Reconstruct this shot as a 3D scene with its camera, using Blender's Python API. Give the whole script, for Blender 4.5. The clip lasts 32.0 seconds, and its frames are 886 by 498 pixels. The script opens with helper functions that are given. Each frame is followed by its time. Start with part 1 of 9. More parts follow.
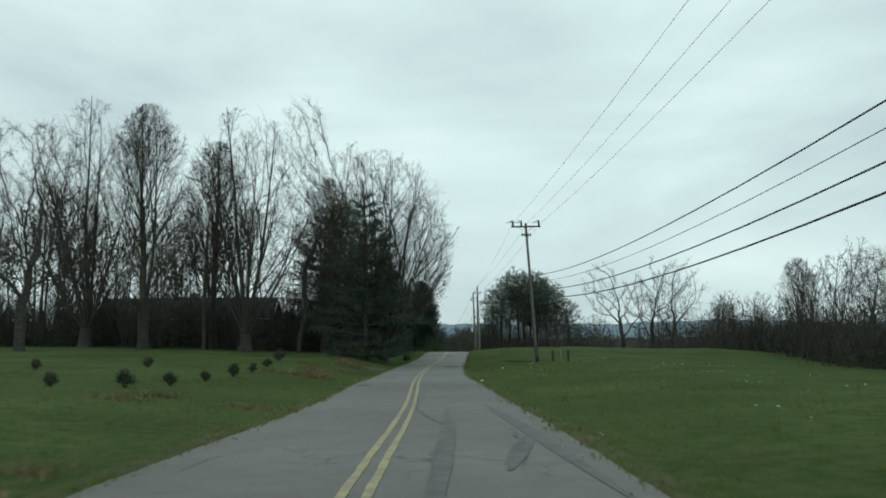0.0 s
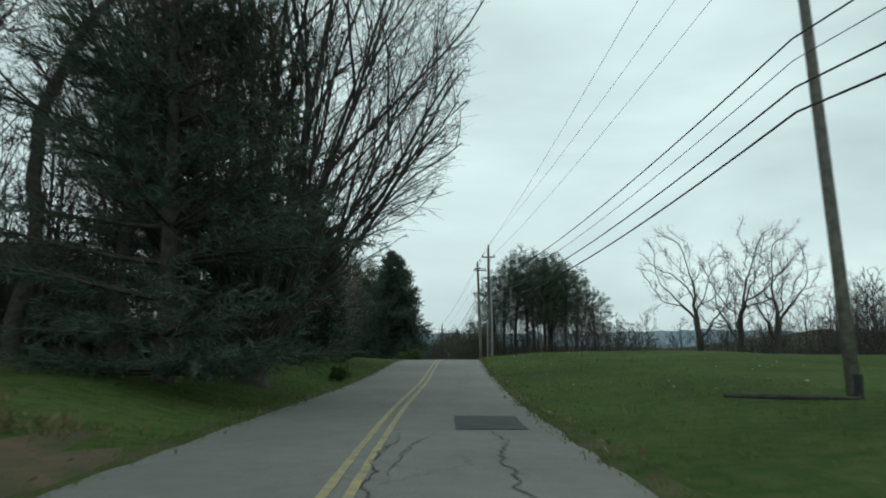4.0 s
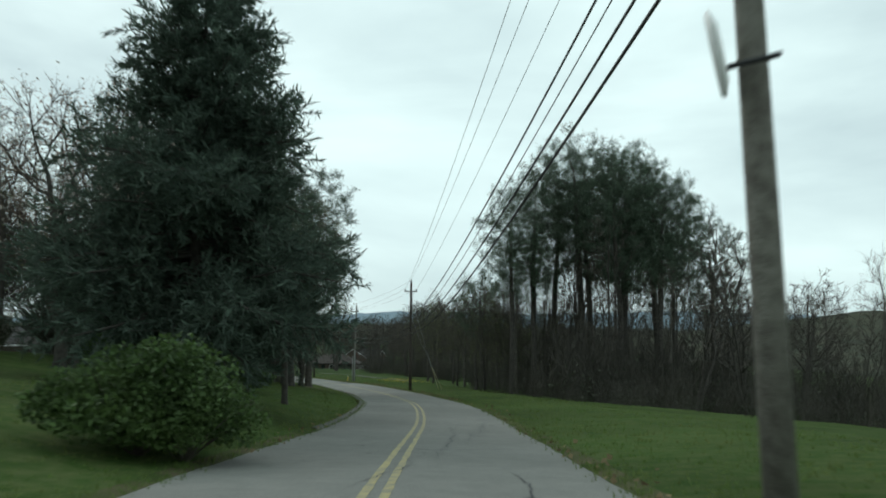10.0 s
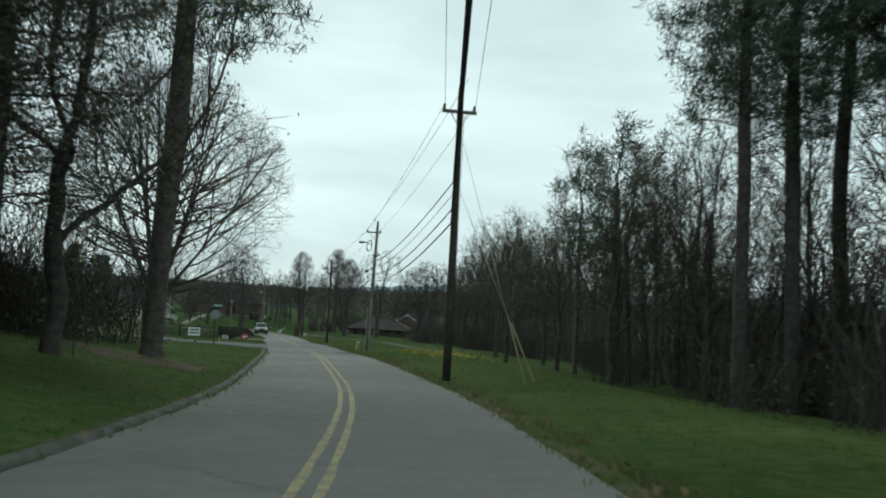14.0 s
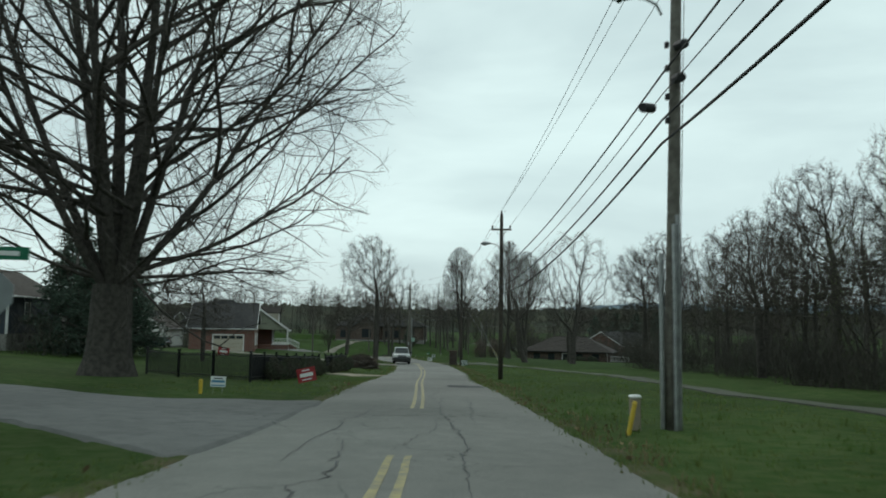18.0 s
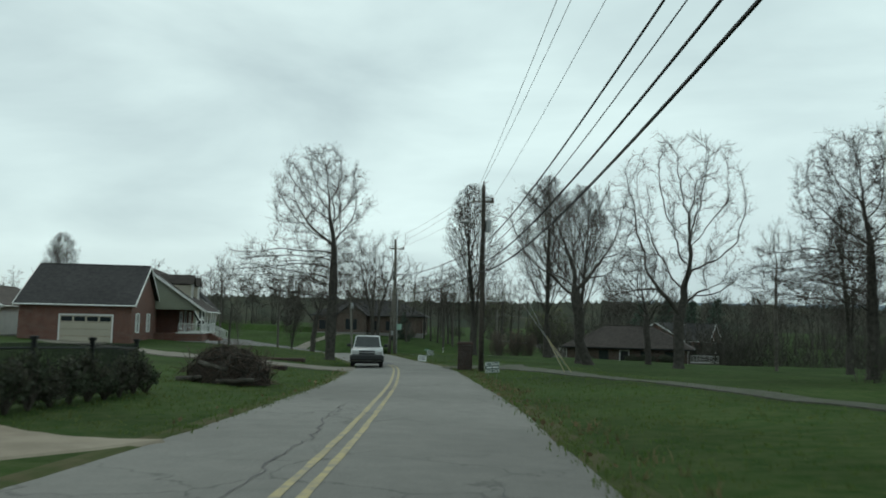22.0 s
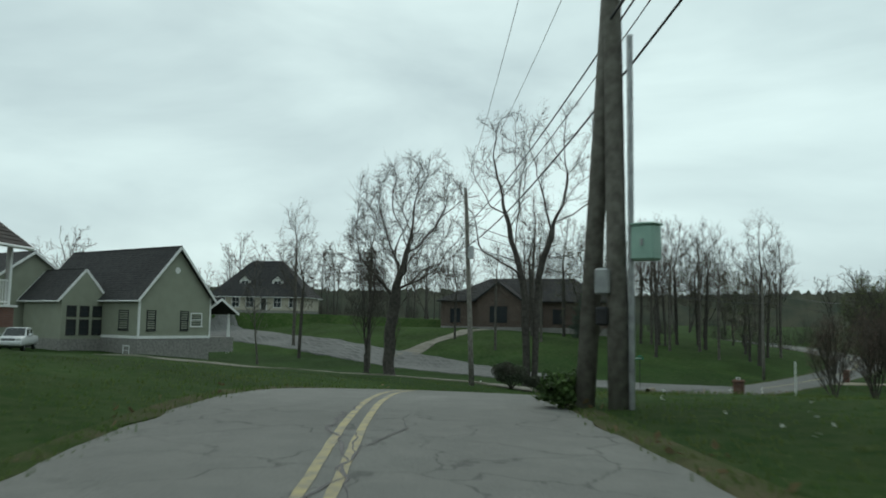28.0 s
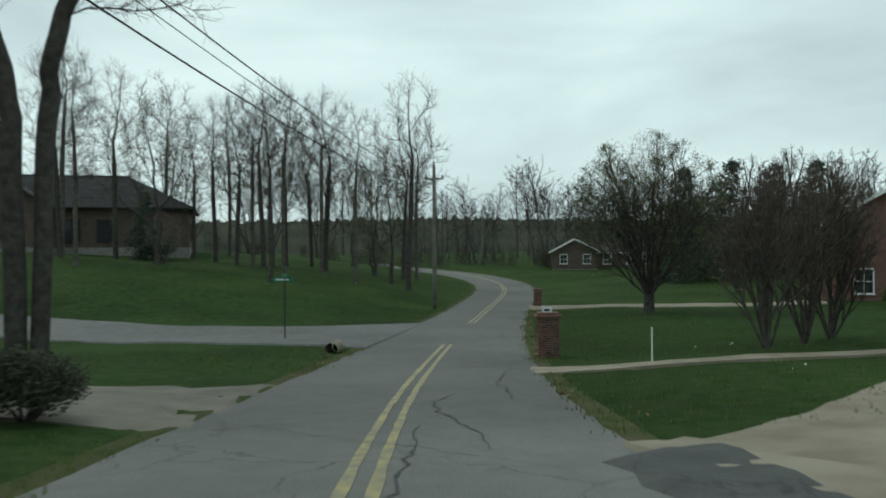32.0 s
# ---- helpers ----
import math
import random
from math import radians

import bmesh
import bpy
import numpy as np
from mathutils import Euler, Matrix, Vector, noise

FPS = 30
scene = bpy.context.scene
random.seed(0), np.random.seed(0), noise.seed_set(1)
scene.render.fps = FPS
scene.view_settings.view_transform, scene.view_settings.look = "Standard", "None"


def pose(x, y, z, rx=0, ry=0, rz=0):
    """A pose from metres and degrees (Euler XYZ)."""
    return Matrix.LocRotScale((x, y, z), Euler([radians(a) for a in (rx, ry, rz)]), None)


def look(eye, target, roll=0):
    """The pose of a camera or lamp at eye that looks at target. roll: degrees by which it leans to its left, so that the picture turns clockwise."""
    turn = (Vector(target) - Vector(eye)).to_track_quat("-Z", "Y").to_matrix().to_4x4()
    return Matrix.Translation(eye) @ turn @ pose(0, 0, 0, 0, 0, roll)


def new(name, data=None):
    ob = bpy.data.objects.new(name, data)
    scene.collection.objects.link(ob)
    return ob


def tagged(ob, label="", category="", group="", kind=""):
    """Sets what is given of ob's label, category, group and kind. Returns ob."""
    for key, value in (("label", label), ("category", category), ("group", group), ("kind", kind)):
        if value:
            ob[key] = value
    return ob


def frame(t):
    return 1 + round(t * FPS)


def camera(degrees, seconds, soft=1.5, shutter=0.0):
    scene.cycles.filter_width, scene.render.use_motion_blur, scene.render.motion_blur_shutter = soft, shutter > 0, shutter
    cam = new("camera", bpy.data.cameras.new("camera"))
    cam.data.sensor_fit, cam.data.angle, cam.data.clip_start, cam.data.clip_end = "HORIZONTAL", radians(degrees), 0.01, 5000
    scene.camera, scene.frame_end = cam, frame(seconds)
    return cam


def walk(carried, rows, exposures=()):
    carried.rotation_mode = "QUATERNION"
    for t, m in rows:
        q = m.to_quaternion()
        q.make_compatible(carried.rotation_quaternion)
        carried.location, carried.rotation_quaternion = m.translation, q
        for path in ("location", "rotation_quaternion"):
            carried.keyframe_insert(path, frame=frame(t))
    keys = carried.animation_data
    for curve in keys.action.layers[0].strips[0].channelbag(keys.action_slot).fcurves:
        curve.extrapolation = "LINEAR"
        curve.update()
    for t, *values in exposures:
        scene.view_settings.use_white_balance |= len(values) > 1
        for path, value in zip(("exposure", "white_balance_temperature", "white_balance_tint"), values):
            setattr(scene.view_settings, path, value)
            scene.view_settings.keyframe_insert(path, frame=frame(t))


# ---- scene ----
import collections

cam = camera(57.5, 32.0, soft=1.8, shutter=0.3)
PATH = [
    (0, 0.00, -0.00, -0.00, 96.76, 0.49, 0.06),
    (0.5, -0.15, 7.28, -0.11, 96.87, 0.67, -0.36),
    (1, -0.09, 14.71, -0.20, 96.88, 0.78, -0.38),
    (1.5, -0.15, 21.85, -0.34, 96.75, 0.35, -0.66),
    (2, -0.27, 28.70, -0.46, 96.53, 0.01, -0.78),
    (2.5, -0.44, 35.82, -0.40, 96.27, 0.04, -1.03),
    (3, -0.56, 43.01, -0.49, 96.53, 0.35, -1.08),
    (3.5, -0.67, 50.30, -0.64, 97.06, 0.48, -1.14),
    (4, -0.65, 57.32, -0.65, 97.43, 0.30, -1.47),
    (4.5, -0.62, 64.30, -0.63, 97.78, 0.09, -1.85),
    (5, -0.57, 71.26, -0.60, 98.09, -0.16, -2.25),
    (5.5, -0.49, 78.22, -0.58, 98.33, -0.47, -2.69),
    (6, -0.24, 85.12, -0.54, 97.96, -1.22, -3.38),
    (6.5, 0.04, 91.80, -0.44, 97.46, -1.40, -3.41),
    (7, 0.34, 98.14, -0.32, 97.66, -1.10, -3.40),
    (7.5, 0.70, 104.39, -0.14, 97.69, -1.10, -3.95),
    (8, 1.12, 110.86, 0.12, 97.52, -1.01, -3.91),
    (8.5, 1.47, 117.31, 0.35, 97.50, -0.88, -3.48),
    (9, 1.69, 123.22, 0.30, 97.21, -0.57, -3.35),
    (9.5, 1.96, 129.24, 0.26, 96.67, -0.78, -3.37),
    (10, 2.23, 135.40, 0.04, 95.96, -0.37, -2.99),
    (10.5, 2.53, 141.53, -0.28, 94.78, -0.17, -3.04),
    (11, 2.90, 147.66, -0.63, 94.05, -0.90, -3.77),
    (11.5, 3.20, 153.83, -1.06, 94.14, -1.62, -4.36),
    (12, 3.62, 160.08, -1.49, 94.00, -1.97, -4.30),
    (12.5, 3.93, 166.39, -1.87, 93.90, -2.65, -3.65),
    (13, 4.07, 172.75, -2.18, 94.00, -2.69, -2.44),
    (13.5, 4.13, 179.05, -2.45, 94.14, -3.05, -0.54),
    (14, 3.88, 185.38, -2.85, 94.09, -3.05, 1.88),
    (14.5, 3.46, 191.72, -3.18, 94.06, -2.68, 4.50),
    (15, 2.72, 198.06, -3.48, 94.18, -2.07, 6.65),
    (15.5, 1.88, 204.49, -3.72, 94.47, -1.79, 8.44),
    (16, 0.59, 210.82, -3.93, 94.69, -1.66, 9.84),
    (16.5, -0.77, 217.15, -4.14, 94.91, -1.55, 11.20),
    (17, -2.16, 223.44, -4.34, 95.12, -1.44, 12.49),
    (17.5, -3.54, 229.65, -4.55, 95.32, -1.28, 13.65),
    (18, -4.94, 235.30, -4.76, 95.38, -0.81, 13.82),
    (18.5, -6.13, 240.93, -5.03, 95.38, -0.33, 14.01),
    (19, -7.33, 246.50, -5.28, 95.19, -0.11, 13.83),
    (19.5, -8.60, 251.95, -5.45, 95.32, -0.65, 13.33),
    (20, -9.94, 257.56, -5.66, 95.65, -0.88, 13.64),
    (20.5, -11.32, 263.08, -5.85, 95.71, -0.67, 13.96),
    (21, -12.78, 268.54, -6.03, 95.85, -0.68, 13.80),
    (21.5, -14.15, 273.86, -6.25, 95.65, -0.97, 13.76),
    (22, -15.63, 279.28, -6.54, 95.21, -1.19, 14.12),
    (22.5, -17.11, 284.77, -6.78, 95.25, -0.92, 14.72),
    (23, -18.54, 290.30, -6.94, 95.69, -0.50, 15.19),
    (23.5, -20.08, 295.73, -7.10, 95.68, -0.32, 15.35),
    (24, -21.59, 301.01, -7.22, 95.52, -0.14, 15.32),
    (24.5, -23.18, 306.38, -7.46, 95.46, -0.70, 15.35),
    (25, -24.81, 311.66, -7.61, 95.20, -0.96, 15.90),
    (25.5, -26.45, 316.92, -7.74, 94.90, -1.16, 16.49),
    (26, -28.10, 322.17, -7.87, 94.61, -1.35, 17.20),
    (26.5, -29.77, 327.38, -8.00, 94.39, -1.51, 18.11),
    (27, -31.65, 332.32, -8.14, 94.64, -1.56, 20.54),
    (27.5, -33.96, 337.49, -8.23, 94.71, -1.63, 23.51),
    (28, -36.51, 342.48, -8.33, 95.07, -0.94, 25.78),
    (28.5, -39.02, 347.25, -8.42, 95.85, -0.46, 26.50),
    (29, -41.28, 351.57, -8.23, 96.55, 0.43, 24.73),
    (29.5, -43.17, 355.37, -8.27, 96.25, 3.42, 20.28),
    (30, -44.65, 359.20, -8.50, 94.83, 4.54, 13.65),
    (30.5, -45.68, 362.89, -8.85, 93.09, 3.61, 7.66),
    (31, -46.42, 367.07, -9.34, 90.97, 2.57, 2.69),
    (31.5, -47.00, 371.27, -9.84, 90.27, 1.22, -1.32),
    (32, -47.24, 375.60, -10.23, 90.57, 0.41, -5.08),
]
walk(cam, [(t, pose(x, y, z, rx, ry, rz)) for t, x, y, z, rx, ry, rz in PATH],
     exposures=[(0.0, 0.0), (5.0, 0.0), (6.0, 0.06), (7.0, -0.08), (8.0, -0.02), (9.0, 0.02), (10.0, 0.22), (11.0, 0.36), (12.0, 0.2), (13.0, 0.2), (14.0, 0.12), (15.5, 0.0), (32.0, 0.0)])

# ---- world and sun: an overcast spring day ----
SUN_EL, SUN_AZ = radians(38), radians(35)      # azimuth counted from +y towards -x
world = bpy.data.worlds.new("overcast_sky")
scene.world = world
world.use_nodes = True
wn, wl = world.node_tree.nodes, world.node_tree.links
wn.clear()


def wnode(kind, **vals):
    n = wn.new(kind)
    for k, v in vals.items():
        n.inputs[k].default_value = v
    return n


w_out = wn.new("ShaderNodeOutputWorld")
w_sky = wn.new("ShaderNodeTexSky")
w_sky.sky_type, w_sky.sun_disc = "NISHITA", False
w_sky.sun_elevation, w_sky.sun_rotation = SUN_EL, -SUN_AZ
w_bg_sky = wnode("ShaderNodeBackground", Strength=0.06)
wl.new(w_sky.outputs["Color"], w_bg_sky.inputs["Color"])
w_co = wn.new("ShaderNodeTexCoord")
w_map = wn.new("ShaderNodeMapping")
w_map.inputs["Scale"].default_value = (1.0, 1.0, 3.2)
wl.new(w_co.outputs["Generated"], w_map.inputs["Vector"])
w_n1 = wnode("ShaderNodeTexNoise", Scale=2.1, Detail=6.0, Roughness=0.5, Distortion=0.3)
wl.new(w_map.outputs["Vector"], w_n1.inputs["Vector"])
w_ramp = wn.new("ShaderNodeValToRGB")
w_ramp.color_ramp.elements[0].position, w_ramp.color_ramp.elements[0].color = 0.29, (0.46, 0.59, 0.61, 1)
w_ramp.color_ramp.elements[1].position, w_ramp.color_ramp.elements[1].color = 0.66, (0.745, 0.93, 0.915, 1)
wl.new(w_n1.outputs["Fac"], w_ramp.inputs["Fac"])
w_bg_cloud = wnode("ShaderNodeBackground", Strength=1.06)
wl.new(w_ramp.outputs["Color"], w_bg_cloud.inputs["Color"])
w_mix = wnode("ShaderNodeMixShader", Fac=0.93)
wl.new(w_bg_sky.outputs[0], w_mix.inputs[1])
wl.new(w_bg_cloud.outputs[0], w_mix.inputs[2])
wl.new(w_mix.outputs[0], w_out.inputs["Surface"])

sun = new("sun", bpy.data.lights.new("sun", "SUN"))
sun.data.energy, sun.data.angle, sun.data.color = 0.6, radians(25), (1.0, 0.97, 0.92)
sun.matrix_world = look((0, 0, 60), (math.sin(SUN_AZ) * 40, -math.cos(SUN_AZ) * 40, 60 - 40 * math.tan(SUN_EL)))

# ---- materials ----


def material(name, base, rough=0.85, metal=0.0, vary=0.0, scale=4.0, second=None, bump=0.0, bump_scale=30.0,
             island=0.0, obrand=0.0, spec=0.3, transmission=0.0, big=0.0):
    """A principled material: base colour mixed with a second one by noise at two scales, varied by piece, with fine relief."""
    m = bpy.data.materials.new(name)
    m.use_nodes = True
    nt = m.node_tree
    N, L = nt.nodes, nt.links
    b = N["Principled BSDF"]
    b.inputs["Roughness"].default_value = rough
    b.inputs["Metallic"].default_value = metal
    b.inputs["Specular IOR Level"].default_value = spec
    b.inputs["Transmission Weight"].default_value = transmission
    second = second or tuple(c * (1 - vary) for c in base)
    co = N.new("ShaderNodeTexCoord")
    geo = N.new("ShaderNodeNewGeometry")
    mix = N.new("ShaderNodeMix")
    mix.data_type = "RGBA"
    mix.inputs["A"].default_value = (*base, 1)
    mix.inputs["B"].default_value = (*second, 1)
    n1 = N.new("ShaderNodeTexNoise")
    n1.inputs["Scale"].default_value, n1.inputs["Detail"].default_value = scale, 6
    L.new(geo.outputs["Position"], n1.inputs["Vector"])
    r = N.new("ShaderNodeMapRange")
    r.inputs["From Min"].default_value, r.inputs["From Max"].default_value = 0.35, 0.65
    L.new(n1.outputs["Fac"], r.inputs["Value"])
    L.new(r.outputs["Result"], mix.inputs["Factor"])
    col = mix.outputs["Result"]
    if big:
        n2 = N.new("ShaderNodeTexNoise")
        n2.inputs["Scale"].default_value, n2.inputs["Detail"].default_value = scale * 0.07, 3
        L.new(geo.outputs["Position"], n2.inputs["Vector"])
        h = N.new("ShaderNodeHueSaturation")
        r2 = N.new("ShaderNodeMapRange")
        r2.inputs["From Min"].default_value, r2.inputs["From Max"].default_value = 0.3, 0.7
        r2.inputs["To Min"].default_value, r2.inputs["To Max"].default_value = 1 - big, 1 + big
        L.new(n2.outputs["Fac"], r2.inputs["Value"])
        L.new(r2.outputs["Result"], h.inputs["Value"])
        L.new(col, h.inputs["Color"])
        col = h.outputs["Color"]
    for amount, source in ((island, geo.outputs["Random Per Island"]), (obrand, None)):
        if amount:
            if source is None:
                source = N.new("ShaderNodeObjectInfo").outputs["Random"]
            h = N.new("ShaderNodeHueSaturation")
            r2 = N.new("ShaderNodeMapRange")
            r2.inputs["To Min"].default_value, r2.inputs["To Max"].default_value = 1 - amount, 1 + amount
            L.new(source, r2.inputs["Value"])
            L.new(r2.outputs["Result"], h.inputs["Value"])
            L.new(col, h.inputs["Color"])
            col = h.outputs["Color"]
    L.new(col, b.inputs["Base Color"])
    if bump:
        n3 = N.new("ShaderNodeTexNoise")
        n3.inputs["Scale"].default_value, n3.inputs["Detail"].default_value = bump_scale, 4
        L.new(geo.outputs["Position"], n3.inputs["Vector"])
        bp = N.new("ShaderNodeBump")
        bp.inputs["Strength"].default_value, bp.inputs["Distance"].default_value = bump, 0.03
        L.new(n3.outputs["Fac"], bp.inputs["Height"])
        L.new(bp.outputs["Normal"], b.inputs["Normal"])
    return m


def set_leafy(m, amount=0.35):
    """Lets some light through thin leaves."""
    N, L = m.node_tree.nodes, m.node_tree.links
    b, out = N["Principled BSDF"], N["Material Output"]
    tr = N.new("ShaderNodeBsdfTranslucent")
    mx = N.new("ShaderNodeMixShader")
    mx.inputs["Fac"].default_value = amount
    link = b.inputs["Base Color"].links[0]
    L.new(link.from_socket, tr.inputs["Color"])
    L.new(b.outputs[0], mx.inputs[1])
    L.new(tr.outputs[0], mx.inputs[2])
    L.new(mx.outputs[0], out.inputs["Surface"])
    return m


def asphalt(name, base, dark, crack=0.5, crack_scale=0.55):
    """Worn asphalt: aggregate speckle, wide wheel-worn blotches, meandering dark cracks."""
    m = material(name, base, rough=0.9, second=dark, scale=2.2, bump=0.35, bump_scale=140, big=0.16, spec=0.25)
    N, L = m.node_tree.nodes, m.node_tree.links
    b = N["Principled BSDF"]
    src = b.inputs["Base Color"].links[0].from_socket
    geo = N.new("ShaderNodeNewGeometry")
    warp = N.new("ShaderNodeTexNoise")
    warp.inputs["Scale"].default_value, warp.inputs["Detail"].default_value = 1.3, 5
    L.new(geo.outputs["Position"], warp.inputs["Vector"])
    add = N.new("ShaderNodeMix")
    add.data_type, add.blend_type = "RGBA", "LINEAR_LIGHT"
    add.inputs["Factor"].default_value = 0.55
    L.new(geo.outputs["Position"], add.inputs["A"])
    L.new(warp.outputs["Color"], add.inputs["B"])
    vor = N.new("ShaderNodeTexVoronoi")
    vor.feature = "DISTANCE_TO_EDGE"
    vor.inputs["Scale"].default_value = crack_scale
    L.new(add.outputs["Result"], vor.inputs["Vector"])
    near = N.new("ShaderNodeMapRange")
    near.inputs["From Min"].default_value, near.inputs["From Max"].default_value = 0.004, 0.016
    near.inputs["To Min"].default_value, near.inputs["To Max"].default_value = crack, 0.0
    L.new(vor.outputs["Distance"], near.inputs["Value"])
    where = N.new("ShaderNodeTexNoise")
    where.inputs["Scale"].default_value = 0.16
    L.new(geo.outputs["Position"], where.inputs["Vector"])
    gate = N.new("ShaderNodeMapRange")
    gate.inputs["From Min"].default_value, gate.inputs["From Max"].default_value = 0.46, 0.6
    L.new(where.outputs["Fac"], gate.inputs["Value"])
    mul = N.new("ShaderNodeMath")
    mul.operation = "MULTIPLY"
    L.new(near.outputs["Result"], mul.inputs[0])
    L.new(gate.outputs["Result"], mul.inputs[1])
    speck = N.new("ShaderNodeTexNoise")
    speck.inputs["Scale"].default_value, speck.inputs["Detail"].default_value = 60, 2
    L.new(geo.outputs["Position"], speck.inputs["Vector"])
    sr = N.new("ShaderNodeMapRange")
    sr.inputs["From Min"].default_value, sr.inputs["From Max"].default_value = 0.3, 0.7
    sr.inputs["To Min"].default_value, sr.inputs["To Max"].default_value = 0.8, 1.2
    L.new(speck.outputs["Fac"], sr.inputs["Value"])
    hs = N.new("ShaderNodeHueSaturation")
    L.new(sr.outputs["Result"], hs.inputs["Value"])
    L.new(src, hs.inputs["Color"])
    fin = N.new("ShaderNodeMix")
    fin.data_type = "RGBA"
    fin.inputs["B"].default_value = (0.03, 0.03, 0.03, 1)
    L.new(mul.outputs[0], fin.inputs["Factor"])
    L.new(hs.outputs["Color"], fin.inputs["A"])
    L.new(fin.outputs["Result"], b.inputs["Base Color"])
    return m


def by_stretch(m, stops):
    """Tints a material by stretches of the road: (y, red, green, blue) factors."""
    N, L = m.node_tree.nodes, m.node_tree.links
    b = N["Principled BSDF"]
    src = b.inputs["Base Color"].links[0].from_socket
    geo, sep, span = N.new("ShaderNodeNewGeometry"), N.new("ShaderNodeSeparateXYZ"), N.new("ShaderNodeMapRange")
    L.new(geo.outputs["Position"], sep.inputs[0])
    span.inputs["From Min"].default_value, span.inputs["From Max"].default_value = -50, 500
    L.new(sep.outputs["Y"], span.inputs["Value"])
    ramp = N.new("ShaderNodeValToRGB")
    els = ramp.color_ramp.elements
    for n, (y, *rgb) in enumerate(stops):
        e = els[n] if n < 2 else els.new(0.5)
        e.position, e.color = (y + 50) / 550, (rgb[0] / 2, rgb[1] / 2, rgb[2] / 2, 1)
    L.new(span.outputs["Result"], ramp.inputs["Fac"])
    mul, dbl = N.new("ShaderNodeVectorMath"), N.new("ShaderNodeVectorMath")
    mul.operation, dbl.operation = "MULTIPLY", "SCALE"
    dbl.inputs["Scale"].default_value = 2.0
    L.new(src, mul.inputs[0])
    L.new(ramp.outputs["Color"], mul.inputs[1])
    L.new(mul.outputs[0], dbl.inputs[0])
    L.new(dbl.outputs[0], b.inputs["Base Color"])
    return m


def bricks(name, c1, c2, mortar):
    m = material(name, c1, rough=0.9)
    N, L = m.node_tree.nodes, m.node_tree.links
    b = N["Principled BSDF"]
    co = N.new("ShaderNodeTexCoord")
    sep, com = N.new("ShaderNodeSeparateXYZ"), N.new("ShaderNodeCombineXYZ")
    L.new(co.outputs["Object"], sep.inputs[0])
    ad = N.new("ShaderNodeMath")
    L.new(sep.outputs["X"], ad.inputs[0])
    L.new(sep.outputs["Y"], ad.inputs[1])
    L.new(ad.outputs[0], com.inputs["X"])
    L.new(sep.outputs["Z"], com.inputs["Y"])
    t = N.new("ShaderNodeTexBrick")
    t.inputs["Color1"].default_value, t.inputs["Color2"].default_value = (*c1, 1), (*c2, 1)
    t.inputs["Mortar"].default_value = (*mortar, 1)
    t.inputs["Scale"].default_value = 1.0
    t.inputs["Brick Width"].default_value, t.inputs["Row Height"].default_value = 0.215, 0.075
    t.inputs["Mortar Size"].default_value = 0.008
    L.new(com.outputs[0], t.inputs["Vector"])
    n = N.new("ShaderNodeTexNoise")
    n.inputs["Scale"].default_value = 1.7
    L.new(co.outputs["Object"], n.inputs["Vector"])
    r = N.new("ShaderNodeMapRange")
    r.inputs["To Min"].default_value, r.inputs["To Max"].default_value = 0.7, 1.3
    L.new(n.outputs["Fac"], r.inputs["Value"])
    h = N.new("ShaderNodeHueSaturation")
    L.new(r.outputs["Result"], h.inputs["Value"])
    L.new(t.outputs["Color"], h.inputs["Color"])
    L.new(h.outputs["Color"], b.inputs["Base Color"])
    bp = N.new("ShaderNodeBump")
    bp.inputs["Strength"].default_value, bp.inputs["Distance"].default_value = 0.6, 0.01
    bp.invert = True
    L.new(t.outputs["Fac"], bp.inputs["Height"])
    L.new(bp.outputs["Normal"], b.inputs["Normal"])
    return m


M_ROAD = asphalt("worn_asphalt", (0.16, 0.158, 0.148), (0.14, 0.139, 0.131))
M_PATCH = asphalt("patch_asphalt", (0.075, 0.077, 0.078), (0.055, 0.056, 0.057), crack=0.1)
M_SIDE = asphalt("side_asphalt", (0.148, 0.147, 0.14), (0.115, 0.115, 0.11))
M_DRIVE = material("old_driveway_concrete", (0.19, 0.172, 0.14), rough=0.9, second=(0.13, 0.12, 0.095), scale=1.3, bump=0.3, bump_scale=60, big=0.15)
M_APRON = asphalt("apron_asphalt", (0.1, 0.1, 0.096), (0.075, 0.076, 0.073), crack=0.8, crack_scale=0.8)
M_LANE = asphalt("gravelly_lane", (0.085, 0.085, 0.068), (0.055, 0.064, 0.04))
M_TAR = material("crack_sealer", (0.03, 0.03, 0.031), rough=0.6, vary=0.4, scale=8)
M_YELLOW = material("worn_yellow_paint", (0.37, 0.305, 0.135), rough=0.7, second=(0.2, 0.185, 0.135), scale=5, bump=0.2, bump_scale=100)
M_CONCRETE = material("weathered_concrete", (0.275, 0.238, 0.18), rough=0.9, second=(0.19, 0.158, 0.115), scale=1.3, bump=0.3, bump_scale=60, big=0.12)
M_CURB = material("dirty_curb_concrete", (0.13, 0.128, 0.112), rough=0.95, second=(0.06, 0.062, 0.05), scale=2.5, bump=0.4, bump_scale=40)
M_VERGE = material("gravelly_verge", (0.1, 0.088, 0.052), rough=1.0, second=(0.042, 0.066, 0.019), scale=1.1, bump=0.8, bump_scale=22, spec=0.05, big=0.2)
M_WPINE = set_leafy(material("soft_pine_needles", (0.075, 0.105, 0.074), rough=0.8, second=(0.045, 0.066, 0.047), scale=0.9, island=0.4, spec=0.2), 0.25)
M_HALFLEAF = set_leafy(material("half_open_leaves", (0.125, 0.145, 0.095), rough=0.8, second=(0.09, 0.098, 0.07), scale=0.8, island=0.4, spec=0.15), 0.3)
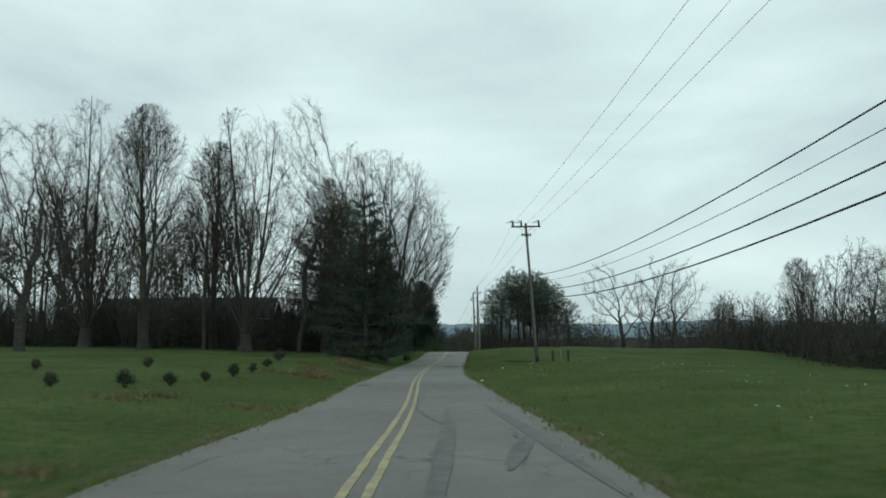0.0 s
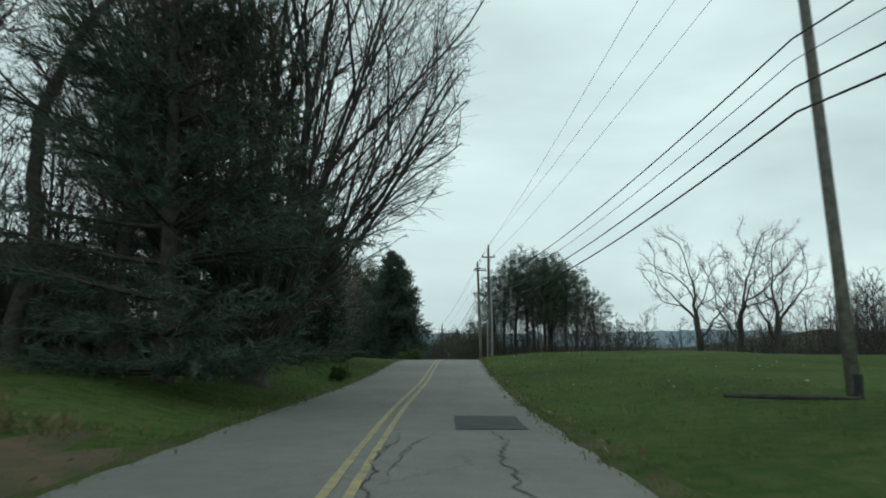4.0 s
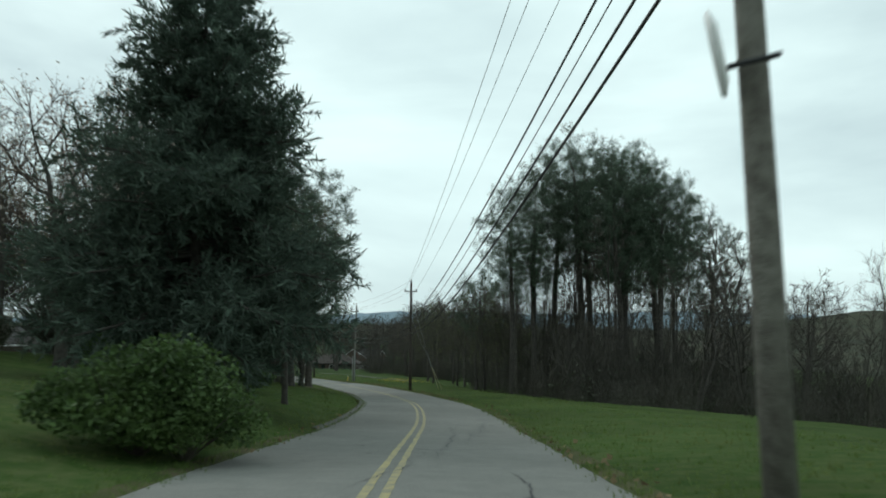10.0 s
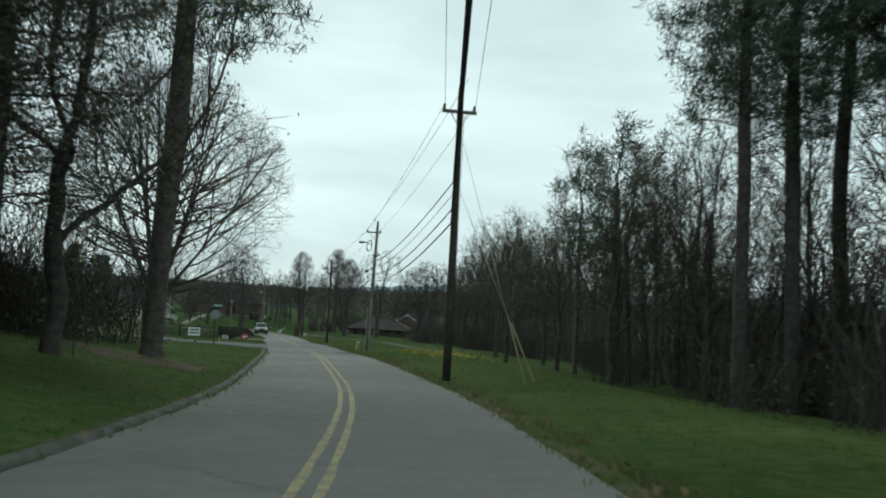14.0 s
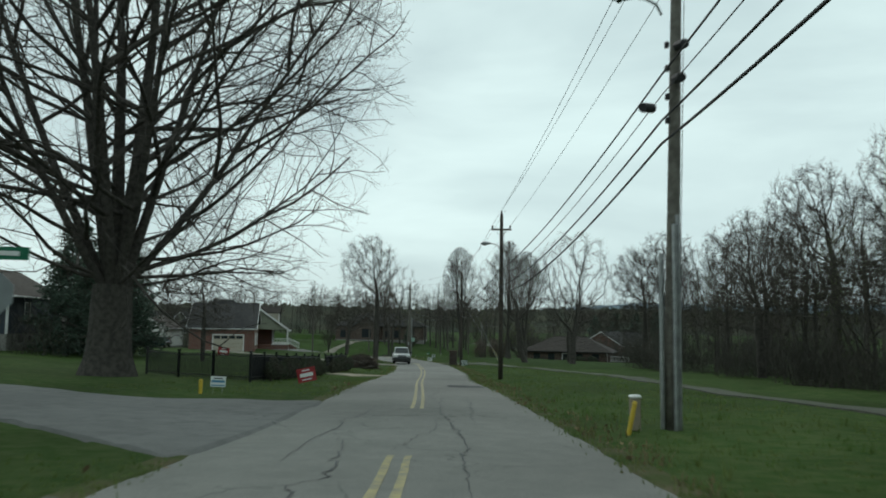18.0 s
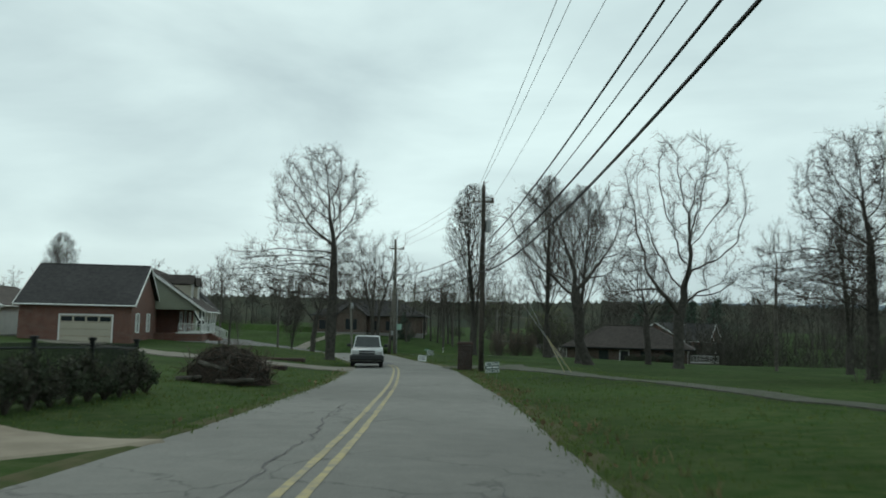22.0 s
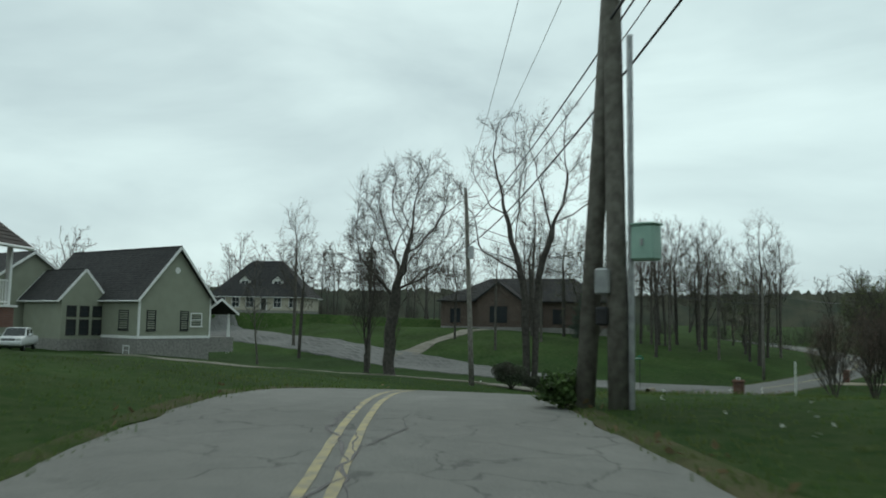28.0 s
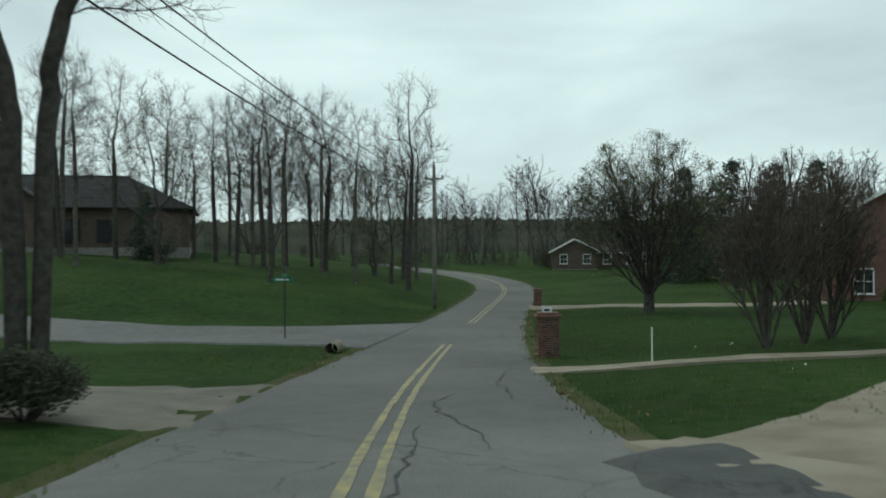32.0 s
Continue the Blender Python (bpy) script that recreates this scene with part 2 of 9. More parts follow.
M_BRUSH = material("brush_stems", (0.088, 0.081, 0.068), rough=0.95, second=(0.058, 0.055, 0.047), scale=0.6, spec=0.1)
M_SKID = material("rubber_stain", (0.085, 0.085, 0.08), rough=0.85, second=(0.12, 0.12, 0.112), scale=3)
M_GROUND = material("meadow_soil", (0.027, 0.056, 0.012), rough=1.0, second=(0.056, 0.076, 0.026), scale=2.6, bump=0.8, bump_scale=16, spec=0.05, big=0.25)
M_BLADE = set_leafy(material("grass_blade", (0.085, 0.145, 0.036), rough=0.8, second=(0.135, 0.16, 0.056), scale=0.4, island=0.25, spec=0.15), 0.45)
M_DRY = set_leafy(material("dry_grass_blade", (0.22, 0.165, 0.095), rough=0.9, second=(0.12, 0.095, 0.055), scale=1, island=0.35, spec=0.1), 0.25)
M_DIRT = material("bare_red_soil", (0.1, 0.066, 0.04), rough=1.0, second=(0.048, 0.05, 0.024), scale=1.5, bump=0.8, bump_scale=20)
M_BARK = material("grey_bark", (0.088, 0.08, 0.07), rough=0.95, second=(0.05, 0.046, 0.041), scale=5, bump=0.9, bump_scale=18, spec=0.1)
M_BARK_PALE = material("pale_bark", (0.13, 0.12, 0.102), rough=0.95, second=(0.07, 0.063, 0.055), scale=4, bump=0.8, bump_scale=18, spec=0.1)
M_TWIG = material("bare_twigs", (0.105, 0.093, 0.08), rough=0.95, second=(0.068, 0.06, 0.051), scale=0.8, obrand=0.2, spec=0.1)
M_TWIG_RED = material("reddish_twigs", (0.16, 0.12, 0.1), rough=0.95, second=(0.11, 0.08, 0.066), scale=0.8, obrand=0.2, spec=0.1)
M_NEEDLE = set_leafy(material("pine_needles", (0.088, 0.122, 0.092), rough=0.8, second=(0.06, 0.086, 0.066), scale=0.9, island=0.4, spec=0.2), 0.32)
M_PINE = set_leafy(material("yellow_pine_needles", (0.085, 0.115, 0.078), rough=0.8, second=(0.055, 0.08, 0.054), scale=0.9, island=0.4, spec=0.2), 0.2)
M_BUD = set_leafy(material("spring_buds", (0.15, 0.19, 0.07), rough=0.8, second=(0.11, 0.13, 0.055), scale=0.7, island=0.35, spec=0.15), 0.4)
M_BLOSSOM = set_leafy(material("pale_blossom", (0.45, 0.41, 0.36), rough=0.8, second=(0.24, 0.2, 0.17), scale=0.8, island=0.3), 0.4)
M_BUSH = set_leafy(material("shrub_leaves", (0.075, 0.125, 0.036), rough=0.7, second=(0.042, 0.075, 0.022), scale=1.1, island=0.4, spec=0.3), 0.3)
M_BUSH_DARK = set_leafy(material("dark_shrub_leaves", (0.06, 0.078, 0.046), rough=0.7, second=(0.072, 0.068, 0.052), scale=1.1, island=0.4, spec=0.3), 0.3)
M_POLE = material("weathered_pole_wood", (0.2, 0.19, 0.165), rough=0.9, second=(0.12, 0.11, 0.095), scale=6, bump=0.5, bump_scale=25, spec=0.15)
M_POLE_DARK = material("dark_creosote_wood", (0.075, 0.062, 0.05), rough=0.85, second=(0.045, 0.038, 0.032), scale=6, bump=0.5, bump_scale=25)
M_STEEL = material("galvanised_steel", (0.4, 0.41, 0.41), rough=0.45, metal=0.85, vary=0.3, scale=6)
M_DARK = material("dark_fittings", (0.03, 0.03, 0.032), rough=0.6, vary=0.4, scale=10)
M_PORC = material("porcelain_insulator", (0.09, 0.065, 0.055), rough=0.25, vary=0.2)
M_WIRE = material("cable_sheath", (0.022, 0.023, 0.024), rough=0.7, vary=0.3, scale=2)
M_WIRE_ALU = material("aluminium_conductor", (0.17, 0.175, 0.18), rough=0.6, metal=0.3, vary=0.3, scale=2)
M_SHINGLE = material("asphalt_shingles", (0.05, 0.048, 0.047), rough=0.95, second=(0.033, 0.032, 0.033), scale=3, bump=0.6, bump_scale=30, big=0.15)
M_SHINGLE_BROWN = material("brown_shingles", (0.095, 0.08, 0.07), rough=0.95, second=(0.065, 0.055, 0.048), scale=3, bump=0.6, bump_scale=30, big=0.15)
M_SHINGLE_DARKBROWN = material("dark_brown_shingles", (0.06, 0.05, 0.044), rough=0.95, second=(0.04, 0.034, 0.03), scale=3, bump=0.6, bump_scale=30, big=0.15)
M_BRICK = bricks("red_brick", (0.2, 0.085, 0.06), (0.14, 0.055, 0.045), (0.2, 0.18, 0.16))
M_BRICK_BROWN = bricks("brown_brick", (0.1, 0.066, 0.052), (0.07, 0.047, 0.038), (0.17, 0.15, 0.13))
M_SIDING_W = material("white_siding", (0.72, 0.72, 0.69), rough=0.55, vary=0.1, scale=1.2)
M_SIDING_G = material("sage_green_siding", (0.27, 0.285, 0.22), rough=0.6, vary=0.1, scale=1.2)
M_SIDING_T = material("tan_siding", (0.45, 0.41, 0.33), rough=0.6, vary=0.1, scale=1.2)
M_SIDING_B = material("dark_blue_siding", (0.035, 0.045, 0.06), rough=0.6, vary=0.15, scale=1.2)
M_TRIM = material("white_trim_paint", (0.75, 0.75, 0.73), rough=0.5, vary=0.08, scale=3)
M_DARK_TRIM = material("black_shutter_paint", (0.018, 0.019, 0.02), rough=0.5, vary=0.2, scale=3)
M_GLASS = material("window_glass", (0.03, 0.035, 0.04), rough=0.06, vary=0.1, spec=0.7)
M_STONE = material("grey_stone", (0.28, 0.27, 0.25), rough=0.9, second=(0.18, 0.17, 0.16), scale=6, bump=0.8, bump_scale=12)
M_FAR = material("far_wooded_hill", (0.05, 0.058, 0.045), rough=1.0, second=(0.078, 0.078, 0.058), scale=0.09, bump=0.5, bump_scale=0.5, spec=0.0)
# the haze of distance is put into this pale blue colour
M_MOUNT = material("haze_tinted_ridge", (0.2, 0.26, 0.3), rough=1.0, vary=0.12, scale=0.003, spec=0.0)

by_stretch(M_ROAD, [(40, 1, 1, 0.97), (85, 1.25, 1.24, 1.2), (125, 1.12, 1.12, 1.1), (215, 1.15, 1.14, 1.1), (238, 0.88, 0.88, 0.88), (290, 0.97, 0.97, 0.96), (312, 0.83, 0.83, 0.83), (365, 0.85, 0.85, 0.84), (384, 1.12, 1.12, 1.1)])
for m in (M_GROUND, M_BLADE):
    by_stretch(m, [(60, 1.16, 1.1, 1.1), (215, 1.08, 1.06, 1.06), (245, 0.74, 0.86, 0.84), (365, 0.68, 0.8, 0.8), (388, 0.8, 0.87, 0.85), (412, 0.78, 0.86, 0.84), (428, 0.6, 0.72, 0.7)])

# ---- mesh helpers ----
rng = np.random.default_rng(7)


class Geo:
    """Collects vertices and faces for one mesh."""

    def __init__(self):
        self.v, self.f, self.n = [], [], 0

    def add(self, verts, faces):
        verts = np.asarray(verts, float).reshape(-1, 3)
        self.v.append(verts)
        base = self.n
        self.f.extend([tuple(int(i) + base for i in f) for f in faces])
        self.n += len(verts)
        return self

    def box(self, c, size, turn=0.0, m=None, bevel=0.0):
        x, y, z = (s / 2 for s in size)
        if bevel:
            k = bevel
            pts, fs = [], []
            ring = [(x - k, y), (x, y - k), (x, -y + k), (x - k, -y), (-x + k, -y), (-x, -y + k), (-x, y - k), (-x + k, y)]
            inner = [(a * (1 - k / x), b * (1 - k / y)) for a, b in ring]
            for zz, rr in ((-z, inner), (-z + k, ring), (z - k, ring), (z, inner)):
                pts += [(a, b, zz) for a, b in rr]
            for r in range(3):
                for i in range(8):
                    j = (i + 1) % 8
                    fs.append((r * 8 + j, r * 8 + i, r * 8 + 8 + i, r * 8 + 8 + j))
            fs += [tuple(range(8)), tuple(range(31, 23, -1))]
            p = np.array(pts)
        else:
            p = np.array([(sx * x, sy * y, sz * z) for sz in (-1, 1) for sx, sy in ((-1, -1), (1, -1), (1, 1), (-1, 1))])
            fs = [(3, 2, 1, 0), (4, 5, 6, 7), (0, 1, 5, 4), (1, 2, 6, 5), (2, 3, 7, 6), (3, 0, 4, 7)]
        if turn:
            ca, sa = math.cos(radians(turn)), math.sin(radians(turn))
            p = p @ np.array([[ca, sa, 0], [-sa, ca, 0], [0, 0, 1]])
        p = p + np.array(c)
        if m is not None:
            p = (np.array(m)[:3, :3] @ p.T).T + np.array(m)[:3, 3]
        return self.add(p, fs)

    def tube(self, pts, radii, sides=8, caps=True):
        pts = np.asarray(pts, float)
        radii = np.broadcast_to(np.asarray(radii, float), (len(pts),))
        v, f = tubes(pts[None], radii[None], sides)
        self.add(v, f)
        if caps:
            k, b = sides, self.n - len(v)
            self.f.append(tuple(range(b + k - 1, b - 1, -1)))
            self.f.append(tuple(range(self.n - k, self.n)))
        return self

    def prism(self, outline, y0, y1, m=None):
        """An outline in x and z, drawn out along y."""
        n = len(outline)
        p = np.array([(x, y0, z) for x, z in outline] + [(x, y1, z) for x, z in outline], float)
        if m is not None:
            p = (np.array(m)[:3, :3] @ p.T).T + np.array(m)[:3, 3]
        fs = [tuple(range(n)), tuple(range(2 * n - 1, n - 1, -1))]
        fs += [((i + 1) % n, i, n + i, n + (i + 1) % n) for i in range(n)]
        return self.add(p, fs)

    def mesh(self, name, smooth=False):
        me = bpy.data.meshes.new(name)
        v = np.concatenate(self.v) if self.v else np.zeros((0, 3))
        me.from_pydata(v.tolist(), [], self.f)
        if smooth:
            me.polygons.foreach_set("use_smooth", np.ones(len(me.polygons), bool))
        me.update()
        return me


def tubes(pts, radii, sides):
    """Tapered tubes along many polylines of the same length: pts (B, n, 3), radii (B, n)."""
    B, n, _ = pts.shape
    d = np.empty_like(pts)
    d[:, 1:-1] = pts[:, 2:] - pts[:, :-2]
    d[:, 0], d[:, -1] = pts[:, 1] - pts[:, 0], pts[:, -1] - pts[:, -2]
    d /= np.linalg.norm(d, axis=2, keepdims=True) + 1e-9
    ref = np.where(np.abs(d[:, :1, 2:3]) > 0.9, np.array([1.0, 0, 0]), np.array([0, 0, 1.0]))
    u = np.cross(d, np.broadcast_to(ref, d.shape))
    u /= np.linalg.norm(u, axis=2, keepdims=True) + 1e-9
    w = np.cross(d, u)
    a = np.arange(sides) * 2 * np.pi / sides
    ring = u[:, :, None] * np.cos(a)[None, None, :, None] + w[:, :, None] * np.sin(a)[None, None, :, None]
    v = (pts[:, :, None] + ring * radii[:, :, None, None]).reshape(-1, 3)
    i = np.arange(sides)
    seg = np.stack([i, (i + 1) % sides, (i + 1) % sides + sides, i + sides], 1)
    f = seg[None] + (np.arange(n - 1) * sides)[:, None, None]
    f = f.reshape(-1, 4)[None] + (np.arange(B) * n * sides)[:, None, None]
    return v, f.reshape(-1, 4)


def fast_mesh(name, v, f, smooth=False):
    """A mesh from arrays whose faces all have the same number of corners."""
    me = bpy.data.meshes.new(name)
    k = f.shape[1]
    me.vertices.add(len(v))
    me.vertices.foreach_set("co", np.asarray(v, np.float32).ravel())
    me.loops.add(f.size)
    me.loops.foreach_set("vertex_index", np.asarray(f, np.int32).ravel())
    me.polygons.add(len(f))
    me.polygons.foreach_set("loop_start", np.arange(0, f.size, k, dtype=np.int32))
    me.polygons.foreach_set("loop_total", np.full(len(f), k, np.int32))
    if smooth:
        me.polygons.foreach_set("use_smooth", np.ones(len(f), bool))
    me.update(calc_edges=True)
    return me


def part(name, geo, mat, parent=None, label="", smooth=False):
    me = geo if isinstance(geo, bpy.types.Mesh) else geo.mesh(name, smooth)
    if not me.materials:
        me.materials.append(mat)
    ob = new(name, me)
    if parent is not None:
        ob.parent = parent
    if label:
        tagged(ob, label)
    return ob


def thing(name, x, y, z, turn=0.0, label="", category="", group="", kind=""):
    e = new(name)
    e.empty_display_size = 0.2
    e.matrix_world = pose(x, y, z, 0, 0, turn)
    return tagged(e, label, category, group, kind)


# ---- the lie of the land ----
HALF_L, HALF_R = 3.0, 3.15
WIDTHS = ([280, 298, 345, 356, 366, 374], [0, -0.45, -0.4, 0, 0, -0.3], [0, 0.3, 0.5, 0, 0, -0.38])     # y, more on the left, more on the right
LINE = [(-0.55, -45, -0.95), (-0.75, -15, -1.22)]
for row in PATH:
    LINE.append((row[1], row[2], row[3] - 1.4))
core = np.array(LINE)
tang = np.gradient(core[:, :2], axis=0)
tang /= np.linalg.norm(tang, axis=1, keepdims=True)
OFF_Y = [8, 36, 58, 87, 93, 111, 144, 156, 180, 205, 237, 243, 254, 277, 297, 313, 343, 348, 366, 376]
OFF_D = [.79, .85, .96, .63, .6, .89, .81, .8, .94, .67, .55, .9, 1.07, 1.42, 1.18, .93, .71, .73, 1.1, .6]
off_c = np.interp(core[:, 1], OFF_Y, OFF_D)          # how far the eye keeps right of the centre line
core[:, 0] -= off_c * tang[:, 1]
core[:, 1] += off_c * tang[:, 0]
FAR_ROAD = [(-46.9, 388.0, -12.55), (-46.0, 395.0, -13.0), (-44.6, 404.0, -13.35), (-42.4, 415.5, -13.65), (-39.8, 428.0, -13.8),
            (-36.6, 441.5, -13.65), (-34.4, 452.0, -13.35), (-33.8, 462.0, -12.9), (-36.5, 474.0, -12.3), (-44.0, 487.0, -11.6),
            (-56.0, 500.0, -11.0), (-75.0, 515.0, -10.6)]
core = np.vstack([core, np.array(FAR_ROAD)])
keep = np.r_[True, np.linalg.norm(np.diff(core[:, :2], axis=0), axis=1) > 1.5]
core = core[keep]
arc = np.r_[0, np.cumsum(np.linalg.norm(np.diff(core[:, :2], axis=0), axis=1))]
S_ALL = np.arange(0, arc[-1], 1.0)


def smooth_col(v, k=9):
    p = np.pad(v, k, mode="edge")
    p[:k], p[-k:] = v[0] + (v[1] - v[0]) * np.arange(-k, 0), v[-1] + (v[-1] - v[-2]) * np.arange(1, k + 1)
    return np.convolve(p, np.ones(2 * k + 1) / (2 * k + 1), "valid")


ROAD = np.stack([smooth_col(np.interp(S_ALL, arc, core[:, n]), 5 if n < 2 else 6) for n in range(3)], 1)
RT = np.gradient(ROAD[:, :2], axis=0)
RT /= np.linalg.norm(RT, axis=1, keepdims=True)
RN = np.stack([RT[:, 1], -RT[:, 0]], 1)          # to the right of the way


def station(x, y):
    """Nearest place on the centre line: index, distance to the right of it, height of the road there."""
    x, y = np.atleast_1d(x).astype(float), np.atleast_1d(y).astype(float)
    best, idx = np.full(x.shape, 1e18), np.zeros(x.shape, int)
    for i in range(0, len(ROAD), 1):
        d = (x - ROAD[i, 0]) ** 2 + (y - ROAD[i, 1]) ** 2
        m = d < best
        best[m], idx[m] = d[m], i
    off = (x - ROAD[idx, 0]) * RN[idx, 0] + (y - ROAD[idx, 1]) * RN[idx, 1]
    along = (x - ROAD[idx, 0]) * RT[idx, 0] + (y - ROAD[idx, 1]) * RT[idx, 1]
    far = np.sign(off) * np.sqrt(best)
    return idx, np.where(np.abs(along) > 2, np.where(off == 0, 1e-3, far), off), ROAD[idx, 2]


D_LEFT = [3.0, 4.2, 8.0, 20.0, 40.0, 80.0]
# road's y: rise of the ground over the road at those distances
LEFT = {
    -40: (0, .02, .2, .8, 1.5, 2.0), 30: (0, .05, .4, .9, 1.5, 2.0), 60: (0, .1, 1.0, 1.5, 2.0, 2.5), 85: (0, .1, .9, 1.5, 2.0, 2.5),
    110: (0, .05, .5, 1.6, 2.6, 3.0), 138: (0, .0, .1, .6, 1.6, 2.4), 155: (0, .15, 1.2, 2.3, 3.2, 3.6), 178: (0, .15, .9, 2.8, 3.6, 4.0),
    205: (0, .2, .9, 2.6, 3.6, 4.0), 230: (0, .1, .4, 1.8, 3.0, 3.4),
}
LEFT.update({
    250: (0, .0, .1, .5, 1.2, 1.6), 285: (0, .03, .2, .7, 2.0, 2.4), 320: (0, .03, .25, .8, 1.8, 2.2), 338: (0, .1, .5, 1.0, 1.8, 2.2), 352: (0, .1, .6, 1.1, 1.2, 1.6),
    382: (0, .1, .4, .7, .8, 1.4), 390: (0, .05, .3, .5, .9, 1.7), 400: (0, 0, -.1, -.2, .3, 1.6), 408: (0, 0, -.1, -.3, -.4, .3), 416: (0, 0, .1, .2, .2, 1.0), 424: (0, .05, .6, 1.8, 2.5, 3.0), 432: (0, .1, 1.0, 2.7, 4.2, 4.8), 470: (0, .1, .8, 2.2, 3.4, 4.0), 520: (0, 0, .5, 1, 2, 3),
})
RIGHT = {
    -40: (0, .02, .3, .3, -.6, -4), 60: (0, .05, .35, .3, -.9, -4.4), 110: (0, .05, .45, .45, -.5, -4), 126: (0, .25, .55, .6, .2, -2.8), 133: (0, .32, .6, .5, -.4, -3.2), 140: (0, .1, .35, .1, -1.0, -3.5),
    170: (0, .0, .15, -.5, -2.6, -5.0), 215: (0, .0, .1, -1.0, -3.0, -5.0), 240: (0, .0, .1, -.3, -1.2, -3.0), 284: (0, .05, .35, .2, -.3, -1.2),
    324: (0, .05, .2, .2, .0, -.5), 340: (0, .05, .12, -.15, -.7, -1.2), 358: (0, .05, .15, -.1, -.7, -1.2),
}
RIGHT.update({375: (0, .05, .4, .9, 1.0, 1.0), 400: (0, .05, .3, .7, 1.0, 1.2), 430: (0, .05, .3, .5, .8, 1.2), 520: (0, .0, .3, .6, 1.0, 1.5)})


def side_rise(table, ys, d):
    keys = sorted(table)
    cols = np.array([table[k] for k in keys], float)
    prof = np.stack([np.interp(ys, keys, cols[:, c]) for c in range(cols.shape[1])], 1)
    out = np.zeros(len(d))
    dd = np.clip(d, D_LEFT[0], D_LEFT[-1])
    for c in range(len(D_LEFT) - 1):
        m = (dd >= D_LEFT[c]) & (dd <= D_LEFT[c + 1])
        u = (dd[m] - D_LEFT[c]) / (D_LEFT[c + 1] - D_LEFT[c])
        out[m] = prof[m, c] * (1 - u) + prof[m, c + 1] * u
    return out


def ground(x, y):
    """Height of the ground."""
    x, y = np.atleast_1d(np.asarray(x, float)), np.atleast_1d(np.asarray(y, float))
    idx, off, zr = station(x, y)
    ys = ROAD[idx, 1]
    z = zr + np.where(off < 0, side_rise(LEFT, ys, -off), side_rise(RIGHT, ys, off))
    d = np.abs(off)
    wave = 0.10 * np.sin(x * 0.23 + 1.3 * np.sin(y * 0.11)) * np.sin(y * 0.19 + 0.7) + 0.04 * np.sin(x * 0.9) * np.sin(y * 0.8 + 1)
    z += wave * np.clip((d - 4) / 10, 0, 1)
    far = np.clip((d - 110) / 500, 0, 1)
    ridge = 2 + 3 * np.sin(x * 0.006 + 1.1) + 2 * np.sin(y * 0.008 + 0.4)
    return z * (1 - far) + far * (-8 + ridge)


def gz(x, y):
    return float(ground(x, y)[0])


def spread(a, b, step, grow, far):
    mid = list(np.arange(a, b + 1e-6, step))
    lo, s = [a], step
    while lo[-1] > -far:
        s *= grow
        lo.append(lo[-1] - s)
    hi, s = [b], step
    while hi[-1] < far:
        s *= grow
        hi.append(hi[-1] + s)
    return np.array(lo[:0:-1] + mid + hi[1:])


def ribbon(s0, s1, d0, d1, lift=0.03, step=1, wob=0.0, cross=6, crown=0.0, whole=False):
    """A strip that follows the road between two distances from its centre line."""
    idx = np.arange(int(max(s0, 0)), int(min(s1, len(ROAD) - 1)) + 1, step)
    ds = np.linspace(d0, d1, cross)
    v = []
    for i in idx:
        j = 1 + 0 * i
        for n, d in enumerate(ds):
            if whole:
                d = d + np.interp(ROAD[i, 1], WIDTHS[0], WIDTHS[2 if d > 0 else 1]) * d / (HALF_R if d > 0 else -HALF_L) * (1 if d > 0 else -1)
            e = d + (wob * (math.sin(i * 0.9) + math.sin(i * 0.37 + 2) + math.sin(i * 2.3 + d)) * 0.4 if n in (0, cross - 1) else 0)
            x, y = ROAD[i, :2] + RN[i] * e
            v.append((x, y, ROAD[i, 2] + lift - crown * (d / 3.0) ** 2))
    k = len(ds)
    f = [(r * k + c, r * k + c + 1, (r + 1) * k + c + 1, (r + 1) * k + c) for r in range(len(idx) - 1) for c in range(k - 1)]
    return Geo().add(v, f)


def s_at(y):
    """Index along the road at which the centre line has that y."""
    return int(np.argmin(np.abs(ROAD[:, 1] - y)))


road = tagged(part("road", ribbon(0, 9999, -HALF_L, HALF_R, 0.03, wob=0.05, cross=9, crown=0.03, whole=True), M_ROAD, smooth=True),
              "worn grey two-lane asphalt road with cracks and patches", "road", kind="structure")

# ---- plants ----


def unit(a):
    return a / (np.linalg.norm(a, axis=-1, keepdims=True) + 1e-9)


def grow(r, start, way, length, nseg, wobble, up):
    """Polylines that wander off from their starts: points (B, n + 1, 3) and directions (B, n, 3)."""
    B = len(start)
    pts, dirs = [start], []
    d = unit(way)
    for _ in range(nseg):
        d = unit(d + wobble * r.normal(size=(B, 3)) + np.array([0, 0, 1.0]) * up)
        dirs.append(d)
        pts.append(pts[-1] + d * (length / nseg)[:, None])
    return np.stack(pts, 1), np.stack(dirs, 1)


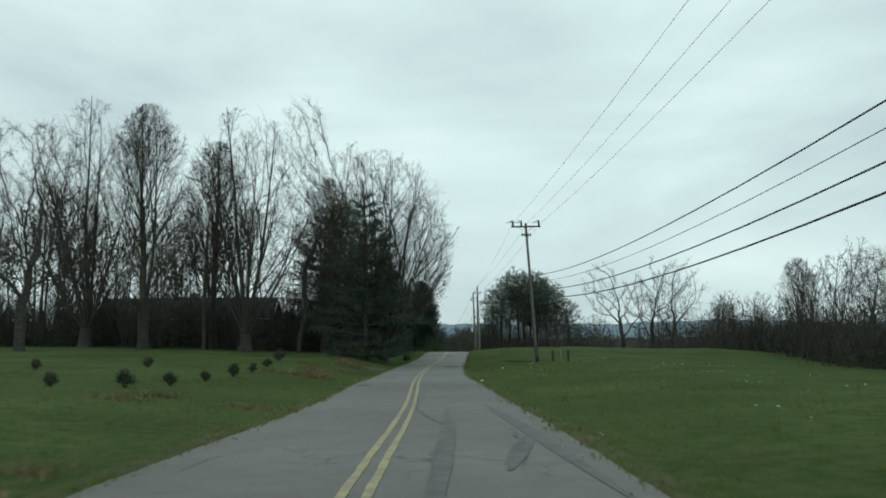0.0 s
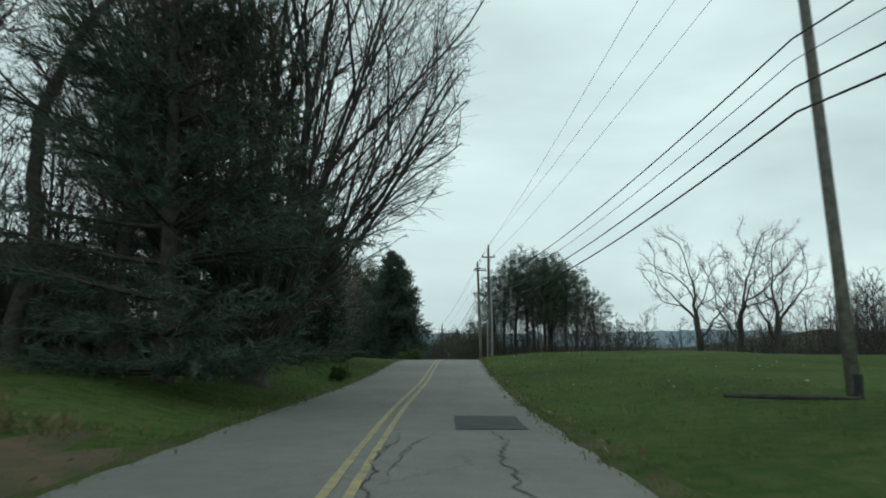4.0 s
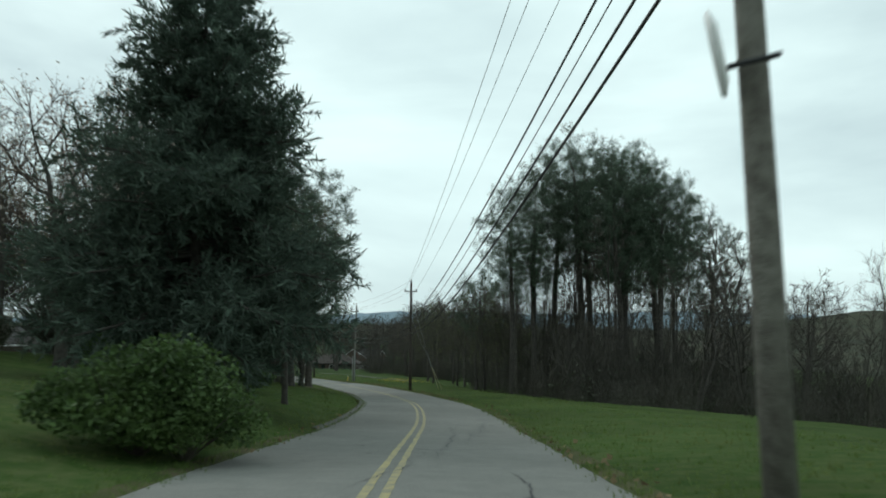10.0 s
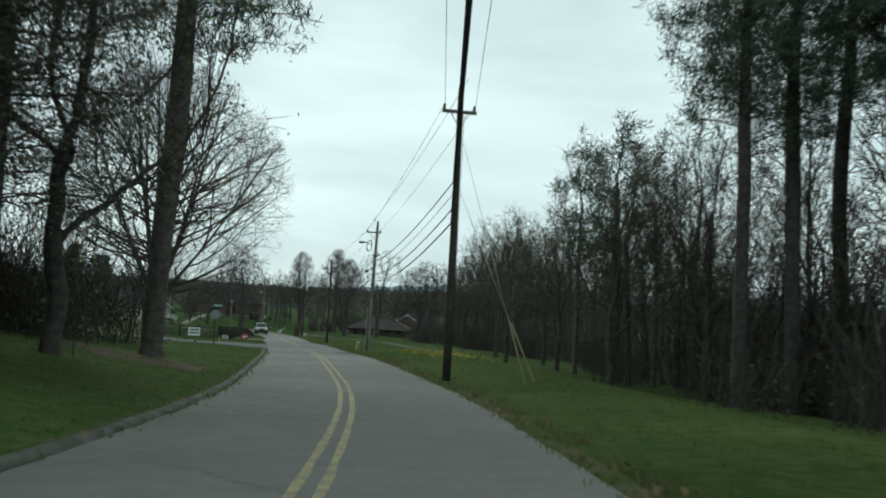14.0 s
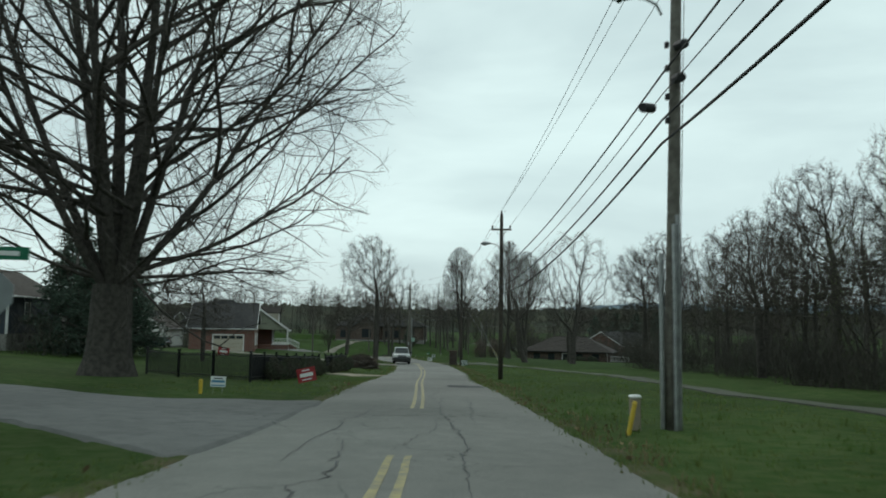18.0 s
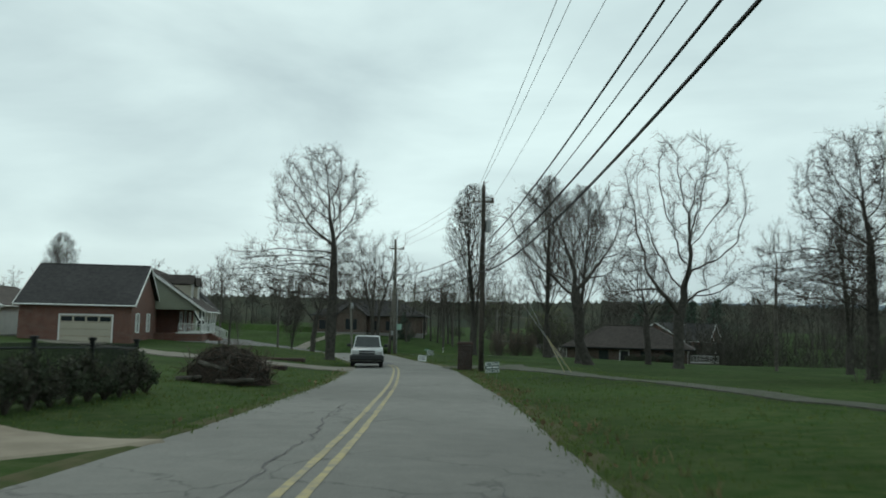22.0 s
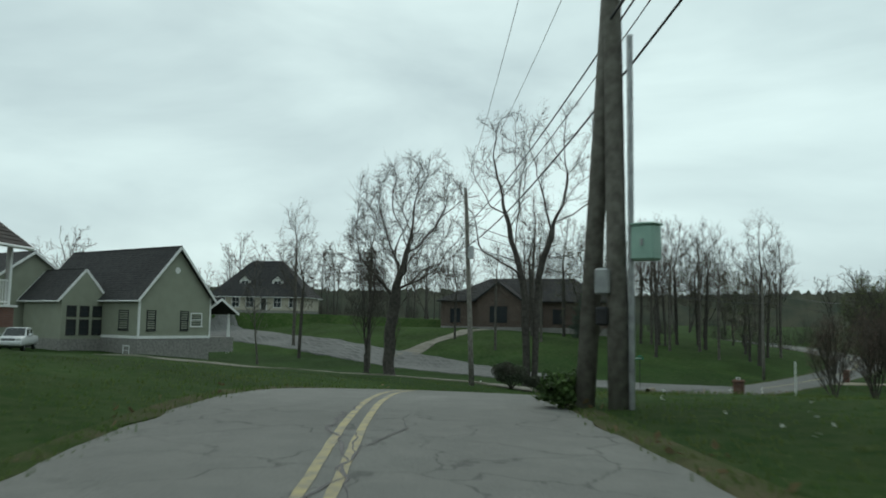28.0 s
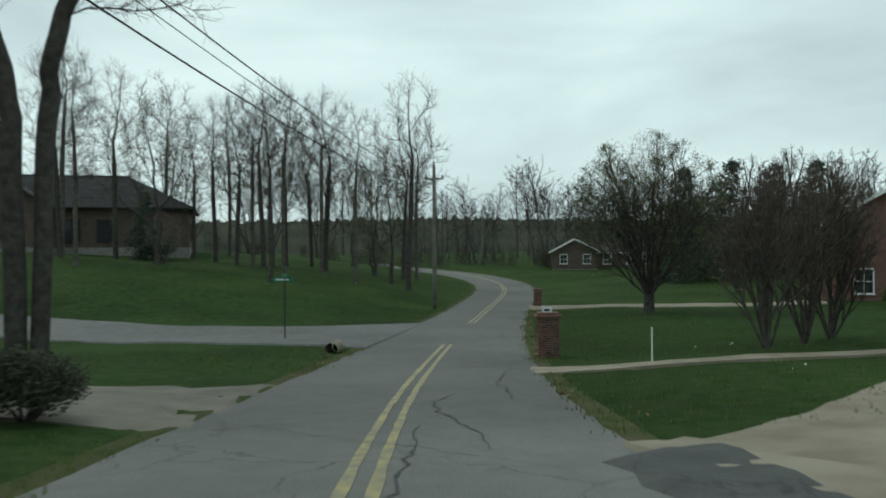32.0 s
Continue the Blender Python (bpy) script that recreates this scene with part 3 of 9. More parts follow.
def spawn(r, pts, dirs, count, t0, t1, a0, a1):
    """Places and directions for count children on each polyline."""
    B, n = dirs.shape[:2]
    t = t0 + (t1 - t0) * (np.arange(count)[None] + r.random((B, count))) / count
    f = np.clip(t * n, 0, n - 1e-3)
    i = f.astype(int)
    u = (f - i)[..., None]
    rows = np.arange(B)[:, None]
    p = pts[rows, i] * (1 - u) + pts[rows, i + 1] * u
    d = dirs[rows, i]
    az = (np.arange(count)[None] * 2.4 + r.random((B, 1)) * 6.28 + r.normal(size=(B, count)) * 0.5)[..., None]
    ref = np.where(np.abs(d[..., 2:3]) > 0.95, np.array([1.0, 0, 0]), np.array([0, 0, 1.0]))
    s = unit(np.cross(d, ref))
    q = np.cross(d, s)
    a = np.radians(a0 + (a1 - a0) * r.random((B, count)))[..., None]
    way = np.cos(a) * d + np.sin(a) * (np.cos(az) * s + np.sin(az) * q)
    return p.reshape(-1, 3), unit(way).reshape(-1, 3), t.reshape(-1)


def slips(r, pts, radii):
    """The finest twigs: narrow tapering slips along many polylines."""
    B, n, _ = pts.shape
    d = pts[:, -1] - pts[:, 0]
    s = unit(np.cross(d, r.normal(size=(B, 3))))[:, None]
    w = np.broadcast_to(radii, (B, n))[..., None]
    v = np.stack([pts - s * w, pts + s * w], 2).reshape(-1, 3)
    k = np.arange(n - 1)[:, None] * 2 + np.array([[0, 1, 3, 2]])
    f = k[None] + (np.arange(B) * n * 2)[:, None, None]
    return v, f.reshape(-1, 4)


def flat_leaves(r, centres, size, aspect=0.6, droop=0.0, count=1, scatter=0.0):
    """Small pointed leaves, each of two triangles folded along its rib."""
    c = np.repeat(centres, count, 0) + r.normal(size=(len(centres) * count, 3)) * scatter
    B = len(c)
    a = unit(r.normal(size=(B, 3)) + np.array([0, 0, -droop]))
    b = unit(np.cross(a, r.normal(size=(B, 3))))
    s = size * (0.6 + 0.8 * r.random((B, 1)))
    v = np.stack([c - a * s * 0.5, c + b * s * aspect * 0.5 + a * s * 0.1, c + a * s * 0.5, c - b * s * aspect * 0.5 + a * s * 0.1], 1).reshape(-1, 3)
    f = np.arange(B * 4).reshape(B, 4)
    return v, f


def join(parts_):
    vs, fs, n = [], [], 0
    for v, f in parts_:
        vs.append(v)
        fs.append(f + n)
        n += len(v)
    return np.concatenate(vs), np.concatenate(fs)


def bare_tree(seed, H=15.0, trunk=0.22, clear=0.25, limbs=11, limb_len=0.5, a0=25, a1=55, up=0.08, subs=(6, 5, 4), stems=1, lean=0.0,
              fine=0.011, ratio=(0.6, 0.55, 0.5), crooked=1.0, taper_top=0.18, buds=0, bud_size=0.1, stem_spread=0.25, low_long=True, fork=0.0, fan=False, sides=(9, 5, 3), segs=(10, 7, 5), gap=0.0, env=None, narrow=1.0, slim=1.0):
    """Wood and fine twigs of a leafless tree, as two meshes. Level by level: trunk, limbs, boughs, branches, twigs.
    env: crown as an ellipsoid (half width, height of its middle, half height) that no branch outgrows by much."""
    r = np.random.default_rng(seed)

    def within(q_, w_, want, slack=0.12):
        if env is None:
            return want
        k_ = np.array([env[0], env[0], env[2]])
        a_, b_ = (q_ - np.array([0, 0, env[1]])) / k_, w_ / k_
        A, B_, C = (b_ * b_).sum(1), (a_ * b_).sum(1), (a_ * a_).sum(1) - 1
        way_out = (-B_ + np.sqrt(np.maximum(B_ * B_ - A * C, 0))) / A
        return np.clip(np.minimum(want, way_out * (1 - slack + 2 * slack * r.random(len(q_)))), 0.12, None)

    wood, twigs = [], []
    start = np.zeros((stems, 3))
    way = unit(np.stack([r.normal(size=stems) * stem_spread * (stems > 1) + lean, r.normal(size=stems) * stem_spread * (stems > 1), np.ones(stems)], 1))
    L0 = np.full(stems, H) * (0.85 + 0.15 * r.random(stems))
    if fork:
        # one short bole that divides into leaders
        az = np.arange(stems) * 2.4 + r.random() * 6.28
        tilt = stem_spread * ((np.arange(stems) + 0.3) / stems) ** 0.8
        way = unit(np.stack([np.cos(az) * tilt + lean, np.sin(az) * tilt, np.ones(stems)], 1))
        bole, _ = grow(r, np.zeros((1, 3)), np.array([[lean * 0.3, 0, 1.0]]), np.array([fork * H]), 4, 0.03 * crooked, 0.05)
        wood.append(tubes(bole, trunk * np.array([[1.45, 1.08, 1.0, 0.97, 0.92]]), sides[0]))
        start = np.repeat(bole[:, -1] - np.array([[0, 0, trunk * 0.8]]), stems, 0)
        L0 = H * (1 - fork) * (1.0 - (0.2 + 0.14 * stem_spread) * tilt / max(stem_spread, 0.1)) * (0.9 + 0.15 * r.random(stems))
    n0 = segs[0]
    start[:, 0] += gap * (np.arange(stems) - (stems - 1) / 2)
    if env is not None:
        L0 = within(start, way, np.full(stems, 99.0), 0.04)
    p, d = grow(r, start, way, L0, n0, 0.035 * crooked, 0.08 if env is None else 0.03)
    rad0 = trunk / math.sqrt(stems) ** 0.7 * (1 - (1 - taper_top) * np.linspace(0, 1, n0 + 1) ** 0.8)[None] * np.ones((stems, 1))
    rad0[:, 0] *= 1.0 if fork else 1.35
    if fork and env is not None:
        rad0 *= (1 - 0.5 * tilt / stem_spread)[:, None]
    wood.append(tubes(p, rad0, sides[0]))
    t_clear = clear
    q, w, t = spawn(r, p, d, limbs, t_clear, 0.97, a0, a1)
    if fan:
        # low limbs reach out flat, high ones climb
        flat = unit(w * np.array([1, 1, 0]))
        a = np.radians(a1 + (a0 - a1) * (t - t_clear) / (1 - t_clear) + r.normal(size=len(t)) * 5)[:, None]
        w = flat * np.sin(a) + np.array([0, 0, 1.0]) * np.cos(a)
    shape = 1.0 - 0.62 * ((t - t_clear) / (1 - t_clear)) if low_long else 0.55 + 0.45 * np.sin(np.pi * (t - t_clear) / (1 - t_clear))
    L1 = within(q, w, H * limb_len * shape * (0.75 + 0.5 * r.random(len(t))))
    R1 = np.minimum(trunk * 0.4, L1 * 0.0155 + 0.01) * slim
    p1, d1 = grow(r, q, w, L1, segs[1], 0.11 * crooked, up)
    wood.append(tubes(p1, R1[:, None] * np.linspace(1, 0.3, segs[1] + 1)[None], sides[1]))
    q, w, t = spawn(r, p1, d1, subs[0], 0.2, 0.98, 28 * narrow, 66 * narrow)
    L2 = within(q, w, np.repeat(L1, subs[0]) * ratio[0] * (1.15 - 0.6 * t) * (0.7 + 0.6 * r.random(len(t))))
    R2 = np.repeat(R1, subs[0]) * 0.34
    p2, d2 = grow(r, q, w, L2, segs[2], 0.13 * crooked, up * 0.9)
    wood.append(tubes(p2, np.maximum(R2[:, None] * np.linspace(1, 0.35, segs[2] + 1)[None], fine), sides[2]))
    q, w, t = spawn(r, p2, d2, subs[1], 0.15, 1.0, 28 * narrow, 64 * narrow)
    L3 = within(q, w, np.repeat(L2, subs[1]) * ratio[1] * (1.1 - 0.5 * t) * (0.7 + 0.6 * r.random(len(t))), 0.2)
    L3 = L3 if env is None else np.minimum(L3, 0.05 * H + 0.5)
    p3, d3 = grow(r, q, w, L3, 2, 0.15 * crooked, up * 0.8)
    twigs.append(slips(r, p3, fine * 1.3 * np.linspace(1, 0.5, 3)[None]))
    ends = p3[:, -1]
    if subs[2]:
        q, w, t = spawn(r, p3, d3, subs[2], 0.15, 1.0, 20, 50)
        L4 = np.repeat(L3, subs[2]) * ratio[2] * (0.7 + 0.6 * r.random(len(t)))
        p4, d4 = grow(r, q, w, L4, 1, 0.15 * crooked, up * 0.6)
        twigs.append(slips(r, p4, fine * 0.8 * np.linspace(1, 0.4, 2)[None]))
        ends = p4[:, -1]
    leaf = None
    if buds:
        pick = ends[r.random(len(ends)) < min(1, buds)]
        leaf = flat_leaves(r, pick, bud_size, 0.6, 0.2, max(1, int(round(buds))), bud_size * 1.2)
    return join(wood), join(twigs), leaf


def colony_tree(seed, blobs, trunk=0.3, fork=3.0, lean=(0.0, 0.0), points=900, step=0.4, kill=1.0, sway=0.12, inertia=0.7, lift=0.08, leader=0.0,
                tip=0.012, twigs=3, twig_len=0.8, fine=0.007, second=3, leaf=0, leaf_size=0.1, needles=0, needle_len=0.3, boles=1, bole_gap=0.5, flare=1.35, spread_=0.9, fan=None, bole_sway=0.08):
    """A tree that grows towards points strewn through its crown: wood with thickness that adds up from the tips, fine twigs, and leaves or
    needle tufts if asked for. blobs: crown as ellipsoids (x, y, z, rx, ry, rz).
    fan: (how many leaders, widest tilt in degrees, their length) that part from the top of the bole."""
    r = np.random.default_rng(seed)
    vol = np.array([b[3] * b[4] * b[5] for b in blobs], float)
    att = []
    for b, n in zip(blobs, np.maximum(8, (points * vol / vol.sum()).astype(int))):
        d = unit(r.normal(size=(n, 3))) * (r.random((n, 1)) ** 0.42)
        att.append(d * np.array(b[3:6]) + np.array(b[:3]))
    att = np.concatenate(att)
    att = att[att[:, 2] > 0.6]
    pos, par, dirs = [], [], []
    for k in range(boles):
        off = np.array([bole_gap * (k - (boles - 1) / 2), 0.0, 0.0])
        way = np.array([lean[0] + 0.015 * (k - (boles - 1) / 2), lean[1], 1.0])
        way /= np.linalg.norm(way)
        n = max(3, int(fork / step))
        p = off.copy()
        last = -1
        top = max(b[2] + b[5] for b in blobs)
        count = n if not leader else max(n, int(leader * top / step))
        for i in range(count + 1):
            pos.append(p.copy())
            par.append(last)
            dirs.append(way.copy())
            last = len(pos) - 1
            way = way + r.normal(size=3) * sway * bole_sway + np.array([0, 0, 0.03])
            way /= np.linalg.norm(way)
            p = p + way * step
    if fan:
        root = len(pos) - 1
        for k in range(fan[0]):
            a, tilt = k * 2.4 + r.normal() * 0.25, radians(fan[1] * ((k + 0.5) / fan[0]) ** 0.7)
            way = np.array([math.sin(tilt) * math.cos(a), math.sin(tilt) * math.sin(a), math.cos(tilt)])
            last = root - (k % 4)
            p = pos[last]
            for i in range(int(fan[2] * (0.7 + 0.5 * r.random()) / step)):
                p = p + way * step
                pos.append(p.copy())
                par.append(last)
                dirs.append(way.copy())
                last = len(pos) - 1
                way = way + r.normal(size=3) * sway * 0.5 + np.array([0, 0, 0.035])
                way /= np.linalg.norm(way)
    low = [i for i in range(len(pos)) if pos[i][2] < fork * 0.92 and not fan]
    if fan:
        low = list(range(root))
    P = np.array(pos)
    open_ = np.ones(len(P), bool)
    open_[low] = False
    d2 = np.linalg.norm(att[:, None] - np.where(open_[:, None], P, 1e6)[None], axis=2)
    near, nd = d2.argmin(1), d2.min(1)
    alive = np.ones(len(att), bool)
    stuck = np.zeros(len(att), int)
    for _ in range(130):
        idx = np.flatnonzero(alive)
        if not len(idx):
            break
        pull = collections.defaultdict(lambda: np.zeros(3))
        u = unit(att[idx] - np.array(pos)[near[idx]])
        for k, v in zip(near[idx], u):
            pull[k] += v
        fresh = []
        for k, v in pull.items():
            w = v / (np.linalg.norm(v) + 1e-9) + inertia * dirs[k] + r.normal(size=3) * sway + np.array([0, 0, lift])
            w /= np.linalg.norm(w) + 1e-9
            pos.append(pos[k] + w * step)
            par.append(k)
            dirs.append(w)
            fresh.append(len(pos) - 1)
        new_p = np.array([pos[k] for k in fresh])
        dd = np.linalg.norm(att[:, None] - new_p[None], axis=2)
        j = dd.argmin(1)
        dm = dd[np.arange(len(att)), j]
        better = dm < nd
        near[better], nd[better] = np.array(fresh)[j[better]], dm[better]
        stuck = np.where(better, 0, stuck + 1)
        alive &= (nd > kill) & (stuck < 3)
        if len(pos) > 14000:
            break
    P, D, par = np.array(pos), np.array(dirs), np.array(par)
    N = len(P)
    kids = [[] for _ in range(N)]
    for i in range(N):
        if par[i] >= 0:
            kids[par[i]].append(i)
    load = np.zeros(N)
    for i in range(N - 1, -1, -1):
        if not kids[i]:
            load[i] = 1
        if par[i] >= 0:
            load[par[i]] += load[i]
    e = math.log(max(3.0, load.max())) / math.log(trunk / tip)
    rad = tip * load ** (1 / e)
    rad[P[:, 2] < step * 0.6] *= flare
    wood = []
    for i in range(N):
        # a chain starts at a root or at every child but the thickest of a fork
        if par[i] >= 0:
            sib = kids[par[i]]
            if i == max(sib, key=lambda k: load[k]):
                continue
        chain = [i]
        while kids[chain[-1]]:
            chain.append(max(kids[chain[-1]], key=lambda k: load[k]))
        pts, rr = P[chain], rad[chain]
        if par[i] >= 0:
            pts, rr = np.concatenate([P[[par[i]]], pts]), np.concatenate([[rr[0]], rr])
        if len(pts) < 2:
            continue
        wood.append(tubes(pts[None], rr[None], 9 if rr[0] > 0.12 else 5 if rr[0] > 0.035 else 3))
    thin = np.flatnonzero((rad < tip * 2.6) & (P[:, 2] > fork * 0.6))
    fine_ = []
    ends = P[thin]
    if twigs:
        q = np.repeat(P[thin], twigs, 0)
        w = unit(np.repeat(D[thin], twigs, 0) + spread_ * r.normal(size=q.shape) * 0.75 + np.array([0, 0, lift * 1.5]))
        L = twig_len * (0.4 + 0.9 * r.random(len(q)))
        p3, d3 = grow(r, q, w, L, 2, 0.16, lift * 0.6)
        fine_.append(slips(r, p3, fine * 1.25 * np.linspace(1, 0.5, 3)[None]))
        ends = p3[:, -1]
        if second:
            q, w, t = spawn(r, p3, d3, second, 0.2, 1.0, 20, 55)
            p4, d4 = grow(r, q, w, np.repeat(L, second) * 0.55 * (0.6 + 0.6 * r.random(len(q))), 1, 0.1, lift * 0.4)
            fine_.append(slips(r, p4, fine * 0.85 * np.linspace(1, 0.4, 2)[None]))
            ends = p4[:, -1]
    foliage = None
    if leaf:
        pick = ends[r.random(len(ends)) < min(1.0, leaf)]
        foliage = flat_leaves(r, pick, leaf_size, 0.6, 0.2, max(1, int(round(leaf))), leaf_size * 1.2)
    if needles:
        # brushes of needles round the ends of the shoots
        c = np.repeat(ends, needles, 0)
        w = unit(r.normal(size=c.shape) + np.array([0, 0, 0.55]))
        s = needle_len * (0.6 + 0.7 * r.random((len(c), 1)))
        c = c + r.normal(size=c.shape) * needle_len * 0.35
        side = unit(np.cross(w, r.normal(size=c.shape))) * s * 0.052
        v = np.stack([c - side * 0.5, c + w * s * 0.5 + side, c + w * s, c + w * s * 0.5 - side], 1).reshape(-1, 3)
        foliage = (v, np.arange(len(v)).reshape(-1, 4))
    return join(wood), join(fine_) if fine_ else None, foliage


def needle_tree(seed, H=14.0, trunk=0.2, bottom=0.05, width=4.0, whorls=16, per=7, power=0.9, tilt0=80, tilt1=50, sub=1.0, tufts=1.0, tuft=0.28,
                aspect=0.28, droop=0.15, gap=0.0, up=0.02, round_top=False, loose=0.5, vary=0.5, flat=0.45):
    """Wood and needles of a conifer, in whorls of boughs with sprays of needle tufts."""
    r = np.random.default_rng(seed)
    p, d = grow(r, np.zeros((1, 3)), np.array([[0.0, 0, 1]]), np.array([H]), 12, 0.012, 0.02)
    wood = [tubes(p, trunk * np.linspace(1, 0.12, 13)[None], 9)]
    n = whorls * per
    t = bottom + (0.985 - bottom) * (np.repeat(np.arange(whorls), per) + loose * r.random(n)) / whorls
    keepers = r.random(n) > gap
    t = t[keepers]
    n = len(t)
    u = (t - bottom) / (1 - bottom)
    reach = width * (np.sqrt(np.clip(1 - (2 * u - 0.75) ** 2 / 1.6, 0.05, 1)) if round_top else (1 - u) ** power * (0.75 + 0.25 * np.minimum(1, u * 8)))
    reach = reach * (0.95 - vary * 0.5 + vary * r.random(n)) + 0.12
    az = r.random(n) * 6.283
    ang = np.radians(tilt0 + (tilt1 - tilt0) * u)
    way = np.stack([np.sin(ang) * np.cos(az), np.sin(ang) * np.sin(az), np.cos(ang)], 1)
    f = np.clip(t * 12, 0, 11.99)
    i = f.astype(int)
    q = p[0, i] + (p[0, i + 1] - p[0, i]) * (f - i)[:, None]
    p1, d1 = grow(r, q, way, reach, 4, 0.07, up - droop * 0.1)
    wood.append(tubes(p1, (0.012 + 0.014 * reach)[:, None] * np.linspace(1, 0.3, 5)[None], 4))
    sprays = []
    for lo, hi, n_sub, n_tuft in ((0.0, 1.2, 5, 8), (1.2, 2.4, 9, 12), (2.4, 3.8, 15, 15), (3.8, 99.0, 22, 17)):
        pick = (reach >= lo) & (reach < hi)
        if not pick.any():
            continue
        k_sub = max(3, int(n_sub * sub))
        q, w, tt = spawn(r, p1[pick], d1[pick], k_sub, 0.16, 1.0, 35, 65)
        w[:, 2] *= flat
        L2 = np.repeat(reach[pick], k_sub) * 0.36 * (1.1 - 0.5 * tt) + 0.15
        p2, d2 = grow(r, q, w, L2, 1, 0.1, 0.03 - droop * 0.1)
        wood.append(slips(r, p2, np.array([[0.014, 0.008]])))
        sprays.append(spawn(r, p2, d2, max(4, int(n_tuft * tufts)), 0.1, 1.0, 10, 60)[:2])
    c, w = (np.concatenate([s_[k] for s_ in sprays]) for k in (0, 1))
    B = len(c)
    w = unit(w + r.normal(size=(B, 3)) * 0.35)
    side = unit(np.cross(w, r.normal(size=(B, 3))))
    s = tuft * (0.6 + 0.8 * r.random((B, 1)))
    v = np.stack([c - w * s * 0.2, c + w * s * 0.35 + side * s * aspect, c + w * s, c + w * s * 0.35 - side * s * aspect], 1).reshape(-1, 3)
    return join(wood), (v, np.arange(B * 4).reshape(B, 4))


def shrub_mesh(seed, w=1.0, h=1.0, count=900, leaf=0.12, stems=14, flat=False):
    """A bush: bent stems, and leaves in an uneven dome of clumps."""
    r = np.random.default_rng(seed)
    az = r.random(stems) * 6.28
    way = np.stack([np.cos(az) * 0.55 * w / h, np.sin(az) * 0.55 * w / h, np.ones(stems)], 1)
    p, _ = grow(r, np.zeros((stems, 3)), way, np.full(stems, h * 0.9), 4, 0.12, 0.0)
    wood = tubes(p, np.linspace(0.02, 0.006, 5)[None] * np.ones((stems, 1)), 4)
    k = 26
    az, el = r.random(k) * 6.28, np.arcsin(r.random(k))
    cc = np.stack([np.cos(az) * np.cos(el) * w * 0.36, np.sin(az) * np.cos(el) * w * 0.36, h * (0.35 + 0.42 * np.sin(el))], 1)
    cc *= (0.75 + 0.4 * r.random((k, 1)))
    c = np.repeat(cc, count // k, 0)
    off = unit(r.normal(size=c.shape)) * (r.random((len(c), 1)) ** 0.4) * np.array([w * 0.2, w * 0.2, h * 0.2])
    c = c + off
    c[:, 2] = np.abs(c[:, 2])
    return wood, flat_leaves(r, c, leaf, 0.6)


def tree_thing(name, x, y, meshes, turn=0.0, size=1.0, label="", category="tree", group="", z=None, sink=0.1):
    """Puts up a tree or bush from shared meshes: (part name, mesh, material) each."""
    e = thing(name, x, y, (gz(x, y) if z is None else z) - sink, turn, label, category, group)
    e.scale = (size, size, size) if np.isscalar(size) else size
    for pn, me, mat in meshes:
        part(pn, me, mat, e)
    return e


TREES = {}


def kind_bare(key, bark, twig, leafmat=None, **kw):
    w, t, leaf = bare_tree(**kw)
    ms = [("trunk", fast_mesh(key + "_trunk", *w, True), bark), ("crown", fast_mesh(key + "_crown", *t), twig)]
    if leaf is not None:
        ms.append(("foliage", fast_mesh(key + "_foliage", *leaf), leafmat))
    TREES[key] = ms


def kind_colony(key, bark, twig, leafmat=None, **kw):
    w, t, leaf = colony_tree(**kw)
    ms = [("trunk", fast_mesh(key + "_trunk", *w, True), bark)]
    if t is not None:
        ms.append(("crown", fast_mesh(key + "_crown", *t), twig))
    if leaf is not None:
        ms.append(("foliage", fast_mesh(key + "_foliage", *leaf), leafmat))
    TREES[key] = ms


def kind_needle(key, bark, mat, **kw):
    w, t = needle_tree(**kw)
    TREES[key] = [("trunk", fast_mesh(key + "_trunk", *w, True), bark), ("crown", fast_mesh(key + "_crown", *t), mat)]


def kind_shrub(key, mat, **kw):
    w, t = shrub_mesh(**kw)
    TREES[key] = [("wood", fast_mesh(key + "_wood", *w), M_TWIG), ("foliage", fast_mesh(key + "_foliage", *t), mat)]


# every kind is built at its true size; copies are scaled by a little
kind_bare("vase", M_BARK, M_TWIG, seed=3, H=22, trunk=0.5, clear=0.05, limbs=7, limb_len=0.5, a0=10, a1=30, up=0.012, subs=(7, 5, 4), fine=0.0085, crooked=0.8, stems=22, fork=0.06, stem_spread=1.5, env=(7.6, 12.4, 9.9), narrow=0.7, slim=0.55, taper_top=0.08, ratio=(0.7, 0.6, 0.5))
kind_bare("multi", M_BARK, M_TWIG, seed=5, H=20, trunk=0.5, clear=0.1, limbs=8, limb_len=0.42, a0=12, a1=36, up=0.04, subs=(6, 5, 4), stems=8, fork=0.08, fine=0.009, stem_spread=0.75, env=(5.5, 11.8, 9.0), crooked=0.8, narrow=0.8, slim=0.55, taper_top=0.1)
kind_colony("poplar", M_BARK, M_TWIG, M_BUD, seed=8, blobs=[(0.3, 0, 19, 3.0, 3.0, 6.5), (-1.0, 0.4, 11, 2.2, 2.2, 3.0)], trunk=0.24, fork=5.5, bole_sway=0.5, leader=0.85, points=760, step=0.5, kill=1.1, sway=0.3, lift=0.14, twigs=5, twig_len=0.9, fine=0.008, second=3, leaf=0.7, leaf_size=0.1)
kind_bare("spread", M_BARK, M_TWIG, seed=11, H=28, trunk=0.95, clear=0.02, limbs=12, limb_len=0.6, a0=16, a1=84, up=0.03, subs=(8, 6, 4), fine=0.0095, crooked=1.1, stems=11, fork=0.15, stem_spread=0.8, env=(13.4, 14.9, 13.4), narrow=0.9, slim=0.62, taper_top=0.08, ratio=(0.6, 0.6, 0.5), fan=True)
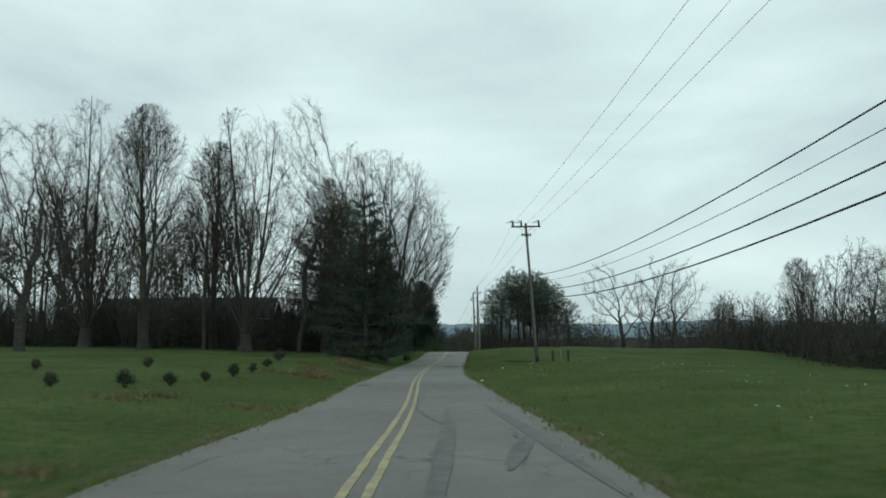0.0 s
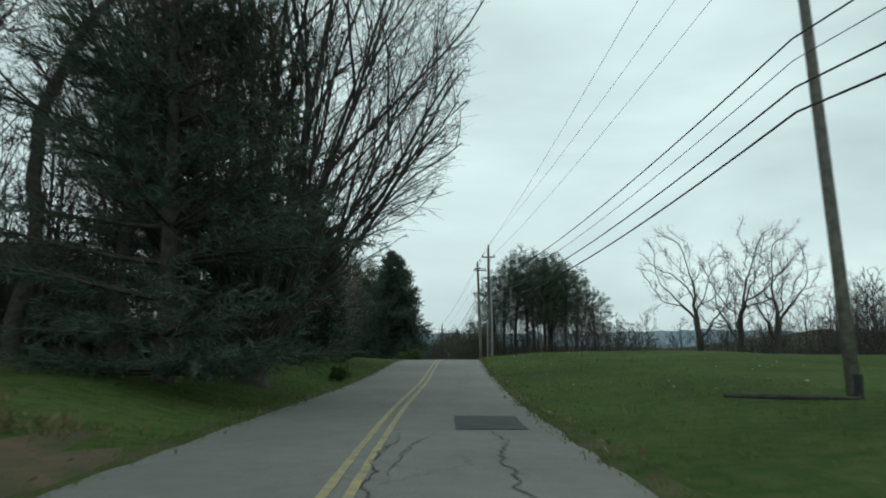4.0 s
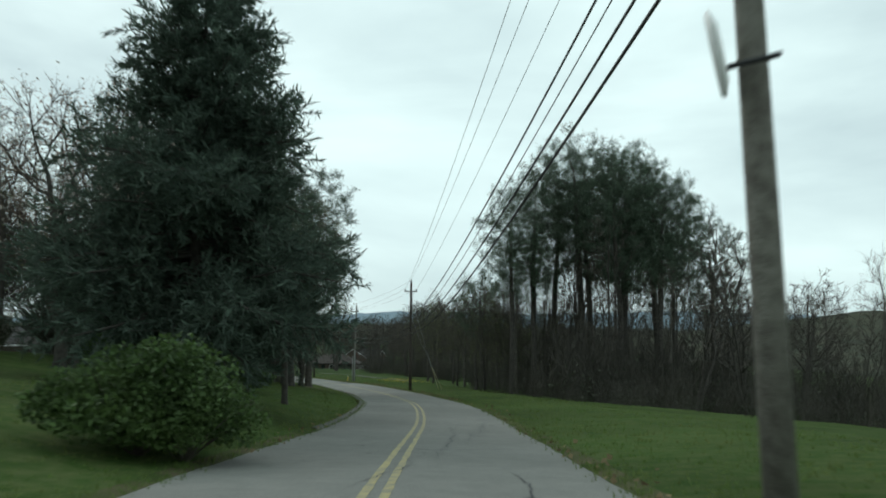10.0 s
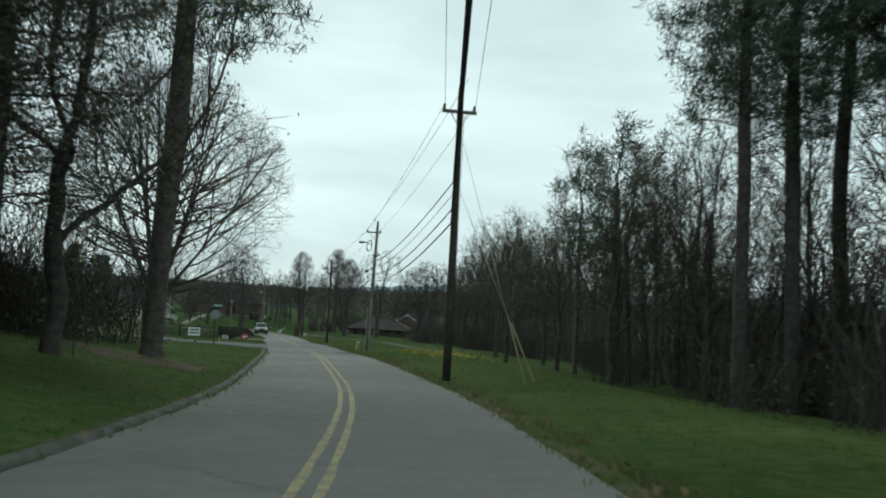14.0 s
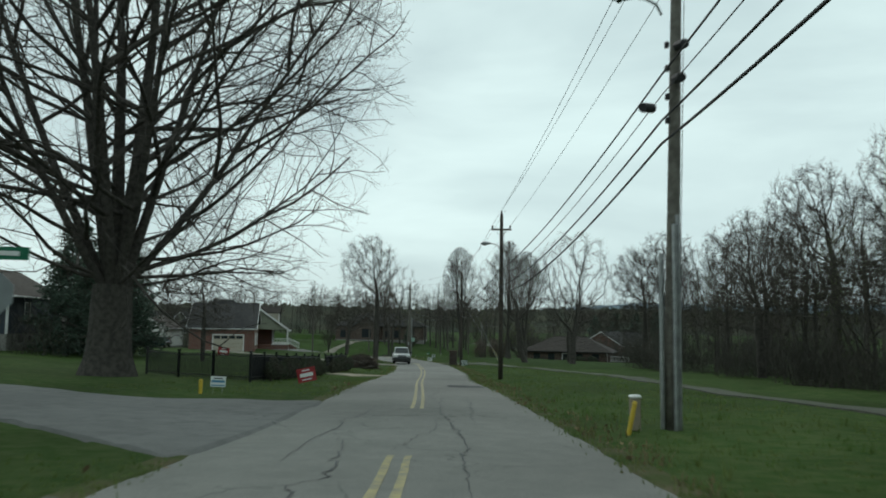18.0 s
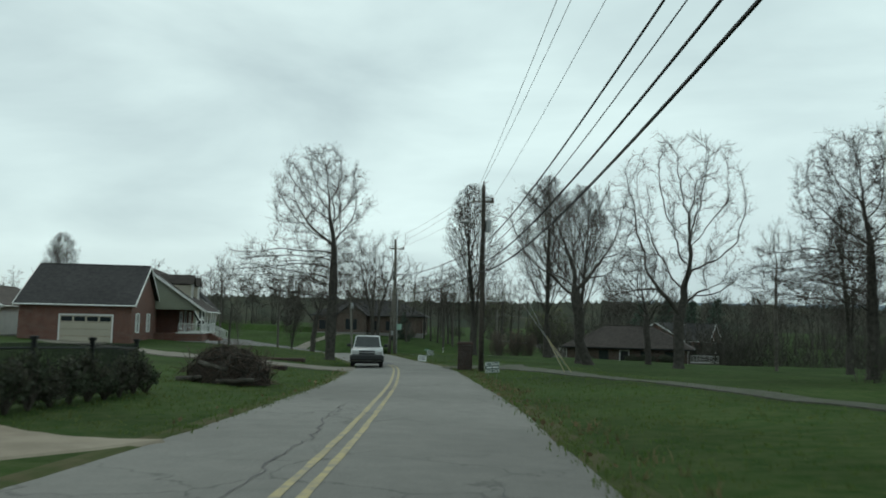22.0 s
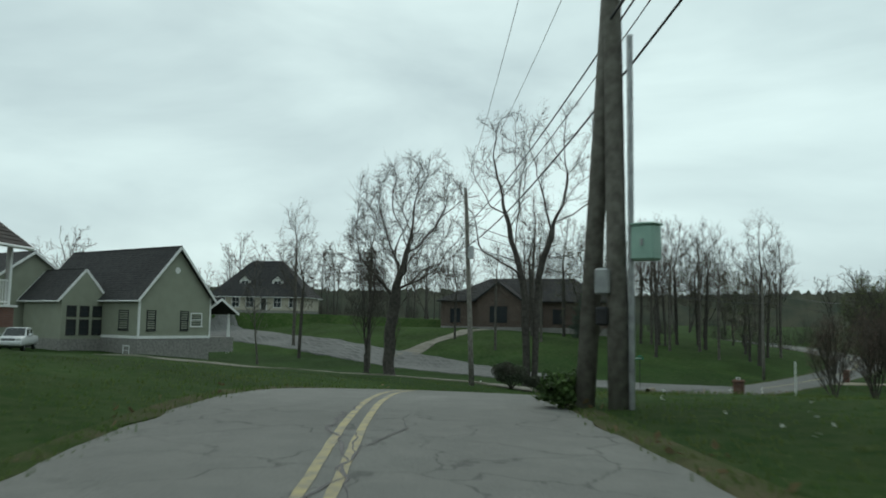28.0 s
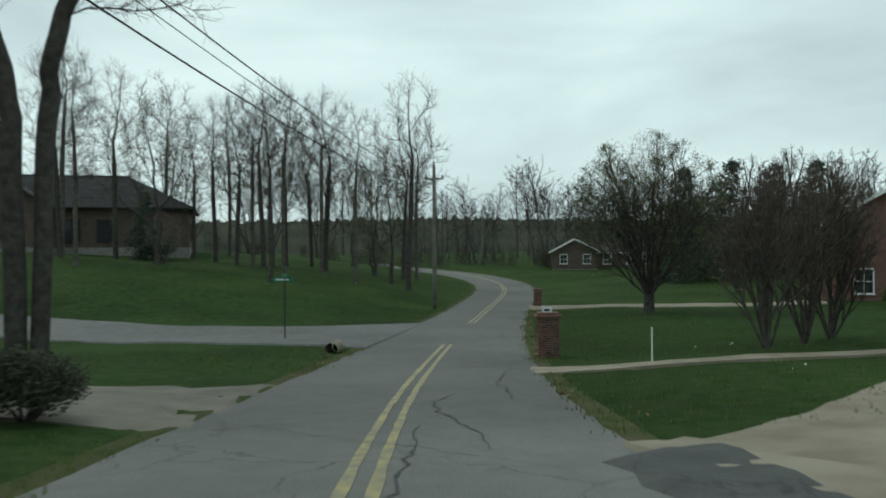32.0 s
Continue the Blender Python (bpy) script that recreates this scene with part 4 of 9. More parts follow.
kind_colony("oak", M_BARK, M_TWIG, seed=14, blobs=[(1.2, 0, 9.6, 4.0, 4.0, 4.6), (3.6, 0.5, 6.6, 1.8, 1.6, 1.4), (-2.2, -0.4, 7.2, 2.2, 2.0, 2.2)], trunk=0.36, fork=3.2, lean=(0.14, 0), points=800, step=0.36, kill=0.78, sway=0.22, inertia=0.9, lift=0.03, tip=0.013, twigs=6, twig_len=0.75, fine=0.009, second=3)
kind_colony("walnut", M_BARK, M_TWIG, seed=15, blobs=[(0, 0, 12.5, 6.0, 6.0, 7.2), (-4.6, 0, 7.6, 3.6, 3.4, 3.4), (4.4, 1, 7.0, 3.4, 3.4, 3.2)], trunk=0.42, fork=4.4, points=760, step=0.42, kill=1.0, sway=0.34, inertia=1.0, lift=0.02, tip=0.015, twigs=5, twig_len=0.7, fine=0.008, second=3)
kind_colony("leaning", M_BARK, M_TWIG, seed=16, blobs=[(-3.4, 0, 9.0, 2.6, 2.6, 3.6), (1.0, 0, 8.6, 2.6, 2.4, 3.8), (-2.2, 0, 5.6, 2.0, 2.0, 1.6)], trunk=0.34, fork=2.0, lean=(-0.22, 0), points=640, step=0.36, kill=0.85, sway=0.26, inertia=0.9, lift=0.08, twigs=6, twig_len=0.7, fine=0.0075, second=3)
kind_bare("elm", M_BARK, M_TWIG, seed=17, H=16.5, trunk=0.34, clear=0.04, limbs=17, limb_len=0.5, a0=20, a1=46, up=0.05, subs=(7, 6, 4), fine=0.0085, stems=3, fork=0.17, stem_spread=0.16, crooked=0.8, env=(3.2, 9.6, 7.2), narrow=0.85, slim=0.5, taper_top=0.1, ratio=(0.6, 0.6, 0.5))
kind_colony("maple", M_BARK, M_TWIG, seed=19, blobs=[(-1.0, 0, 12.4, 3.9, 3.9, 4.7), (-4.4, 0, 6.8, 4.4, 3.4, 2.7), (1.4, 0.5, 6.2, 2.2, 2.6, 2.6), (0, 3.0, 7.5, 3.2, 3.0, 3.0)], trunk=0.38, fork=3.0, leader=0.55, points=1700, step=0.36, kill=0.62, sway=0.16, inertia=1.0, lift=0.08, tip=0.012, twigs=5, twig_len=0.72, fine=0.0085, second=3)
kind_colony("dead", M_BARK, M_BARK, seed=23, blobs=[(-2.6, 0, 9.5, 3.0, 3.0, 4.2), (1.6, 0, 8.2, 2.6, 2.6, 4.0)], trunk=0.3, fork=2.2, lean=(-0.12, 0), points=420, step=0.4, kill=0.95, sway=0.36, inertia=1.0, lift=0.14, tip=0.014, twigs=4, twig_len=0.6, fine=0.009, second=2)
kind_colony("wood_a", M_BARK, M_TWIG, seed=27, blobs=[(0, 0, 9.2, 2.9, 2.9, 5.0)], trunk=0.18, fork=3.6, leader=0.6, points=340, step=0.4, kill=0.85, sway=0.2, lift=0.24, twigs=4, twig_len=0.8, fine=0.008, second=3)
kind_colony("wood_b", M_BARK_PALE, M_TWIG, seed=29, blobs=[(0, 0, 11.4, 2.4, 2.4, 4.9), (0.6, 0.4, 6.8, 1.4, 1.4, 1.6)], trunk=0.17, fork=5.6, leader=0.7, points=300, step=0.4, kill=0.85, sway=0.2, lift=0.28, twigs=4, twig_len=0.8, fine=0.008, second=3)
kind_colony("wood_c", M_BARK, M_TWIG, M_BUD, seed=31, blobs=[(0, 0, 6.6, 3.2, 3.2, 4.4), (1.2, 0.6, 3.4, 1.8, 1.8, 1.6)], trunk=0.15, fork=1.4, boles=2, bole_gap=0.35, points=380, step=0.36, kill=0.8, sway=0.24, lift=0.16, twigs=4, twig_len=0.7, fine=0.008, second=3, leaf=0.9, leaf_size=0.075)
kind_colony("twin", M_BARK, M_TWIG, seed=37, blobs=[(-0.4, 0, 15.6, 3.4, 3.6, 5.2), (-4.0, 0, 15.4, 2.2, 2.2, 4.2), (3.6, 0.4, 15.6, 2.2, 2.2, 4.4), (-2.4, 0, 9.4, 2.4, 2.2, 2.0), (2.6, 0.5, 9.8, 1.8, 2.0, 2.0)], trunk=0.27, fork=6.4, boles=2, bole_gap=0.52, points=620, step=0.42, kill=0.95, sway=0.26, inertia=1.1, lift=0.12, tip=0.013, twigs=5, twig_len=0.75, fine=0.008, second=3)
kind_colony("blossom", M_BARK, M_TWIG_RED, M_BLOSSOM, seed=41, blobs=[(0, 0, 4.4, 2.9, 2.9, 2.7)], trunk=0.15, fork=0.9, boles=2, bole_gap=0.3, points=520, step=0.28, kill=0.6, sway=0.24, lift=0.06, twigs=4, twig_len=0.5, fine=0.007, second=2, leaf=0.9, leaf_size=0.09)
kind_bare("myrtle", M_BARK_PALE, M_TWIG_RED, seed=43, H=6, trunk=0.13, clear=0.2, limbs=9, limb_len=0.42, a0=12, a1=34, up=0.08, subs=(5, 5, 4), stems=9, stem_spread=0.32, fine=0.0045, env=(2.0, 3.6, 2.7))
kind_bare("pear", M_BARK, M_TWIG, M_BUD, seed=45, H=10, trunk=0.3, clear=0.05, limbs=12, limb_len=0.5, a0=12, a1=36, up=0.015, subs=(6, 5, 4), fine=0.0065, buds=0.9, bud_size=0.075, stems=14, fork=0.12, stem_spread=1.3, env=(4.3, 5.7, 4.6), narrow=0.8, slim=0.6, taper_top=0.1)
kind_colony("leafing", M_BARK, M_TWIG, M_HALFLEAF, seed=46, blobs=[(0, 0, 9.6, 5.0, 5.0, 6.6), (2.0, 1.0, 5.0, 3.6, 3.6, 2.4)], trunk=0.42, fork=2.2, leader=0.5, points=900, step=0.4, kill=0.8, sway=0.2, lift=0.06, twigs=4, twig_len=0.8, fine=0.0085, second=3, leaf=2.0, leaf_size=0.1)
kind_bare("sapling", M_BARK_PALE, M_TWIG, seed=47, H=9, trunk=0.1, clear=0.25, limbs=12, limb_len=0.35, a0=25, a1=50, up=0.1, subs=(5, 4, 0), fine=0.014)
kind_needle("white_pine", M_BARK, M_NEEDLE, seed=51, H=17, trunk=0.26, bottom=0.02, width=4.9, whorls=17, per=9, power=0.72, tilt0=88, tilt1=58, sub=1.15, tufts=1.5, tuft=0.27, aspect=0.055, gap=0.05, droop=0.0, loose=0.1, up=0.035, flat=0.14)
kind_needle("spruce", M_BARK, M_NEEDLE, seed=53, H=15, trunk=0.25, bottom=0.14, width=4.7, whorls=26, per=11, power=0.72, tilt0=102, tilt1=72, sub=1.3, tufts=1.7, tuft=0.3, aspect=0.075, droop=0.45, vary=0.75, flat=0.8)
kind_needle("cedar", M_BARK, M_NEEDLE, seed=55, H=9, trunk=0.16, bottom=0.01, width=2.6, whorls=18, per=9, power=0.6, tilt0=60, tilt1=25, sub=0.9, tufts=0.8, tuft=0.25, aspect=0.19)
PINE = dict(step=0.45, kill=0.9, sway=0.16, inertia=0.8, lift=0.1, tip=0.014, twigs=2, twig_len=0.55, second=2, fine=0.008, needle_len=0.36)
kind_colony("tall_pine", M_BARK, M_NEEDLE, M_PINE, seed=57, blobs=[(0, 0, 19.6, 4.7, 4.7, 6.2), (1.6, 0.5, 14.0, 4.6, 4.0, 3.0)], trunk=0.28, fork=9.5, leader=0.85, points=900, needles=11, **PINE)
kind_colony("wide_pine", M_BARK, M_NEEDLE, M_PINE, seed=66, blobs=[(0.4, 0, 20.0, 5.0, 5.0, 5.8), (-1.8, 0.8, 14.6, 4.8, 4.2, 3.0)], trunk=0.3, fork=10.5, leader=0.8, points=900, needles=11, **PINE)
kind_colony("road_pine", M_BARK_PALE, M_NEEDLE, M_WPINE, seed=58, blobs=[(0, 0, 16.0, 4.2, 4.2, 4.8), (1.0, -1.2, 11.2, 3.4, 3.4, 1.6)], trunk=0.34, fork=9.0, leader=0.85, points=460, needles=14, **PINE)
kind_colony("small_pine", M_BARK, M_NEEDLE, M_PINE, seed=59, blobs=[(0, 0, 8.2, 3.0, 3.0, 3.9)], trunk=0.18, fork=3.6, leader=0.8, points=330, needles=14, **PINE)
kind_needle("fir", M_BARK, M_NEEDLE, seed=61, H=8, trunk=0.13, bottom=0.03, width=2.4, whorls=15, per=8, power=0.8, tilt0=85, tilt1=50, sub=0.9, tufts=0.8, tuft=0.25, aspect=0.16)
kind_shrub("round_bush", M_BUSH, seed=71, w=1.2, h=1.0, count=1600, leaf=0.13)
kind_shrub("big_bush", M_BUSH, seed=73, w=3.2, h=2.0, count=13000, leaf=0.1)
kind_shrub("dark_bush", M_BUSH_DARK, seed=75, w=1.6, h=1.3, count=9000, leaf=0.062)
kind_shrub("little_bush", M_BUSH_DARK, seed=77, w=0.75, h=0.75, count=900, leaf=0.07)

# ---- utility poles and wires ----


def insulator(parent, x, y, z):
    g = Geo()
    g.tube([(x, y, z), (x, y, z + 0.06), (x, y, z + 0.09), (x, y, z + 0.16), (x, y, z + 0.2)], [0.03, 0.055, 0.035, 0.06, 0.03], 8)
    part("insulator", g, M_PORC, parent)


def cross_arm(parent, z, half, turn, double=False, up=True, shift=0.0):
    c, s = math.cos(radians(turn)), math.sin(radians(turn))
    for k in ((-0.14, 0.14) if double else (0.14,)):
        m = pose(-s * k + shift, c * k, z, 0, 0, turn)
        part("crossarm", Geo().box((0, 0, 0), (half * 2, 0.09, 0.11), m=m), M_POLE, parent)
    for sx in (-1, 1):
        m = pose(shift, 0, 0, 0, 0, turn)
        a, b = m @ Vector((sx * half * 0.55, 0.1, z)), m @ Vector((0, 0.12, z - 0.55))
        part("brace", Geo().tube([a, b], 0.015, 6), M_STEEL, parent)
    for x in (-half + 0.08, half - 0.08):
        p = pose(shift, 0, 0, 0, 0, turn) @ Vector((x, 0.14, 0))
        insulator(parent, p.x, p.y, z + 0.05)


def street_arm(parent, z, turn, reach=1.9):
    m = pose(0, 0, 0, 0, 0, turn)
    pts = [m @ Vector(p) for p in ((0.1, 0, z - 0.3), (0.22, 0, z - 0.08), (0.45, 0, z + 0.02), (reach, 0, z + 0.06))]
    arm = part("lamp_arm", Geo().tube(pts, 0.03, 8), M_STEEL, parent)
    g = Geo()
    k = [m @ Vector(p) for p in ((reach - 0.08, 0, z + 0.06), (reach + 0.1, 0, z + 0.06), (reach + 0.36, 0, z + 0.05), (reach + 0.55, 0, z + 0.03))]
    g.tube(k, [0.045, 0.09, 0.115, 0.04], 10)
    part("lamp_head", g, M_STEEL, parent, "grey cobra-head street lamp", smooth=True)
    part("lens", Geo().tube([m @ Vector((reach + 0.28, 0, z - 0.03)), m @ Vector((reach + 0.28, 0, z - 0.09))], [0.085, 0.05], 10), M_GLASS, parent)


def pole(x, y, base, top, dark=False, lean=(0.0, 0.0), r=0.15, label="weathered grey wooden utility pole", name="utility_pole"):
    """A tapered wooden pole with its iron ground wire; returns the thing, whose origin is at its foot."""
    e = thing(name, x, y, base, 0, label, "utility pole", "utility poles along the road")
    h = top - base
    pts = [(lean[0] * u, lean[1] * u, h * u - (0.3 if u == 0 else 0)) for u in (0, 0.25, 0.5, 0.75, 0.98, 1.0)]
    part("shaft", Geo().tube(pts, [r, r * 0.93, r * 0.85, r * 0.76, r * 0.68, r * 0.5], 12), M_POLE_DARK if dark else M_POLE, e, smooth=True)
    part("ground_wire", Geo().tube([(r * 0.95 + lean[0] * u, lean[1] * u, h * u * 0.9 + 0.02) for u in (0, 0.5, 1)], 0.008, 5), M_DARK, e)
    return e


def wire(a, b, sag, rad, mat, label, name="power_line", group="overhead lines", n=22):
    u = np.linspace(0, 1, n)
    a, b = np.array(a, float), np.array(b, float)
    p = a[None] + (b - a)[None] * u[:, None]
    p[:, 2] -= sag * 4 * u * (1 - u)
    return tagged(part(name, Geo().tube(p, rad, 5, caps=False), mat), label, "cable", group)


# name: x, y, foot, top, how the crossarm turns, height of the lower cables over the foot
POLES = {
    "Z": (9.6, -8.0, -0.9, 11.2), "A": (8.5, 74.4, -1.6, 11.2), "L": (5.55, 132.0, -0.7, 9.3), "M": (5.5, 142.3, -1.4, 9.1), "N": (3.2, 213.4, -5.2, 5.0),
    "O": (-4.4, 252.4, -6.85, 4.0), "P": (-13.3, 284.0, -7.85, 2.1), "Q": (-24.6, 323.8, -9.2, 1.3), "R": (-39.6, 355.3, -9.5, 1.6),
    "S": (-54.2, 382.8, -11.8, -0.6), "T": (-43.0, 429.7, -13.75, -4.0), "U": (-31.7, 488.0, -12.0, -3.6),
}
PO = {}
for k, (x, y, b, t) in POLES.items():
    lean = {"A": (-0.8, 0.0), "S": (-1.6, 2.4), "M": (-0.25, 0.2), "R": (-0.2, 0.1), "O": (0.25, 0.2)}.get(k, (0.0, 0.0))
    PO[k] = pole(x, y, min(b, gz(x, y) + 0.02) if k not in "ZU" else gz(x, y), t, dark=k in "NPQ", lean=lean, r=0.17 if k == "R" else 0.15,
                 label={"S": "leaning bare wooden pole beside a dark shrub", "R": "tall grey wooden utility pole crossed by a shorter one"}.get(k, "weathered wooden utility pole with crossarm and wires"))


def over(k, h):
    return h - PO[k].location.z


def at_pole(k, side, z):
    """Where a wire meets a pole: metres to the right of the way, and height."""
    x, y, b, t = POLES[k]
    i = int(station(x, y)[0][0])
    x -= 0.75 if k == "A" else 0.0
    return (x + RN[i, 0] * side, y + RN[i, 1] * side, z)


def turn_of(k):
    i = int(station(POLES[k][0], POLES[k][1])[0][0])
    return math.degrees(math.atan2(RN[i, 1], RN[i, 0]))


for k in "ZA":
    cross_arm(PO[k], over(k, POLES[k][3] - 0.35), 1.35, turn_of(k), double=True, shift=-0.78 if k == "A" else 0.0)
for k in "ZA":
    z = over(k, POLES[k][3] - 0.35)
    m = pose(-0.78 if k == "A" else 0.0, 0, 0, 0, 0, turn_of(k))
    for x in (-1.2, -0.42, 1.2):
        a = m @ Vector((x, 0.0, z + 0.05))
        part("switch_insulator", Geo().tube([a, a + Vector((0, 0, 0.12)), a + Vector((0, 0, 0.16)), a + Vector((0, 0, 0.3)), a + Vector((0, 0, 0.42)), a + Vector((0, 0, 0.52))], [0.06, 0.1, 0.07, 0.11, 0.06, 0.03], 8), M_PORC, PO[k])
        part("switch_blade", Geo().tube([a + m.to_3x3() @ Vector((0.05, 0, 0.36)), a + m.to_3x3() @ Vector((-0.62, -0.05, 0.34))], 0.03, 6), M_STEEL, PO[k])
        part("switch_blade", Geo().tube([a + m.to_3x3() @ Vector((0.05, 0, 0.5)), a + m.to_3x3() @ Vector((-0.3, -0.05, 0.46))], 0.045, 6), M_DARK, PO[k])
        part("strain_insulator", Geo().tube([m @ Vector((x, -0.15, z)), m @ Vector((x - 0.05, -0.55, z - 0.12))], [0.05, 0.03], 7), M_PORC, PO[k])
    for x in (-0.35, -0.15, 0.2, 0.4):
        part("surge_arrester", Geo().tube([m @ Vector((x, -0.2, z - 0.95)), m @ Vector((x, -0.2, z - 0.65))], 0.05, 8), M_DARK, PO[k])
    part("arrester_arm", Geo().box((0, -0.19, z - 0.8), (0.95, 0.05, 0.06), m=m), M_POLE, PO[k])
for k in "LMNOPQRT":
    cross_arm(PO[k], over(k, POLES[k][3] - 0.95), 0.62 if k != "R" else 0.75, turn_of(k))
    insulator(PO[k], 0, 0, over(k, POLES[k][3]))
for k, h in (("L", 2.1), ("O", 1.9), ("P", 1.9), ("Q", 2.2), ("R", 3.4)):
    street_arm(PO[k], over(k, POLES[k][3] - h), turn_of(k) + 180 + 8, 0.75)
for k in "LMNOPQR":
    z = over(k, POLES[k][3])
    for h in (2.9, 3.4, 4.0, 4.5):
        part("cable_clamp", Geo().box((0.0, -0.17, z - h), (0.1, 0.14, 0.12), bevel=0.02), M_DARK, PO[k])

ORDER = "ZALMNOPQR"
for a, b in zip(ORDER, ORDER[1:]):
    ta, tb = POLES[a][3], POLES[b][3]
    far = math.dist(POLES[a][:2], POLES[b][:2])
    wa, wb = (1.27 if a in "ZA" else 0.55), (1.27 if b in "ZA" else 0.55)
    for sa, sb, za, zb in ((-wa, -wb, -0.1, -0.7), (wa, wb, -0.1, -0.7), (0.25, 0.0, 0.1, 0.22)):
        za2 = za if a in "ZA" else zb
        zb2 = -0.1 if b in "ZA" else zb
        wire(at_pole(a, sa, ta + za2), at_pole(b, sb, tb + zb2), far * 0.008, 0.009, M_WIRE_ALU, "thin bare aluminium conductor strung between poles")
    drop = 4.9 if a in "ZA" else 3.3 if a in "LM" else 3.5
    dropb = 4.9 if b in "ZA" else 3.3 if b in "LM" else 3.5
    for n, (h, rad, nm) in enumerate(((0.0, 0.022, "black telephone cable"), (0.5, 0.012, "thin grey telephone cable"), (1.12, 0.024, "black telephone cable"), (1.68, 0.028, "thick black cable bundle"))):
        h *= 1.0 if a in "ZA" else 0.86
        wire(at_pole(a, -0.12, ta - drop - h), at_pole(b, -0.12, tb - dropb - h), far * (0.022 if a == "Z" else 0.014) + 0.06 * n, rad, M_WIRE, nm + " hung below the crossarms", "telephone_cable")
for h, rad in ((2.9, 0.022), (3.4, 0.014), (4.2, 0.026)):
    wire(at_pole("R", 1.35, POLES["R"][3] - h), (POLES["S"][0] - 1.0, POLES["S"][1] + 1.4, POLES["S"][3] - h + 0.7), 0.5, rad, M_WIRE, "black telephone cable hung below the crossarms", "telephone_cable")
    wire((POLES["S"][0] - 1.0, POLES["S"][1] + 1.4, POLES["S"][3] - h + 0.7), at_pole("T", 0, POLES["T"][3] - h * 0.5), 0.8, rad, M_WIRE, "black telephone cable hung below the crossarms", "telephone_cable")
for sa in (-0.7, 0.7):
    wire(at_pole("R", sa, POLES["R"][3] - 0.7), (POLES["S"][0] - 1.55 + 0.2 * sa, POLES["S"][1] + 2.3, POLES["S"][3] - 0.15), 0.5, 0.009, M_WIRE_ALU, "thin bare aluminium conductor strung between poles")
    wire(at_pole("T", sa * 0.8, POLES["T"][3] - 0.7), at_pole("U", sa * 0.8, POLES["U"][3] - 0.7), 0.7, 0.009, M_WIRE_ALU, "thin bare aluminium conductor strung between poles")
wire(at_pole("T", 0, POLES["T"][3] - 1.8), at_pole("U", 0, POLES["U"][3] - 1.8), 0.7, 0.02, M_WIRE, "black telephone cable hung below the crossarms", "telephone_cable")

# ---- road markings, patches, side roads and driveways ----


def paint_line(name, y0, y1, d, width, mat, label, breaks=()):
    """A painted line along the road with chipped, uneven edges."""
    i0, i1 = s_at(y0), s_at(y1)
    r = np.random.default_rng(int(abs(d * 1000) + y0))
    g = Geo()
    s = float(i0)
    v, f = [], []
    ss = np.arange(i0, i1 + 0.01, 0.5)
    for s in ss:
        i = min(int(s), len(ROAD) - 2)
        u = s - i
        p = ROAD[i] * (1 - u) + ROAD[i + 1] * u
        n = RN[i] * (1 - u) + RN[i + 1] * u
        for e in (d - width / 2 + r.normal() * 0.006, d + width / 2 + r.normal() * 0.006):
            v.append((p[0] + n[0] * e, p[1] + n[1] * e, p[2] + 0.036 - 0.03 * (e / 3.0) ** 2))
    for k in range(len(ss) - 1):
        y = ROAD[min(int(ss[k]), len(ROAD) - 1), 1]
        if any(a < y < b for a, b in breaks):
            continue
        f.append((2 * k, 2 * k + 1, 2 * k + 3, 2 * k + 2))
    g.add(v, f)
    return tagged(part(name, g, mat), label, "road marking", kind="structure")


GAPS = ((127.0, 137.5), (246.0, 256.0), (332.5, 341.5), (403.0, 416.0))
paint_line("yellow_line_left", -40, 498, -0.13, 0.11, M_YELLOW, "worn yellow centre line on asphalt", GAPS)
paint_line("yellow_line_right", -40, 498, 0.13, 0.11, M_YELLOW, "worn yellow centre line on asphalt", GAPS)


def patch(name, y0, y1, d0, d1, mat, label, lift=0.042, seam=True):
    ob = tagged(part(name, ribbon(s_at(y0), s_at(y1), d0, d1, lift, wob=0.04, cross=5, crown=0.03), mat), label, "road patch", kind="structure")
    return ob


patch("road_patch_1", 37, 38, -2.6, -2.1, M_PATCH, "small dark asphalt patch by the road's edge")
patch("road_patch_2", 72, 75, 1.3, 2.6, M_PATCH, "small dark asphalt patch in the lane")
patch("road_patch_3", 239, 243, 1.7, 3.9, M_PATCH, "fresh dark asphalt patch at the road's edge")
patch("road_patch_4", 269.5, 272.6, 1.3, 2.9, M_PATCH, "dark asphalt patch in the lane")
patch("road_patch_5", 333, 341, -0.55, 0.45, asphalt("grey_patch", (0.135, 0.137, 0.137), (0.115, 0.117, 0.117), crack=0.1), "long grey asphalt patch over the centre line")
patch("road_patch_6", 336.5, 339.5, -2.9, -0.7, asphalt("brown_patch", (0.14, 0.138, 0.132), (0.12, 0.118, 0.114), crack=0.1), "square grey asphalt patch in the lane")


